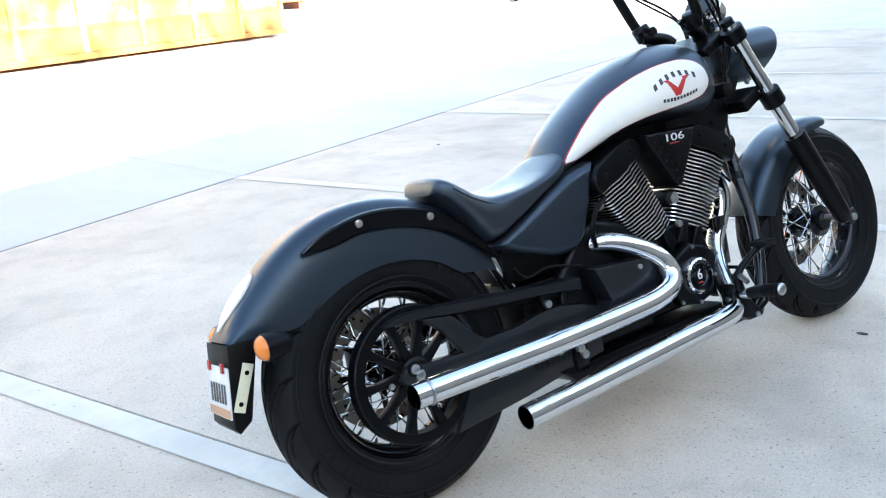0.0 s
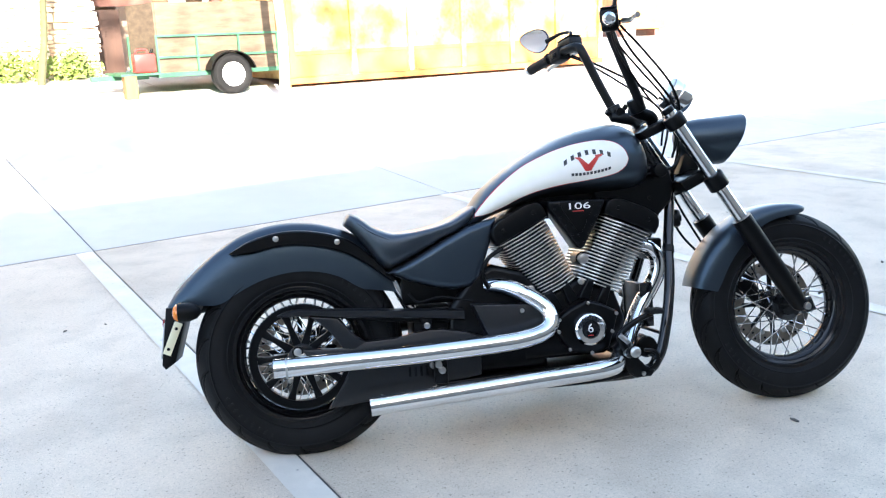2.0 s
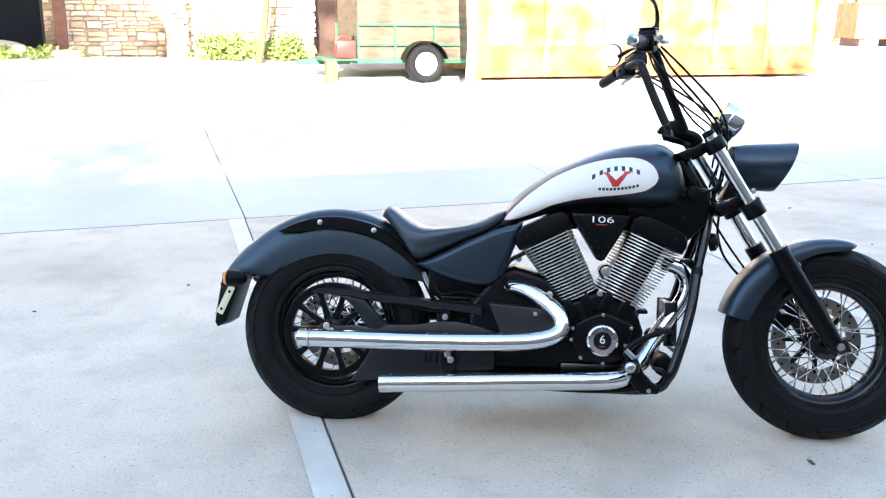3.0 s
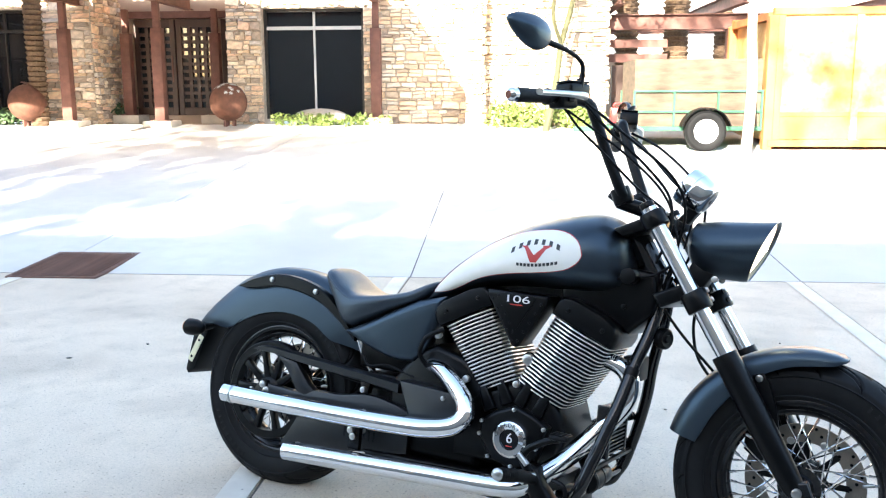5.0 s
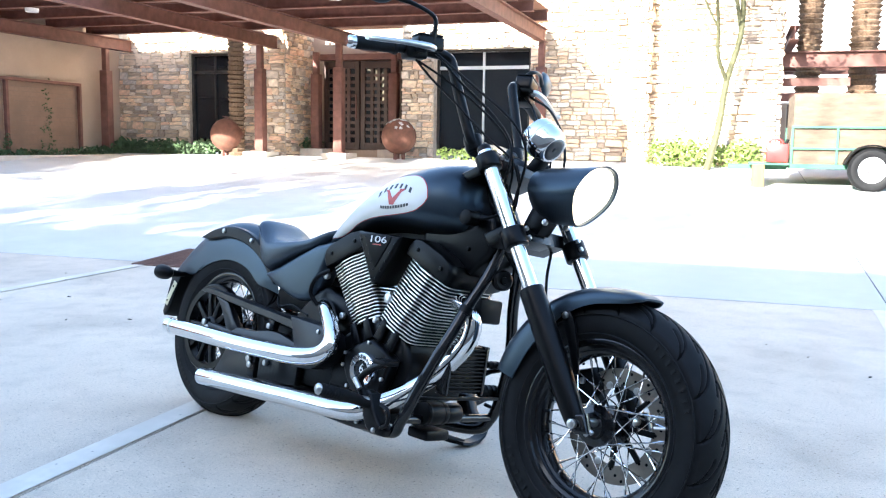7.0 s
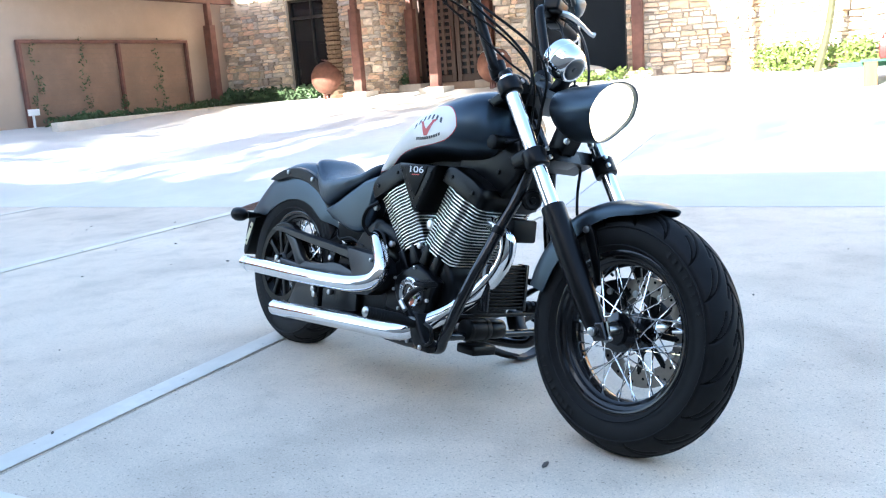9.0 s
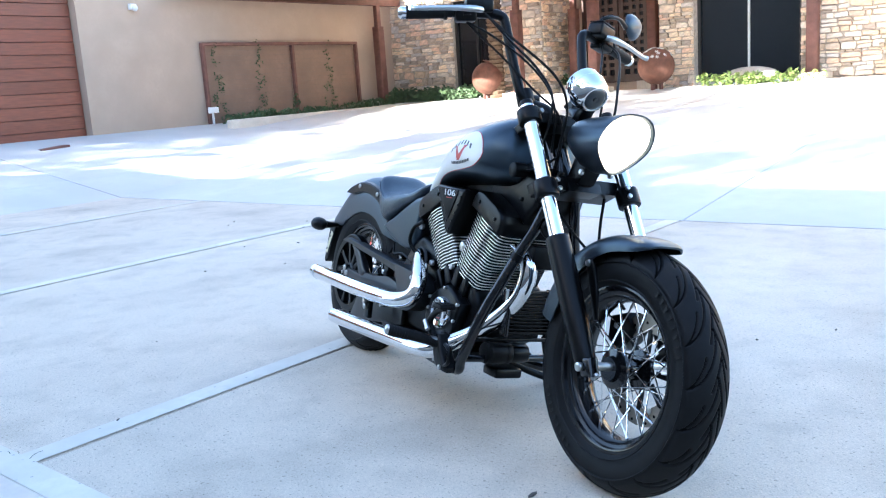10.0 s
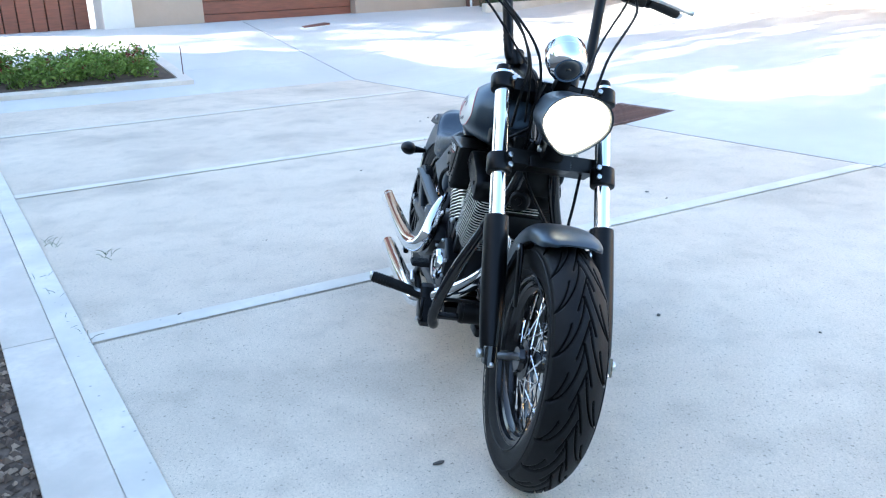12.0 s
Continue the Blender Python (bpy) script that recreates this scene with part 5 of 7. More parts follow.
for sg in (-1, 1):
    part("reflector", tube(B(), [(-0.392, sg * 0.0755, 0.338), (-0.350, sg * 0.0755, 0.432)], 0.0125, 14, smooth=False), YELLOWREF, holder, "pale yellow side reflector with two holes", m=Matrix.Translation((0, sg * 0.0755 * 0.86, 0)) @ Matrix.Diagonal((1, 0.14, 1, 1)))
    for x, z in ((-0.385, 0.354), (-0.358, 0.414)):
        part("hole", rod(B(), (x, sg * 0.0765, z), (x, sg * 0.0782, z), 0.005, 12), PLASTIC, holder)
    part("red_reflector", box(B(), (-0.009, sg * 0.045 - 0.008, 0.046), (-0.004, sg * 0.045 + 0.008, 0.068), pmx, 0.002), REDLENS, holder)
    ind = part("rear_indicator", rod(B(), (-0.315, sg * 0.062, 0.468), (-0.315, sg * 0.136, 0.466), 0.007, 18, 0.019), PLASTIC, bike, "black turn signal with an amber lens", m=TAIL)
    im = Matrix.Translation((-0.312, sg * 0.153, 0.466)) @ Matrix.Diagonal((1.2, 1.28, 1.08, 1)) @ Matrix.Rotation(radians(90), 4, "Z")
    part("shell", lathe(B(), [(0.0, -0.034), (0.010, -0.031), (0.019, -0.022), (0.0255, -0.006), (0.0270, 0.008), (0.0270, 0.020), (0.0255, 0.021), (0.0, 0.018)], im, 24), PLASTIC, ind)
    part("lens", lathe(B(), [(0.0250, 0.019), (0.0235, 0.025), (0.018, 0.031), (0.009, 0.0345), (0.0, 0.0355)], im, 24), AMBER, ind, "amber lens")

# tank
TOP = [(0.540, 0.662), (0.57, 0.708), (0.608, 0.757), (0.67, 0.808), (0.738, 0.852), (0.80, 0.887), (0.863, 0.915), (0.92, 0.934), (0.978, 0.947), (1.03, 0.955), (1.078, 0.955), (1.11, 0.945), (1.135, 0.925), (1.153, 0.89), (1.163, 0.85)]
LOW = [(0.540, 0.640), (0.60, 0.662), (0.637, 0.678), (0.743, 0.712), (0.84, 0.728), (0.94, 0.731), (1.05, 0.732), (1.11, 0.737), (1.15, 0.752), (1.163, 0.78)]
WID = [(0.540, 0.080), (0.60, 0.098), (0.70, 0.129), (0.80, 0.161), (0.88, 0.180), (0.95, 0.188), (1.02, 0.188), (1.08, 0.175), (1.125, 0.148), (1.15, 0.118), (1.163, 0.085)]


def tank_at(x, z):
    """Half width of the tank at a height."""
    t, l, w = lerp(TOP, x), lerp(LOW, x), lerp(WID, x)
    c = l + (t - l) * 0.40
    if z >= c:
        q = min(1.0, (z - c) / (t - c))
        return w * max(0.0, 1 - q ** 2.3) ** (1 / 2.0)
    q = min(1.0, (c - z) / (c - l))
    return w * max(0.0, 1 - q ** 2.6) ** (1 / 2.6)


def tank_ring(x, k=56):
    t, l, w = lerp(TOP, x), lerp(LOW, x), lerp(WID, x)
    c = l + (t - l) * 0.40
    ring = []
    for i in range(k):
        a = 2 * math.pi * i / k
        sn, cs = math.sin(a), math.cos(a)
        if sn >= 0:
            z, y = c + (t - c) * abs(sn) ** (2 / 2.3), w * math.copysign(abs(cs) ** (2 / 2.0), cs)
        else:
            z, y = c - (c - l) * abs(sn) ** (2 / 2.6), w * math.copysign(abs(cs) ** (2 / 2.6), cs)
        ring.append(Vector((x, y, z)))
    return ring


rings = [tank_ring(0.540 + (1.163 - 0.540) * (0.5 - 0.5 * math.cos(math.pi * i / 64))) for i in range(65)]
end = rings[-1]
cen = sum(end, Vector()) / len(end)
for f, dx in ((0.8, 0.006), (0.45, 0.011)):
    rings.append([cen.lerp(p, f) + Vector((dx, 0, 0)) for p in end])
tank = part("fuel_tank", skin(B(), rings), MATTE, bike, "matte black teardrop fuel tank")
UPP = [(0.580, 0.690), (0.60, 0.715), (0.645, 0.760), (0.70, 0.804), (0.744, 0.833), (0.80, 0.859), (0.841, 0.874), (0.89, 0.887), (0.938, 0.894), (0.985, 0.896), (1.02, 0.888), (1.045, 0.872), (1.058, 0.853), (1.064, 0.832)]
LWR = [(0.580, 0.684), (0.62, 0.690), (0.669, 0.708), (0.73, 0.736), (0.786, 0.753), (0.86, 0.766), (0.929, 0.774), (0.985, 0.782), (1.025, 0.792), (1.047, 0.806), (1.058, 0.818), (1.064, 0.832)]


def on_tank(x, z, sg, lift):
    return Vector((x, sg * (tank_at(x, z) + lift), z))


def badge(grow, lift, mat, name, sg, label=""):
    bm = B()
    rows = []
    cx, cz = 0.85, 0.80
    for i in range(61):
        f = 0.5 - 0.5 * math.cos(math.pi * i / 60)
        x = 0.580 + (1.064 - 0.580) * f
        a, b = lerp(LWR, x), lerp(UPP, x)
        xx = x + (x - cx) * grow / 0.24
        row = []
        for j in range(15):
            z = a - grow + (b - a + 2 * grow) * j / 14
            row.append(bm.verts.new(on_tank(xx, z, sg, lift)))
        rows.append(row)
    for r0, r1 in zip(rows, rows[1:]):
        for j in range(14):
            bm.faces.new((r0[j], r1[j], r1[j + 1], r0[j + 1]) if sg < 0 else (r0[j], r0[j + 1], r1[j + 1], r1[j]))
    return part(name, bm, mat, tank, label, smooth="all")


for sg in (-1, 1):
    badge(0.0016, 0.0008, REDPAINT, "pinstripe", sg, "thin red pinstripe")
    badge(0.0, 0.0016, WHITEPAINT, "tank_panel", sg, "cream white tank side panel")


def on_panel(poly, sg, lift, mat, name, label=""):
    bm = B()
    f = bm.faces.new([bm.verts.new((x, 0, z)) for x, z in poly])
    bmesh.ops.subdivide_edges(bm, edges=list(bm.edges), cuts=2, use_grid_fill=False)
    bmesh.ops.triangulate(bm, faces=list(bm.faces))
    for v in bm.verts:
        v.co = on_tank(v.co.x, v.co.z, sg, lift)
    return part(name, bm, mat, tank, label, smooth=False)


def panel_bars(c, n, w, h, gap, rise_, arc, mat, name, sg, label=""):
    for k in range(n):
        bm = B()
        t = k - (n - 1) / 2
        x = c[0] + t * (w + gap)
        z = c[1] + rise_ * t / n - arc * (t / n) ** 2
        sl = rise_ / (n * (w + gap)) - 2 * arc * t / n ** 2 / (w + gap)
        q = [(-w / 2, -h / 2), (w / 2, -h / 2), (w / 2, h / 2), (-w / 2, h / 2)]
        bm.faces.new([bm.verts.new(on_tank(x + dx, z + dz + dx * sl, sg, 0.0026)) for dx, dz in q])
        part(name, bm, mat, tank, label if k == 0 else "", smooth=False)


for sg in (-1, 1):
    on_panel([(0.887, 0.846), (0.906, 0.846), (0.910, 0.842), (0.930, 0.822), (0.955, 0.845), (0.953, 0.850), (0.978, 0.852), (0.974, 0.845), (0.966, 0.842), (0.938, 0.802), (0.920, 0.801), (0.900, 0.838)][::1], sg, 0.0026, REDPAINT, "emblem", "red chevron emblem")
    panel_bars((0.930, 0.859), 7, 0.0105, 0.0155, 0.0125, 0.020, 0.10, DARKINK, "emblem_mark", sg, "dark marks over the emblem")
    panel_bars((0.939, 0.795), 11, 0.0085, 0.0085, 0.0032, 0.014, -0.02, DARKINK, "emblem_mark", sg, "small dark marks under the emblem")

# seat
STOP = [(0.168, 0.690), (0.176, 0.712), (0.19, 0.719), (0.215, 0.708), (0.259, 0.676), (0.316, 0.650), (0.395, 0.648), (0.492, 0.675), (0.55, 0.705), (0.580, 0.716), (0.600, 0.712)]
SLOW = [(0.168, 0.680), (0.20, 0.650), (0.233, 0.605), (0.285, 0.535), (0.364, 0.563), (0.46, 0.612), (0.543, 0.648), (0.600, 0.700)]
SWID = [(0.168, 0.062), (0.19, 0.092), (0.233, 0.114), (0.30, 0.128), (0.38, 0.126), (0.46, 0.114), (0.54, 0.100), (0.575, 0.075), (0.60, 0.020)]
rings = []
for i in range(49):
    x = 0.168 + (0.600 - 0.168) * i / 48
    t, l, w = lerp(STOP, x), lerp(SLOW, x), lerp(SWID, x)
    dip = 0.02 * math.exp(-((x - 0.37) / 0.10) ** 2)
    ring = []
    for j in range(40):
        a = 2 * math.pi * j / 40
        cs, sn = math.cos(a), math.sin(a)
        y = w * math.copysign(abs(cs) ** 0.75, cs)
        h = (t - l) / 2
        z = (t + l) / 2 + h * math.copysign(abs(sn) ** 0.62, sn)
        if sn > 0:
            z += dip * (y / w) ** 2 * 0.9
        ring.append(Vector((x, y, z)))
    rings.append(ring)
seat = part("seat", skin(B(), rings), LEATHER, bike, "black leather solo seat with a raised back edge", m=Matrix.Translation((0, -0.018, 0.002)))
for sg in (-1, 1):
    part("piping", tube(B(), [(0.205, sg * 0.105, 0.690), (0.25, sg * 0.118, 0.655), (0.31, sg * 0.123, 0.628), (0.36, sg * 0.122, 0.622), (0.41, sg * 0.116, 0.632)], 0.0028, 8), LEATHER, seat)

# side panels
for sg in (-1, 1):
    sp_ = B()
    prism(sp_, [(0.284, 0.530), (0.357, 0.497), (0.441, 0.470), (0.493, 0.462), (0.546, 0.466), (0.574, 0.495), (0.600, 0.552), (0.622, 0.612), (0.642, 0.678), (0.545, 0.654), (0.46, 0.614), (0.364, 0.565)], sg * 0.06, sg * 0.136, 0.024, 6)
    part("side_panel", sp_, MATTE, bike, "matte black side panel under the seat")

# engine
ENG = Vector((0.892, 0.0, 0.292))
crank = B()
prism(crank, [(0.700, 0.215), (0.97, 0.215), (1.035, 0.25), (1.045, 0.33), (1.015, 0.415), (0.905, 0.470), (0.775, 0.415), (0.70, 0.36)], -0.125, 0.14, 0.02, 3)
engine = part("crankcase", crank, SATIN, bike, "black V-twin engine case")
cover = B()
prism(cover, [(0.805, 0.345), (0.850, 0.374), (0.908, 0.398), (0.960, 0.380), (1.008, 0.352), (0.988, 0.286), (0.970, 0.239), (0.914, 0.222), (0.846, 0.237), (0.803, 0.301)], -0.166, -0.12, 0.010, 3)
part("cam_cover", cover, SATIN, engine)
for x, z in ((0.812, 0.342), (0.908, 0.388), (0.999, 0.348), (0.982, 0.292), (0.912, 0.230), (0.840, 0.246), (0.808, 0.305)):
    bolt(engine, (x, -0.166, z), 0.0058)
cm = Matrix.Translation((0.907, -0.155, 0.306))
part("cover_ring", lathe(B(), [(0.029, -0.030), (0.044, -0.032), (0.050, -0.028), (0.053, -0.018), (0.053, 0.0), (0.029, 0.0)], cm, 48, True), CHROME, engine, "polished round cover ring")
part("cover_cap", lathe(B(), [(0.0, -0.026), (0.026, -0.026), (0.029, -0.030)], cm, 40), GLOSS, engine)
part("round_cover", lathe(B(), [(0.050, 0.0), (0.066, -0.004), (0.072, 0.004), (0.074, 0.02)], cm, 48), SATIN, engine)
TXT = Matrix.Rotation(radians(90), 4, "X")
words("6", 0.040, WHITEINK, engine, Matrix.Translation((0.907, -0.1822, 0.309)) @ TXT)
part("red_mark", box(B(), (0.898, -0.1820, 0.286), (0.916, -0.1812, 0.289)), REDPAINT, engine, smooth=False)
for k, ch in enumerate("OVERDRIVE"):
    a = radians(164 - k * 18.5)
    words(ch, 0.0165, DARKINK, engine, Matrix.Translation((0.907 + 0.0395 * math.cos(a), -0.1872, 0.306 + 0.0395 * math.sin(a))) @ Matrix.Rotation(a - math.pi / 2, 4, "Y").inverted() @ TXT, depth=0.0004)


def fin_mesh(hx, hy, th):
    """One cooling fin: black plate, bright machined rim, with a pushrod notch."""
    bm = B()
    half = [(1.0, -0.030), (1.0, -0.088), (0.985, -0.106), (0.94, -0.120), (0.84, -0.129), (0.62, -0.133), (0.50, -0.134), (0.38, -0.138), (0.24, -hy), (0.08, -hy)]
    out = [(-hx * f, y) for f, y in half] + [(hx * f, y) for f, y in half[::-1]] + [(hx, 0.06), (hx * 0.8, 0.10), (-hx * 0.8, 0.10), (-hx, 0.06)]
    a = [bm.verts.new((x, y, -th)) for x, y in out]
    b = [bm.verts.new((x, y, th)) for x, y in out]
    bm.faces.new(a[::-1])
    bm.faces.new(b)
    for i in range(len(out)):
        j = (i + 1) % len(out)
        f = bm.faces.new((a[i], a[j], b[j], b[i]))
        f.material_index = 1 if max(out[i][1], out[j][1]) < 0.065 else 0
    me = bpy.data.meshes.new("fin")
    bm.to_mesh(me)
    bm.free()
    me.materials.append(SATIN)
    me.materials.append(ALU)
    return me


def cylinder(tilt, name, d0, dx, h0, h1):
    m = Matrix.Translation(ENG) @ Matrix.Rotation(radians(tilt), 4, "Y")
    cyl = part(name, prism(B(), [(-0.045, 0.10), (0.045, 0.10), (0.068, 0.40), (-0.068, 0.40)], -0.112, 0.13, 0.01), SATIN, engine, "black finned cylinder with bright fin edges", m=m)
    n = 20
    for k in range(n):
        f = k / (n - 1)
        me = fin_mesh(h0 + (h1 - h0) * f ** 0.8, 0.142, 0.0019)
        o = new("fin", me)
        o.parent = cyl
        o.location = (d0 + (dx - d0) * f, 0, 0.162 + 0.0110 * k)
    hd = B()
    prof = [(-0.097, 0.378), (0.098, 0.378), (0.101, 0.404), (0.096, 0.422), (0.082, 0.438), (0.040, 0.446), (-0.060, 0.444), (-0.086, 0.434), (-0.098, 0.418), (-0.100, 0.400)]
    skin(hd, [[Vector((dx + x * sc, y, 0.41 + (z - 0.41) * sz)) for x, z in prof] for y, sc, sz in ((-0.151, 0.88, 0.80), (-0.150, 0.92, 0.92), (-0.145, 0.96, 0.98), (-0.125, 1.0, 1.0), (-0.090, 1.0, 1.0), (0.06, 1.0, 1.0), (0.11, 0.85, 0.95))])
    part("cylinder_head", hd, SATIN, cyl, "satin black rocker cover")
    for x in (-0.055, 0.055):
        bolt(cyl, (x + dx, -0.149, 0.412), 0.0065, mat=SATIN)
    for x in (-0.030, 0.028):
        leg = part("pushrod_base", prism(B(), [(x - 0.019, 0.100), (x + 0.019, 0.100), (x + 0.013, 0.168), (x - 0.013, 0.168)], -0.142, -0.10, 0.007, 3), SATIN, cyl)
    return cyl


rear_cyl = cylinder(-26.5, "rear_cylinder", 0.016, -0.004, 0.060, 0.089)
front_cyl = cylinder(24, "front_cylinder", 0.004, 0.024, 0.080, 0.094)
bolt(engine, (0.916, -0.112, 0.526), 0.017, h=0.018, mat=STEEL, name="mount_bolt")
part("mount_boss", rod(B(), (0.916, -0.05, 0.526), (0.916, -0.112, 0.526), 0.022, 16), SATIN, engine)
bolt(engine, (0.897, -0.142, 0.456), 0.010, h=0.010)
for x, z in ((0.63, 0.56), (0.735, 0.445)):
    bolt(engine, (x, -0.130, z), 0.011, h=0.012)
# triangular intake cover
tri = B()
prism(tri, [(0.795, 0.716), (0.982, 0.712), (0.975, 0.690), (0.955, 0.650), (0.905, 0.566), (0.893, 0.561), (0.881, 0.566), (0.815, 0.672), (0.798, 0.698)], -0.180, -0.08, 0.010, 3)
cov = part("intake_cover", tri, SATIN, engine, "triangular black intake cover with rivets")
part("inset", prism(B(), [(0.835, 0.710), (0.945, 0.708), (0.940, 0.690), (0.896, 0.612), (0.888, 0.612), (0.838, 0.690)], -0.1828, -0.179, 0.001), PLASTIC, cov)
words("106", 0.027, WHITEINK, cov, Matrix.Translation((0.891, -0.1838, 0.6945)) @ TXT @ Matrix.Diagonal((2.0, 1.05, 1, 1)))
part("red_mark", box(B(), (0.872, -0.1837, 0.678), (0.908, -0.1828, 0.681)), REDPAINT, cov, smooth=False)
for k in range(5):
    f = k / 4
    for xa, za, xb, zb in ((0.816, 0.690, 0.884, 0.580), (0.962, 0.688, 0.902, 0.580), (0.832, 0.700, 0.886, 0.604)):
        part("rivet", ball(B(), (xa + (xb - xa) * f, -0.1797, za + (zb - za) * f), 0.0042, (1, 0.6, 1), u=10, v=6), SATIN, cov)
# gear case behind, oil lines, belt cover
part("gearbox", prism(B(), [(0.46, 0.19), (0.78, 0.19), (0.80, 0.43), (0.72, 0.50), (0.62, 0.53), (0.55, 0.50), (0.47, 0.40)], -0.12, 0.12, 0.02, 3), SATIN, engine)
part("sprocket_cover", prism(B(), [(0.538, 0.413), (0.705, 0.403), (0.748, 0.384), (0.766, 0.346), (0.742, 0.300), (0.68, 0.265), (0.58, 0.255), (0.55, 0.280), (0.578, 0.321)], -0.182, -0.12, 0.004, 2), ARMPAINT, engine, "flat black belt sprocket cover")
bolt(engine, (0.690, -0.182, 0.385), 0.007)
part("lower_cover", prism(B(), [(0.40, 0.18), (0.75, 0.19), (1.02, 0.20), (1.02, 0.17), (0.75, 0.15), (0.45, 0.14)], -0.15, 0.13, 0.012), SATIN, engine)
for k in range(7):
    part("case_rib", box(B(), (0.33 + k * 0.018, -0.14, 0.205), (0.337 + k * 0.018, -0.10, 0.235)), SATIN, engine, smooth=False)

# swing arm, belt guard
strip_top = [(-0.056, 0.428), (-0.036, 0.437), (0.0, 0.443), (0.123, 0.434), (0.301, 0.418), (0.515, 0.401)]
strip_low = [(-0.056, 0.424), (-0.03, 0.421), (0.042, 0.417), (0.121, 0.406), (0.227, 0.395), (0.398, 0.379), (0.515, 0.364)]
sa = strip(bike, strip_top, strip_low, -0.112, -0.146, ARMPAINT, "swing_arm", 36, "black swing arm with triangular opening")
part("strut", prism(B(), [(0.040, 0.419), (0.124, 0.405), (0.150, 0.376), (0.174, 0.348), (0.205, 0.326), (0.170, 0.305), (0.135, 0.312), (0.118, 0.338), (0.098, 0.366), (0.072, 0.393)], -0.145, -0.115, 0.005), ARMPAINT, sa)
part("lower_arm", prism(B(), [(-0.040, 0.296), (-0.022, 0.322), (0.0, 0.330), (0.022, 0.318), (0.139, 0.312), (0.195, 0.326), (0.294, 0.328), (0.352, 0.338), (0.400, 0.345), (0.445, 0.343), (0.516, 0.329), (0.575, 0.308), (0.575, 0.262), (0.20, 0.270), (-0.020, 0.276)], -0.143, -0.113, 0.005), ARMPAINT, sa)
part("belt_guard", prism(B(), [(0.080, 0.130), (0.153, 0.137), (0.30, 0.152), (0.56, 0.19), (0.56, 0.27), (0.30, 0.27), (0.205, 0.262), (0.150, 0.245), (0.125, 0.20)], -0.140, -0.112, 0.005), ARMPAINT, sa)
part("tab", prism(B(), [(0.378, 0.384), (0.414, 0.380), (0.408, 0.350), (0.398, 0.344), (0.386, 0.350)], -0.146, -0.120, 0.003), SATIN, sa)
bolt(sa, (-0.002, -0.143, 0.315), 0.012, h=0.009)
part("spindle_ring", rod(B(), (-0.002, -0.140, 0.315), (-0.002, -0.147, 0.315), 0.018, 20, bevel=0.002), SATIN, sa)
bolt(sa, (-0.060, -0.130, 0.290), 0.007, h=0.006)
part("arm", tube(B(), [(0.0, 0.125, 0.318), (0.25, 0.13, 0.33), (0.52, 0.11, 0.35)], 0.024, 12), SATIN, sa)
part("axle_block", prism(B(), [(-0.045, 0.29), (0.06, 0.285), (0.06, 0.35), (-0.045, 0.345)], 0.09, 0.13, 0.008), SATIN, sa)
for x, z in ((0.395, 0.360), (0.405, 0.236), (0.418, 0.262)):
    bolt(sa, (x, -0.146, z), 0.010, h=0.012)
part("belt", tube(B(), [(0.05, -0.105, 0.425), (0.30, -0.105, 0.385), (0.60, -0.105, 0.355)], 0.010, 8), RUBBER, sa)
part("shock_link", rod(B(), (0.31, -0.06, 0.50), (0.36, -0.06, 0.40), 0.018, 12), CHROME, sa)
part("shock_spring", tube(B(), [(0.40 + 0.026 * math.cos(k * 0.7), 0.02 * math.sin(k * 0.7), 0.415 + k * 0.0018) for k in range(64)], 0.0045, 6, 1), STEEL, sa)
part("inner_body", box(B(), (0.36, -0.095, 0.19), (0.56, 0.095, 0.41), bevel=0.01), PLASTIC, sa)
part("battery_box", box(B(), (0.33, -0.09, 0.42), (0.56, 0.09, 0.56), bevel=0.01), PLASTIC, sa)

# exhausts
def pipe(name, pts, r, label, tip=True):
    e = part(name, tube(B(), pts, r, 28, 10, hollow=tip), CHROME, bike, label)
    return e


UP = [(-0.072, -0.245, 0.286), (0.10, -0.245, 0.2875), (0.35, -0.245, 0.290), (0.60, -0.241, 0.298), (0.694, -0.234, 0.306), (0.750, -0.220, 0.321), (0.772, -0.207, 0.345), (0.770, -0.196, 0.374), (0.750, -0.184, 0.401), (0.705, -0.163, 0.434), (0.658, -0.138, 0.457), (0.616, -0.112, 0.464), (0.575, -0.08, 0.464)]
ex1 = pipe("upper_exhaust", UP, [0.0285, 0.0285, 0.0285, 0.0285, 0.0285, 0.0285, 0.028, 0.0275, 0.027, 0.0265, 0.026, 0.025, 0.024], "chrome upper exhaust with a bent header")
LO = [(0.198, -0.250, 0.150), (0.45, -0.250, 0.164), (0.70, -0.247, 0.178), (0.93, -0.238, 0.190), (0.985, -0.208, 0.210), (1.030, -0.157, 0.246), (1.075, -0.103, 0.296), (1.117, -0.066, 0.348), (1.160, -0.052, 0.402), (1.188, -0.050, 0.450), (1.193, -0.050, 0.500), (1.165, -0.055, 0.538), (1.110, -0.060, 0.556)]
ex2 = pipe("lower_exhaust", LO, [0.029, 0.029, 0.029, 0.028, 0.027, 0.027, 0.027, 0.028, 0.028, 0.028, 0.027, 0.025, 0.022], "chrome lower exhaust running up to the front cylinder")
for e, x, z in ((ex1, -0.035, 0.286), (ex2, 0.235, 0.152)):
    part("tip_band", lathe(B(), [(0.0294, -0.003), (0.0300, 0.0), (0.0294, 0.003)], Matrix.Translation((x, -0.247, z)) @ Matrix.Rotation(radians(90), 4, "Z"), 28), STEEL, e)
part("bracket", prism(B(), [(0.40, 0.19), (0.44, 0.19), (0.44, 0.29), (0.40, 0.29)], -0.22, -0.20, 0.004), SATIN, ex1)
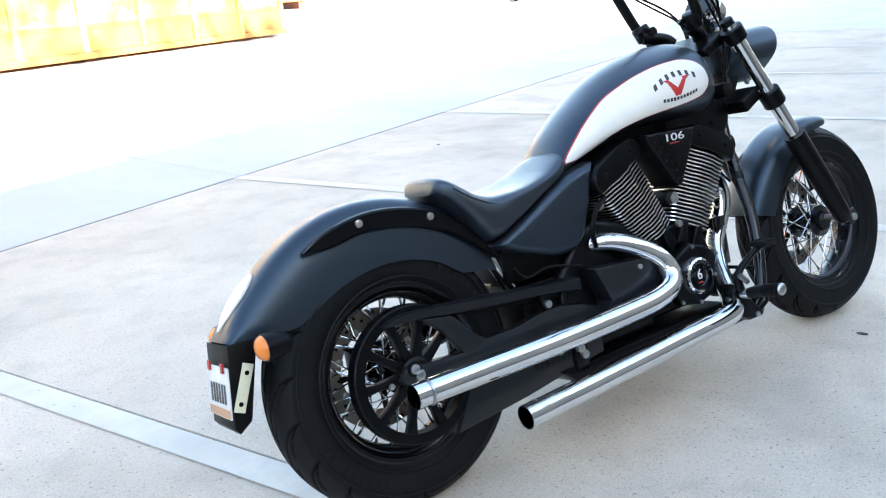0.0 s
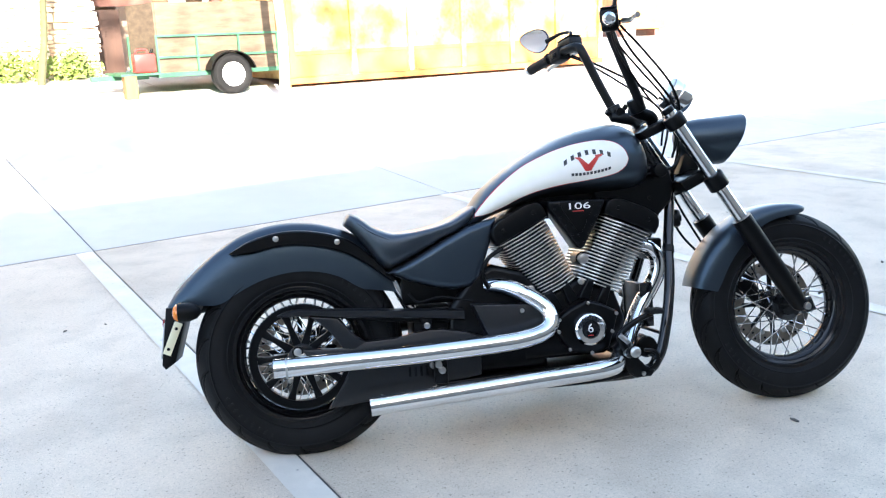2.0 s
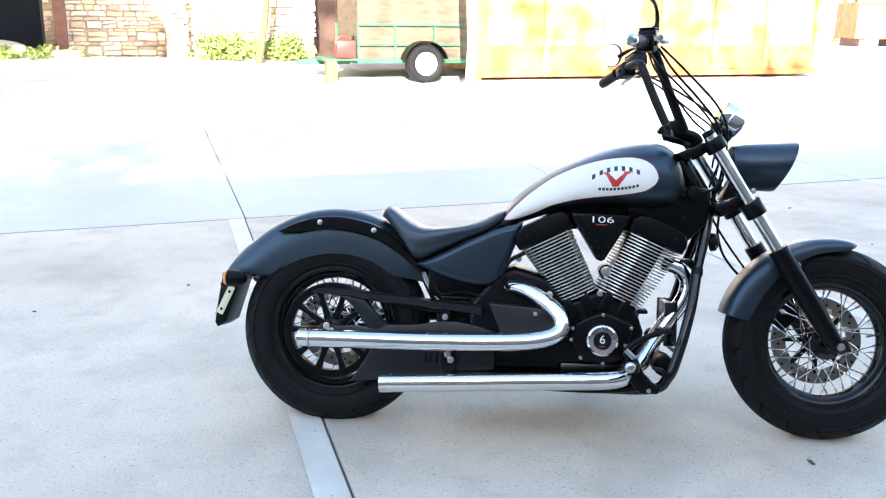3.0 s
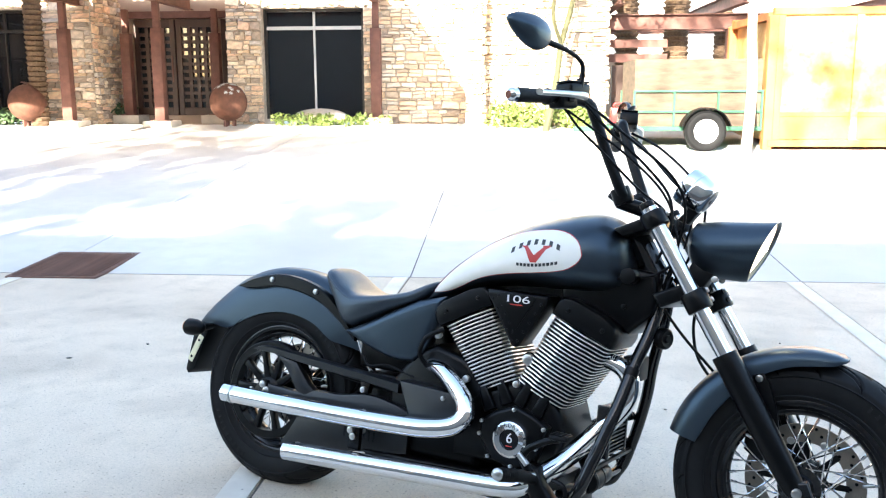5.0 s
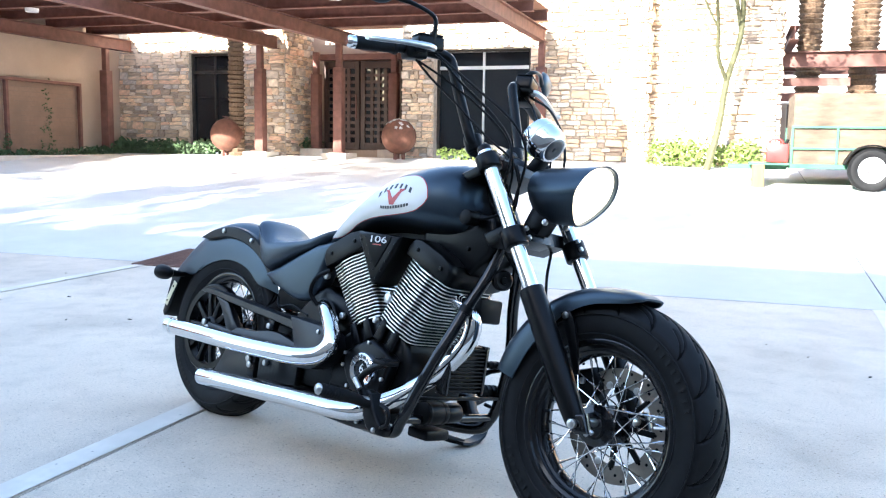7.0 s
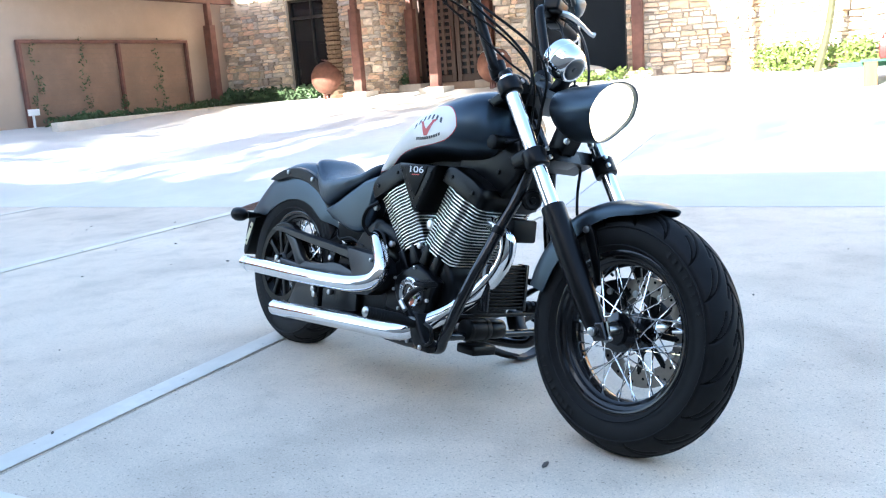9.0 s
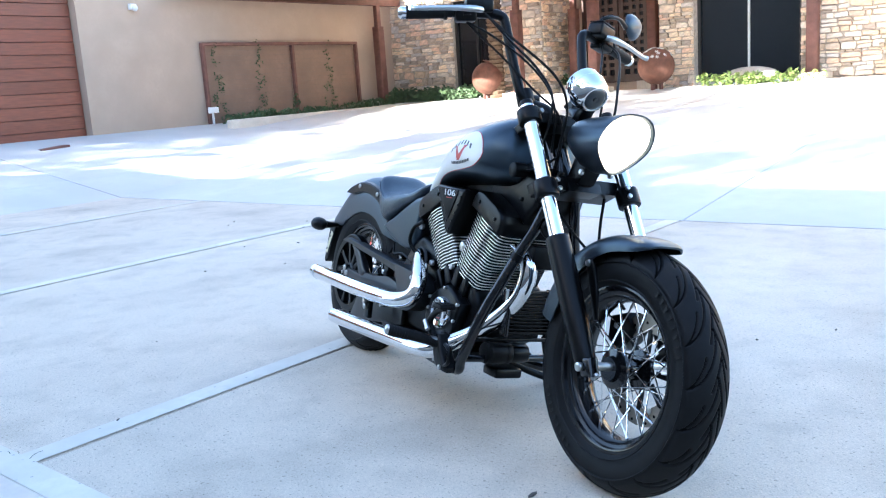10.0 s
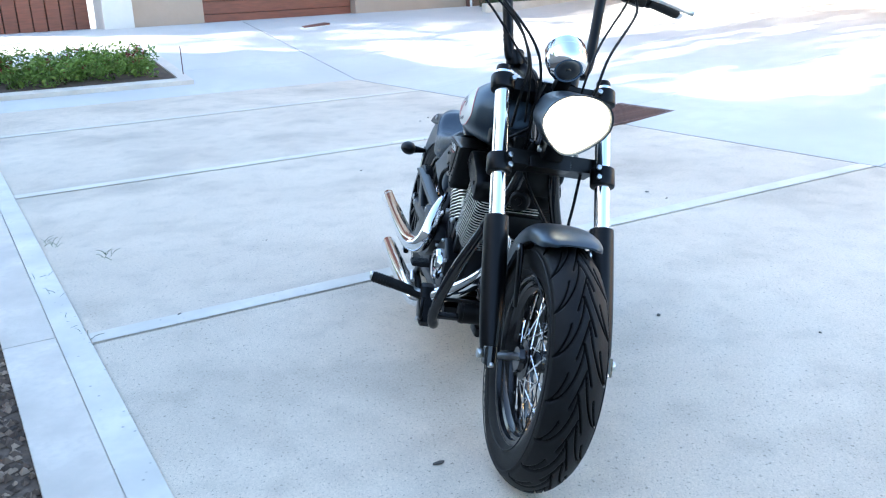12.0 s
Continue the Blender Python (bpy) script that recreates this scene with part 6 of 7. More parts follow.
for x, z in ((0.422, 0.232), (0.412, 0.250)):
    bolt(ex1, (x, -0.22, z), 0.011, h=0.012)

# frame
frame_ob = part("frame", tube(B(), [(1.262, -0.03, 0.80), (1.242, -0.060, 0.66), (1.213, -0.101, 0.55), (1.196, -0.138, 0.46), (1.179, -0.164, 0.39), (1.150, -0.190, 0.29), (1.115, -0.200, 0.20), (1.050, -0.180, 0.155), (0.75, -0.14, 0.150), (0.45, -0.12, 0.16)], 0.017, 14), GLOSS, bike, "gloss black tubular frame")
part("down_tube", tube(B(), [(1.262, 0.03, 0.80), (1.242, 0.060, 0.66), (1.213, 0.101, 0.55), (1.196, 0.138, 0.46), (1.179, 0.164, 0.39), (1.150, 0.190, 0.29), (1.115, 0.200, 0.20), (1.050, 0.180, 0.155), (0.75, 0.14, 0.150), (0.45, 0.12, 0.16)], 0.017, 14), GLOSS, frame_ob)
AX = Vector((-0.5387, 0, 0.8425))      # steering axis
part("steering_head", rod(B(), Vector((1.268, 0, 0.73)), Vector((1.268, 0, 0.73)) + AX * 0.20, 0.036, 20), GLOSS, frame_ob)
part("neck_cover", prism(B(), [(0.98, 0.775), (1.145, 0.80), (1.160, 0.815), (1.240, 0.805), (1.256, 0.735), (1.242, 0.690), (1.182, 0.630), (1.135, 0.655), (1.070, 0.690), (0.98, 0.700)], -0.085, 0.085, 0.014, 3), SATIN, frame_ob, "smooth black panel under the tank")
part("backbone", box(B(), (0.73, -0.055, 0.66), (1.12, 0.055, 0.775), bevel=0.01), PLASTIC, frame_ob)
bolt(frame_ob, (1.165, -0.085, 0.705), 0.007, mat=PLASTIC)
part("cross_tube", rod(B(), (1.117, -0.198, 0.205), (1.117, 0.198, 0.205), 0.012), GLOSS, frame_ob)
part("clip", rod(B(), (1.208, -0.112, 0.523), (1.212, -0.104, 0.543), 0.0195, 14), SATIN, frame_ob)
cooler = part("oil_cooler", box(B(), (1.120, -0.075, 0.285), (1.142, 0.085, 0.425), bevel=0.004), SATIN, bike, "black finned oil cooler")
for k in range(12):
    part("cooler_fin", box(B(), (1.138, -0.068, 0.293 + k * 0.0110), (1.156, 0.078, 0.2970 + k * 0.0110)), SATIN, cooler, smooth=False)
for y in (-0.075, 0.085):
    part("tank_end", box(B(), (1.117, y - 0.006, 0.282), (1.159, y + 0.006, 0.428), bevel=0.003), GLOSS, cooler)
part("bar", box(B(), (1.142, -0.190, 0.266), (1.154, 0.190, 0.276), bevel=0.002), SATIN, cooler)
flt = B()
rod(flt, (1.116, -0.122, 0.222), (1.116, -0.030, 0.222), 0.034, 28, bevel=0.006)
oilf = part("oil_filter", flt, PLASTIC, bike, "black oil filter")
part("collar", rod(B(), (1.116, -0.030, 0.222), (1.116, 0.030, 0.222), 0.030, 24, bevel=0.004), SATIN, oilf)
for y in (-0.108, -0.048):
    part("ridge", rod(B(), (1.116, y - 0.004, 0.222), (1.116, y + 0.004, 0.222), 0.0352, 28), PLASTIC, oilf)
for y, x, z, r in ((0.118, 1.135, 0.372, 0.011), (0.140, 1.105, 0.285, 0.019)):
    nub = part("ribbed_plug", rod(B(), (x, y, z), (x + 0.012, y + 0.060, z), r, 16, bevel=0.003), PLASTIC, bike, "ribbed black rubber plug")
    for k in range(3):
        part("rib", rod(B(), (x + 0.003 + k * 0.004, y + 0.014 + k * 0.018, z), (x + 0.0035 + k * 0.004, y + 0.022 + k * 0.018, z), r * 1.15, 16), PLASTIC, nub)
horn = B()
lathe(horn, [(0.0, -0.014), (0.012, -0.014), (0.014, -0.008), (0.028, -0.010), (0.036, -0.004), (0.038, 0.010), (0.0, 0.016)], Matrix.Translation((1.275, -0.045, 0.630)) @ Matrix.Rotation(radians(62), 4, "Z") @ Matrix.Diagonal((0.8, 1, 0.8, 1)), 30)
part("horn", horn, PLASTIC, bike, "round black horn")
part("coil_box", box(B(), (1.165, -0.05, 0.50), (1.215, 0.05, 0.57), bevel=0.008), PLASTIC, bike, "black electrics box behind the fork")
part("regulator", box(B(), (1.005, -0.05, 0.130), (1.088, 0.05, 0.162), bevel=0.008), SATIN, bike, "black finned regulator")
stand = part("side_stand", tube(B(), [(0.84, 0.12, 0.150), (0.862, 0.20, 0.112), (0.888, 0.275, 0.085), (0.915, 0.330, 0.074)], [0.017, 0.015, 0.013, 0.011], 14), SATIN, bike, "black side stand resting on the concrete")
fb = B()
skin(fb, [[Vector((0.925 + dx * w, y, z + dz)) for dx, dz in ((-0.026, 0.0), (-0.020, 0.007), (0.020, 0.007), (0.026, 0.0), (0.020, -0.004), (-0.020, -0.004))]
          for y, z, w in ((0.300, 0.074, 0.7), (0.330, 0.072, 1.0), (0.375, 0.080, 1.0), (0.405, 0.096, 0.85), (0.425, 0.113, 0.5))])
part("foot", fb, SATIN, stand)

# forward controls
for sg in (-1, 1):
    br = part("peg_bracket", prism(B(), [(0.986, 0.262), (0.968, 0.242), (0.984, 0.205), (1.004, 0.168), (1.028, 0.149), (1.080, 0.149), (1.094, 0.168), (1.062, 0.186), (1.036, 0.215), (1.016, 0.258)], sg * 0.185, sg * 0.235, 0.012, 3), SATIN, bike, "black forward control bracket")
    part("peg", tube(B(), [(1.01, sg * 0.225, 0.225), (0.995, sg * 0.30, 0.245), (0.972, sg * 0.386, 0.259)], [0.014, 0.017, 0.0165], 16), RUBBER, br, "black rubber foot peg")
    for q in range(7):
        f = 0.30 + q * 0.10
        c = Vector((0.995, sg * 0.30, 0.245)).lerp(Vector((0.972, sg * 0.386, 0.259)), f)
        d = Vector((-0.023, sg * 0.086, 0.014)).normalized()
        part("peg_rib", rod(B(), c - d * 0.0025, c + d * 0.0025, 0.0185, 14), RUBBER, br)
    part("peg_cap", ball(B(), (0.971, sg * 0.388, 0.2595), 0.0165, (1, 0.5, 1), u=16, v=10), STEEL, br)
    part("rail", tube(B(), [(0.70, sg * 0.14, 0.14), (0.90, sg * 0.17, 0.145), (1.04, sg * 0.2, 0.165)], 0.012, 10), SATIN, br)
    part("pedal_arm", tube(B(), [(1.003, sg * 0.235, 0.234), (0.978, sg * 0.246, 0.280), (0.990, sg * 0.25, 0.304), (1.015, sg * 0.253, 0.322), (1.045, sg * 0.255, 0.338), (1.078, sg * 0.256, 0.350)], [0.013, 0.012, 0.010, 0.010, 0.009, 0.010], 10), SATIN, br)
    part("pedal_pad", box(B(), (1.060, sg * 0.262 - 0.028, 0.350), (1.110, sg * 0.262 + 0.028, 0.364), bevel=0.005), RUBBER, br, "ribbed black pedal pad")
    for k in range(4):
        part("pad_rib", box(B(), (1.064 + k * 0.012, sg * 0.262 - 0.026, 0.364), (1.070 + k * 0.012, sg * 0.262 + 0.026, 0.3665)), RUBBER, br, smooth=False)
    part("loop", tube(B(), [(1.06, sg * 0.23, 0.235), (1.095, sg * 0.235, 0.225), (1.10, sg * 0.235, 0.19), (1.07, sg * 0.23, 0.17)], 0.006, 8), SATIN, br)
    part("pivot", rod(B(), (1.003, sg * 0.20, 0.234), (1.003, sg * 0.262, 0.234), 0.0155, 16, bevel=0.003), STEEL, br)
    part("linkage", rod(B(), (0.972, sg * 0.262, 0.292), (0.998, sg * 0.262, 0.268), 0.008), STEEL, br)
    for x, z in ((0.893, 0.158), (0.931, 0.158), (1.051, 0.162)):
        bolt(br, (x, sg * 0.235 if x > 0.955 else sg * 0.19, z), 0.007, (0, sg, 0))


# fork
FD = Vector((0.5387, 0, -0.8425))
fork = part("lower_clamp", prism(B(), [(1.250, 0.748), (1.275, 0.715), (1.345, 0.748), (1.330, 0.785)], -0.135, 0.135, 0.008, 3), SATIN, bike, "black lower triple clamp")
part("clamp_web", prism(B(), [(1.31, 0.728), (1.36, 0.748), (1.345, 0.775), (1.30, 0.755)], -0.06, 0.06, 0.006), SATIN, fork)
upper = part("upper_clamp", prism(B(), [(1.125, 0.914), (1.155, 0.894), (1.251, 0.934), (1.238, 0.964)], -0.125, 0.125, 0.008, 3), SATIN, bike, "black upper triple clamp")
for sg in (-1, 1):
    y = sg * 0.146
    top = Vector((1.224, y, 0.972))
    T = lambda d: top + FD * d
    leg = part("fork_leg", tube(B(), [T(0.0), T(0.45)], 0.0212, 24, smooth=False), CHROME, bike, "chrome fork tube with black lower leg")
    low = tube(B(), [T(0.426), T(0.431), T(0.56), T(0.66), T(0.74), T(0.775), T(0.79)], [0.031, 0.033, 0.033, 0.032, 0.029, 0.026, 0.018], 24, 5)
    part("lower_leg", low, SATIN, leg, "satin black lower leg")
    part("fork_cap", rod(B(), T(-0.018), T(0.004), 0.020, 20, bevel=0.004), SATIN, leg)
    part("clamp_ring", rod(B(), T(0.012), T(0.056), 0.034, 28, bevel=0.005), SATIN, upper)
    part("clamp_ring", rod(B(), T(0.245), T(0.298), 0.034, 28, bevel=0.005), SATIN, fork)
    for d in (0.258, 0.285):
        bolt(fork, T(d) + Vector((0.024, -sg * 0.022, 0.020)), 0.007, (0.84, -sg * 0.1, 0.53))
    bolt(upper, T(0.034) + Vector((0.024, -sg * 0.022, 0.020)), 0.007, (0.84, -sg * 0.1, 0.53))
    part("axle_lug", prism(B(), [(1.620, 0.335), (1.650, 0.290), (1.690, 0.300), (1.672, 0.345)], sg * 0.135, sg * 0.168, 0.008, 3), GLOSS, leg)
    bolt(leg, (1.650, sg * 0.172, 0.316), 0.012, (0, sg, 0), 0.010)
    for d in (0.0, 0.022):
        bolt(leg, (1.676 + d * 0.6, sg * 0.15, 0.298 + d * 0.3), 0.006, (0.7, 0, -0.5))
    part("fender_stay", prism(B(), [(1.512, 0.572), (1.540, 0.582), (1.556, 0.560), (1.580, 0.495), (1.594, 0.425), (1.578, 0.420), (1.556, 0.480)], sg * 0.084, sg * 0.094, 0.004), SATIN, leg)
    bolt(leg, (1.532, sg * 0.094, 0.566), 0.0095, (0, sg, 0))
part("front_axle", rod(B(), (1.652, -0.15, 0.317), (1.652, 0.15, 0.317), 0.011, 14), STEEL, fork)
cal = B()
prism(cal, [(1.49, 0.42), (1.55, 0.44), (1.59, 0.40), (1.57, 0.36), (1.53, 0.33), (1.49, 0.36)], 0.035, 0.10, 0.01, 3)
part("brake_caliper", cal, SATIN, bike, "black front brake caliper")
bolt(bike, (1.53, 0.033, 0.40), 0.009)

# headlamp
HL = [(1.308, 0.893, 0.030, 0.035), (1.325, 0.893, 0.062, 0.060), (1.365, 0.886, 0.076, 0.074), (1.41, 0.884, 0.082, 0.079), (1.455, 0.885, 0.086, 0.081), (1.488, 0.886, 0.088, 0.083)]


def lamp_outline(c, hw, hh, k=40):
    """A rounded triangle, wide above and pointed below."""
    out = []
    for i in range(k):
        a = 2 * math.pi * i / k
        y, z = math.cos(a), math.sin(a)
        squeeze = 1.0 - 0.42 * max(0.0, -z) ** 1.3 + 0.06 * max(0, z)
        out.append((y * hw * 1.05 * squeeze * (abs(y) ** -0.12 if abs(y) > 0.05 else 1), z * hh))
    return out


rings = []
for x, z, hw, hh in HL:
    f = (x - 1.308) / (1.488 - 1.308)
    rings.append([Vector((x + f * 0.42 * dz + 0.0, y, z + dz)) for y, dz in lamp_outline(0, hw, hh)])
rings.append([Vector((p.x + 0.014, p.y * 0.99, 0.887 + (p.z - 0.886) * 0.99)) for p in rings[-1]])
rings.append([Vector((p.x - 0.003, p.y * 0.955, 0.887 + (p.z - 0.887) * 0.955)) for p in rings[-1]])
rings.append([Vector((p.x - 0.012, p.y * 0.98, 0.887 + (p.z - 0.887) * 0.98)) for p in rings[-1]])
headlamp = part("headlamp", skin(B(), rings), MATTE, bike, "matte black teardrop headlamp, lit")
last = rings[-1]
cen = sum(last, Vector()) / len(last)
lens = [[p + Vector((0.002, 0, 0)) for p in last]] + [[cen.lerp(p, f) + Vector((0.002 + 0.012 * (1 - f * f), 0, 0)) for p in last] for f in (0.8, 0.55, 0.3, 0.1)]
part("lens", skin(B(), lens), HEADLENS, headlamp, "glowing warm white headlamp lens")
part("bulb", ball(B(), cen + Vector((0.010, 0, 0.012)), 0.013), BULB, headlamp, "glowing bulb")
part("mount", prism(B(), [(1.295, 0.778), (1.355, 0.768), (1.385, 0.818), (1.325, 0.848)], -0.03, 0.03, 0.006), SATIN, headlamp)
for y in (-0.05, 0.05):
    bolt(headlamp, (1.392, y * 1.0, 0.803), 0.009, (0, -1 if y < 0 else 1, 0))

# instrument
sm = Matrix.Translation((1.307, -0.004, 1.040)) @ Matrix.Rotation(radians(34), 4, "Y") @ Matrix.Rotation(radians(-90), 4, "Z")
speedo = part("speedometer", lathe(B(), [(0.033, 0.052), (0.038, 0.053), (0.046, 0.047), (0.052, 0.034), (0.055, 0.012), (0.0565, 0.006), (0.0565, 0.001), (0.055, -0.001), (0.056, -0.022), (0.053, -0.030), (0.050, -0.026)], sm, 44), CHROME, bike, "chrome cup-shaped speedometer")
part("dial", lathe(B(), [(0.0, -0.024), (0.051, -0.025)], sm, 36), PLASTIC, speedo)
part("visor", lathe(B(), [(0.050, -0.026), (0.050, -0.031), (0.0, -0.033)], sm, 36), GLOSS, speedo, "dark instrument glass")
part("rear_plug", lathe(B(), [(0.0, 0.057), (0.006, 0.057), (0.007, 0.053), (0.012, 0.054), (0.026, 0.055), (0.031, 0.053), (0.034, 0.048), (0.0, 0.046)], sm, 36), DARKALLOY, speedo, "dark round plate on the instrument's back")
part("bracket", prism(B(), [(1.27, 0.955), (1.30, 0.945), (1.335, 0.99), (1.31, 1.005)], -0.02, 0.02, 0.004), SATIN, speedo)

# handlebars
bar_ob = None
for sg in (-1, 1):
    riser = part("riser", tube(B(), [(1.205, sg * 0.055, 0.955), (1.190, sg * 0.062, 0.972), (1.150, sg * 0.075, 0.984), (1.122, sg * 0.090, 0.992)], [0.022, 0.021, 0.020, 0.019], 16, 6), SATIN, bike, "black bar riser")
    part("bar_clamp", rod(B(), (1.143, sg * 0.095, 0.985), (1.125, sg * 0.101, 1.028), 0.027, 22, bevel=0.005), SATIN, riser)
    part("clamp_bolt", rod(B(), (1.108, sg * 0.085, 1.000), (1.096, sg * 0.082, 1.008), 0.009, 10), SATIN, riser)
    hb = part("handlebar", tube(B(), [(1.142, sg * 0.06, 1.004), (1.142, sg * 0.10, 1.004), (1.134, sg * 0.118, 1.022), (1.090, sg * 0.132, 1.120), (1.048, sg * 0.144, 1.222), (1.036, sg * 0.158, 1.246), (1.016, sg * 0.195, 1.250), (0.985, sg * 0.29, 1.239), (0.930, sg * 0.445, 1.214)], 0.0155, 16, 8), SATIN, bike, "black tall handlebar")
    d = (Vector((0.930, sg * 0.445, 1.214)) - Vector((0.985, sg * 0.29, 1.239))).normalized()
    g0 = Vector((0.977, sg * 0.312, 1.2355))
    part("grip", tube(B(), [g0, g0 + d * 0.008, g0 + d * 0.02, g0 + d * 0.11, g0 + d * 0.125], [0.022, 0.022, 0.018, 0.019, 0.018], 18, 3), RUBBER, hb, "black rubber grip")
    part("grip_end", tube(B(), [g0 + d * 0.125, g0 + d * 0.14, g0 + d * 0.148], [0.0185, 0.018, 0.010], 18, 3), CHROME, hb, "chrome grip end")
    sw = Vector((1.0, sg * 0.262, 1.242))
    q = d.to_track_quat("Y", "Z").to_matrix().to_4x4()
    swm = Matrix.Translation(sw) @ q
    part("switch_housing", box(B(), (-0.026, -0.032, -0.028), (0.026, 0.032, 0.022), swm, 0.008, 3), PLASTIC, hb)
    part("switch_button", box(B(), (-0.032, -0.012, -0.012), (-0.024, 0.012, 0.004), swm, 0.003), SATIN, hb)
    rm = Matrix.Translation(Vector((1.022, sg * 0.225, 1.252))) @ q
    res = part("master_cylinder", box(B(), (-0.018, -0.042, -0.006), (0.038, 0.042, 0.036), rm, 0.008, 3), SATIN, hb, "black brake fluid reservoir" if sg < 0 else "black clutch lever perch")
    part("reservoir_lid", box(B(), (-0.016, -0.040, 0.036), (0.036, 0.040, 0.042), rm, 0.003), SATIN, hb)
    part("lever", tube(B(), [Vector((1.052, sg * 0.235, 1.250)), Vector((1.060, sg * 0.27, 1.246)), Vector((1.042, sg * 0.345, 1.236)), Vector((1.012, sg * 0.43, 1.222)), Vector((1.012, sg * 0.452, 1.220))], [0.009, 0.010, 0.0075, 0.007, 0.009], 12, 6), STEEL, hb, "bare metal hand lever")
    # mirror
    mc = Vector((0.944, -0.408, 1.384)) if sg < 0 else Vector((0.948, 0.415, 1.322))
    mm = Matrix.Translation(mc) @ Matrix.Rotation(radians(-27 if sg < 0 else 32), 4, "Z") @ Matrix.Rotation(radians(-8), 4, "Y") @ Matrix.Rotation(radians(sg * 10), 4, "X")
    sh = []
    for i in range(9):
        f = i / 8
        sc = (1.0, 1.01, 0.98, 0.93, 0.85, 0.72, 0.55, 0.34, 0.08)[i]
        sh.append([mm @ Vector((0.004 + 0.032 * f, 0.072 * sc * math.cos(a) * (1 + 0.12 * math.sin(a)), (0.043 - sg * 0.012 * math.cos(a)) * sc * math.sin(a))) for a in [2 * math.pi * k / 36 for k in range(36)]])
    mir = part("mirror", skin(B(), sh), MATTE, bike, "oval black rear-view mirror on a curved stem")
    part("mirror_glass", skin(B(), [[mm @ Vector((0.0035 - e, 0.068 * math.cos(a) * (1 + 0.12 * math.sin(a)), (0.039 - sg * 0.012 * math.cos(a)) * math.sin(a))) for a in [2 * math.pi * k / 36 for k in range(36)]] for e in (0.0, 0.001)]), MIRROR, mir, "mirror glass")
    base = Vector((1.030, sg * 0.225, 1.285))
    if sg < 0:
        stem = [base, base + Vector((0.004, 0, 0.03)), Vector((1.030, -0.235, 1.345)), Vector((1.012, -0.290, 1.360)), Vector((0.980, -0.352, 1.368))]
    else:
        stem = [base, base + Vector((0.004, 0, 0.02)), Vector((1.040, 0.25, 1.318)), Vector((1.020, 0.305, 1.324)), Vector((0.985, 0.365, 1.310))]
    part("stem", tube(B(), stem, [0.009, 0.007, 0.006, 0.006, 0.009], 12, 6), SATIN, mir)
    part("stem_foot", rod(B(), base + Vector((0, 0, -0.008)), base + Vector((0, 0, 0.014)), 0.011, 12), SATIN, mir)

# cables
def cable(pts, r=0.0035, mat=None, label="black cable"):
    return part("cable", tube(B(), pts, r, 8, 7), mat or PLASTIC, bike, label)


cable([(1.005, -0.255, 1.215), (1.035, -0.21, 1.17), (1.085, -0.165, 1.12), (1.175, -0.10, 1.03), (1.250, -0.06, 0.97), (1.285, -0.05, 0.90)])
cable([(1.010, -0.250, 1.212), (1.055, -0.19, 1.18), (1.150, -0.12, 1.11), (1.235, -0.085, 1.03), (1.275, -0.08, 0.95), (1.265, -0.07, 0.85)])
cable([(1.045, -0.205, 1.235), (1.105, -0.16, 1.17), (1.195, -0.11, 1.09), (1.262, -0.09, 1.01), (1.275, -0.10, 0.92), (1.245, -0.10, 0.83)], 0.0041)
cable([(1.048, -0.22, 1.24), (1.14, -0.17, 1.17), (1.26, -0.09, 1.07), (1.30, -0.06, 0.98), (1.285, -0.06, 0.86), (1.26, -0.05, 0.74), (1.30, -0.02, 0.66), (1.42, 0.07, 0.52)], 0.0041)
cable([(1.02, 0.24, 1.235), (1.09, 0.20, 1.19), (1.20, 0.12, 1.09), (1.29, 0.07, 1.0), (1.28, 0.06, 0.88)])
cable([(1.04, 0.25, 1.235), (1.15, 0.22, 1.18), (1.29, 0.12, 1.06), (1.32, 0.09, 0.95), (1.27, 0.07, 0.80)], 0.0041)
cable([(1.252, -0.05, 0.76), (1.29, -0.06, 0.84), (1.28, -0.05, 0.92), (1.25, -0.03, 0.96)])
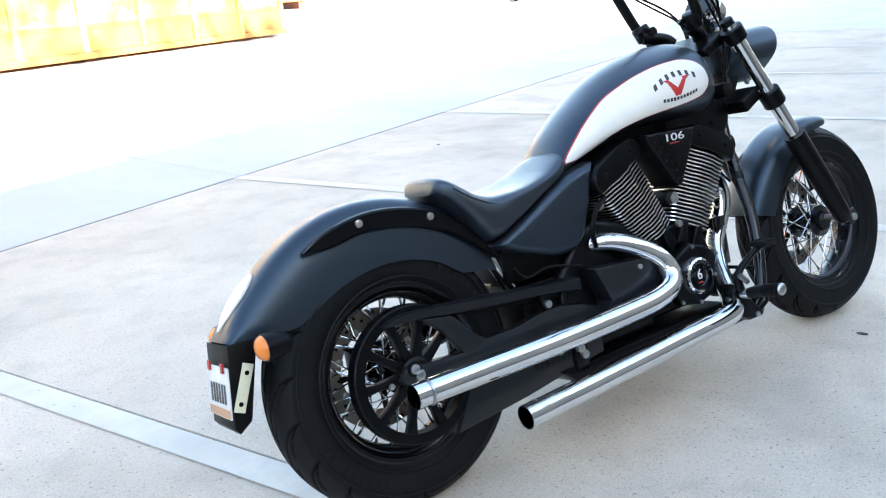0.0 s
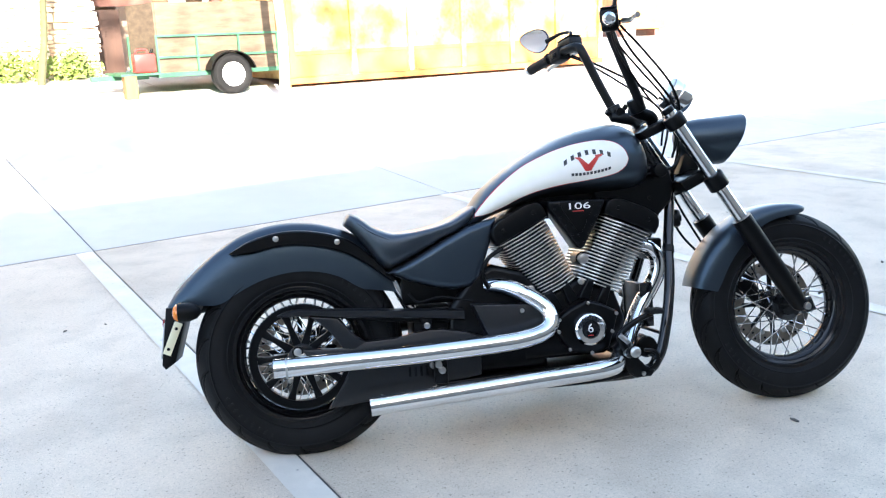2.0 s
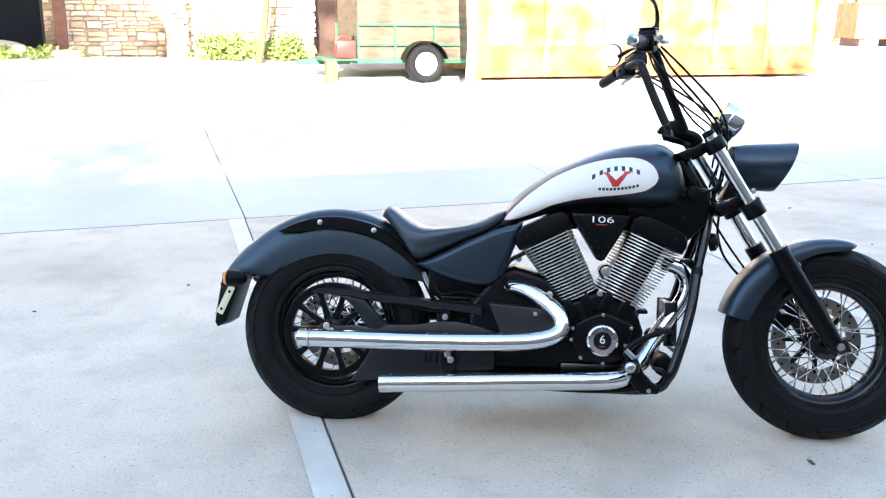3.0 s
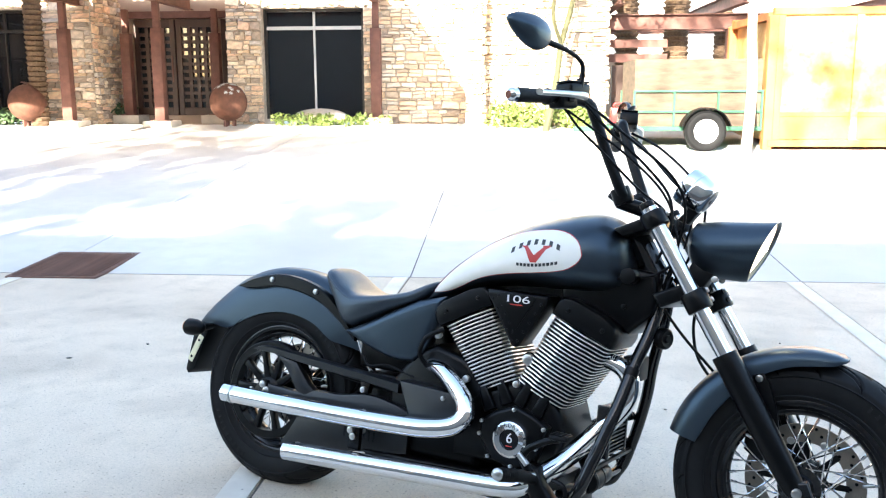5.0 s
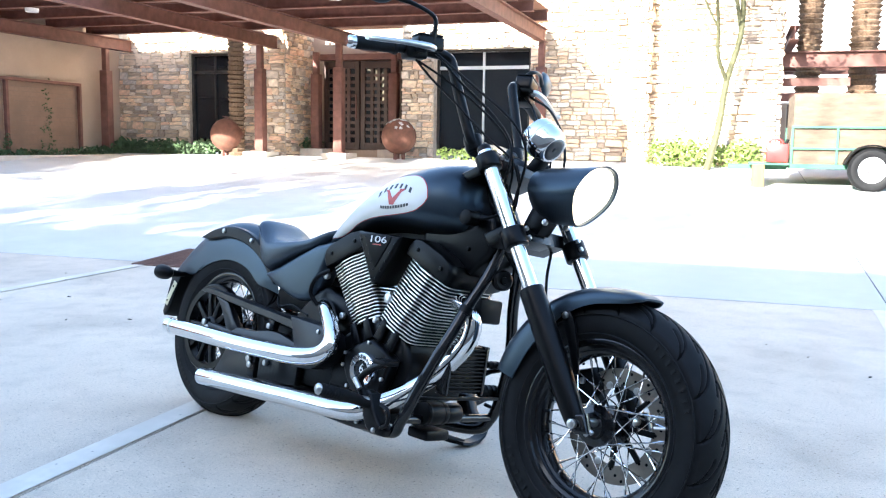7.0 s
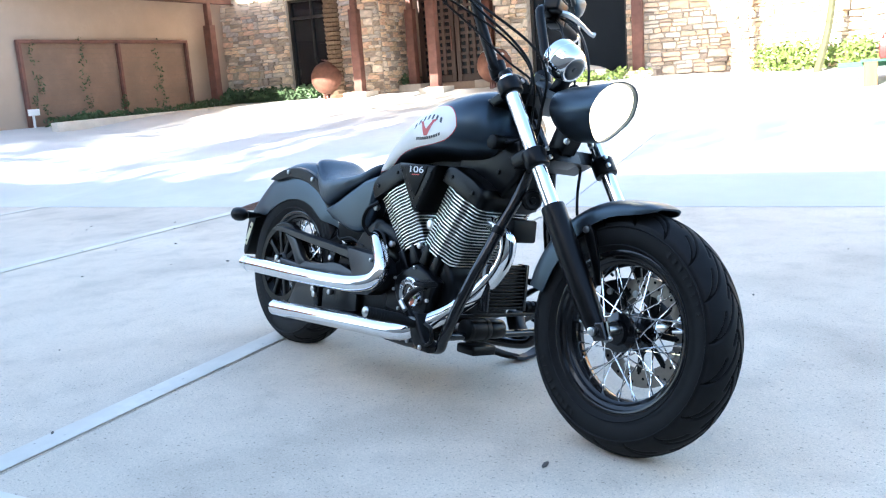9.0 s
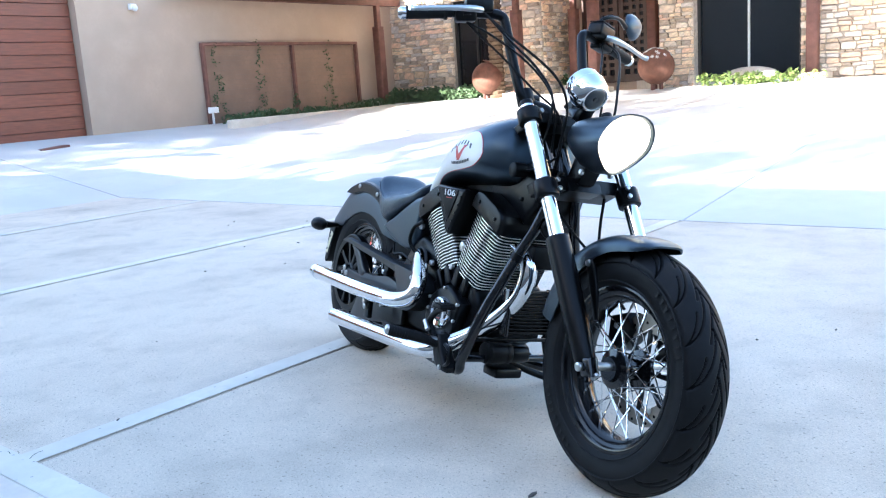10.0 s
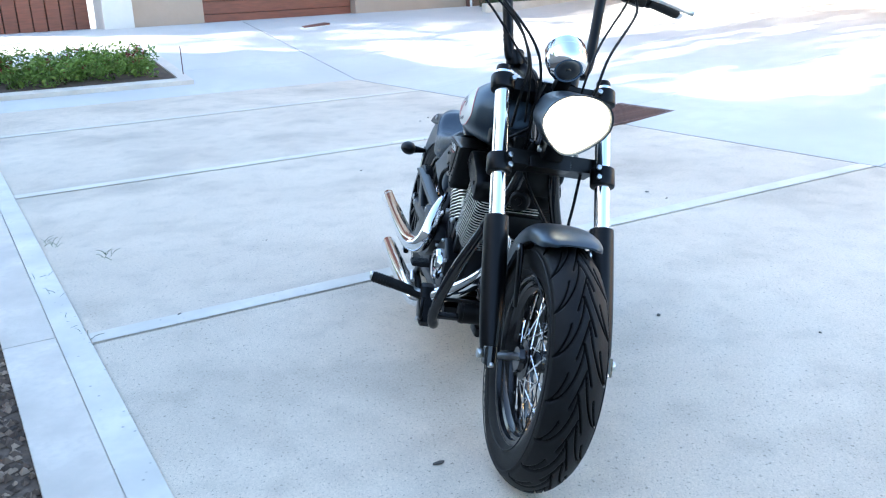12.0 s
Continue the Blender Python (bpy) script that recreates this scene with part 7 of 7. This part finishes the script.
cable([(1.10, -0.10, 0.77), (1.17, -0.11, 0.785), (1.245, -0.10, 0.80), (1.29, -0.06, 0.84)], 0.0041)
cable([(1.32, 0.10, 0.735), (1.318, 0.10, 0.65), (1.345, 0.09, 0.57), (1.42, 0.09, 0.49), (1.50, 0.075, 0.44)], 0.0045)
part("ignition_switch", rod(B(), (1.185, -0.10, 0.79), (1.185, -0.145, 0.79), 0.022, 18, bevel=0.004), PLASTIC, bike, "black key switch by the steering head")
cable([(0.60, -0.13, 0.46), (0.58, -0.15, 0.50), (0.60, -0.15, 0.55), (0.65, -0.14, 0.58)], 0.007)
cable([(0.35, -0.10, 0.46), (0.38, -0.11, 0.43), (0.45, -0.11, 0.44), (0.55, -0.12, 0.42)], 0.0041)

# ---- loose bits on the concrete ----
rl = random.Random(41)
for k in range(34):
    p = bay(rl.uniform(-4.0, 4.2), rl.uniform(-4.6, -0.4), 0.003)
    s = rl.uniform(0.004, 0.010)
    bm = B()
    bmesh.ops.create_icosphere(bm, subdivisions=1, radius=s, matrix=Matrix.Translation(p) @ Matrix.Rotation(rl.uniform(0, 3), 4, "Z") @ Matrix.Diagonal((rl.uniform(1, 2.6), 0.8, 0.5, 1)))
    tagged(link("debris", bm, JOINT), "small dark crumb lying on the concrete", "debris", "debris on the paving")

# thin weeds in the joints by the kerb
weed = B()
rw = random.Random(12)
for a, n in ((-0.10, -4.66), (-0.22, -4.72), (-0.9, -4.72), (-1.5, -4.6), (-1.1, -4.35), (-0.6, -4.7)):
    for k in range(9):
        p = bay(a + rw.uniform(-0.08, 0.08), n + rw.uniform(-0.03, 0.03), 0.003)
        d = Vector((rw.uniform(-1, 1), rw.uniform(-1, 1), 0.25)).normalized() * rw.uniform(0.03, 0.07)
        tube(weed, [p, p + d * 0.5 + Vector((0, 0, 0.008)), p + d], [0.0012, 0.0007], 4, 2)
tagged(link("weed", weed, LEAF), "thin straggling weeds in the kerb joint", "weed", kind="stuff")

# ---- the stones of the facade ----
for job in STONE_JOBS:
    lay_stones(*job)
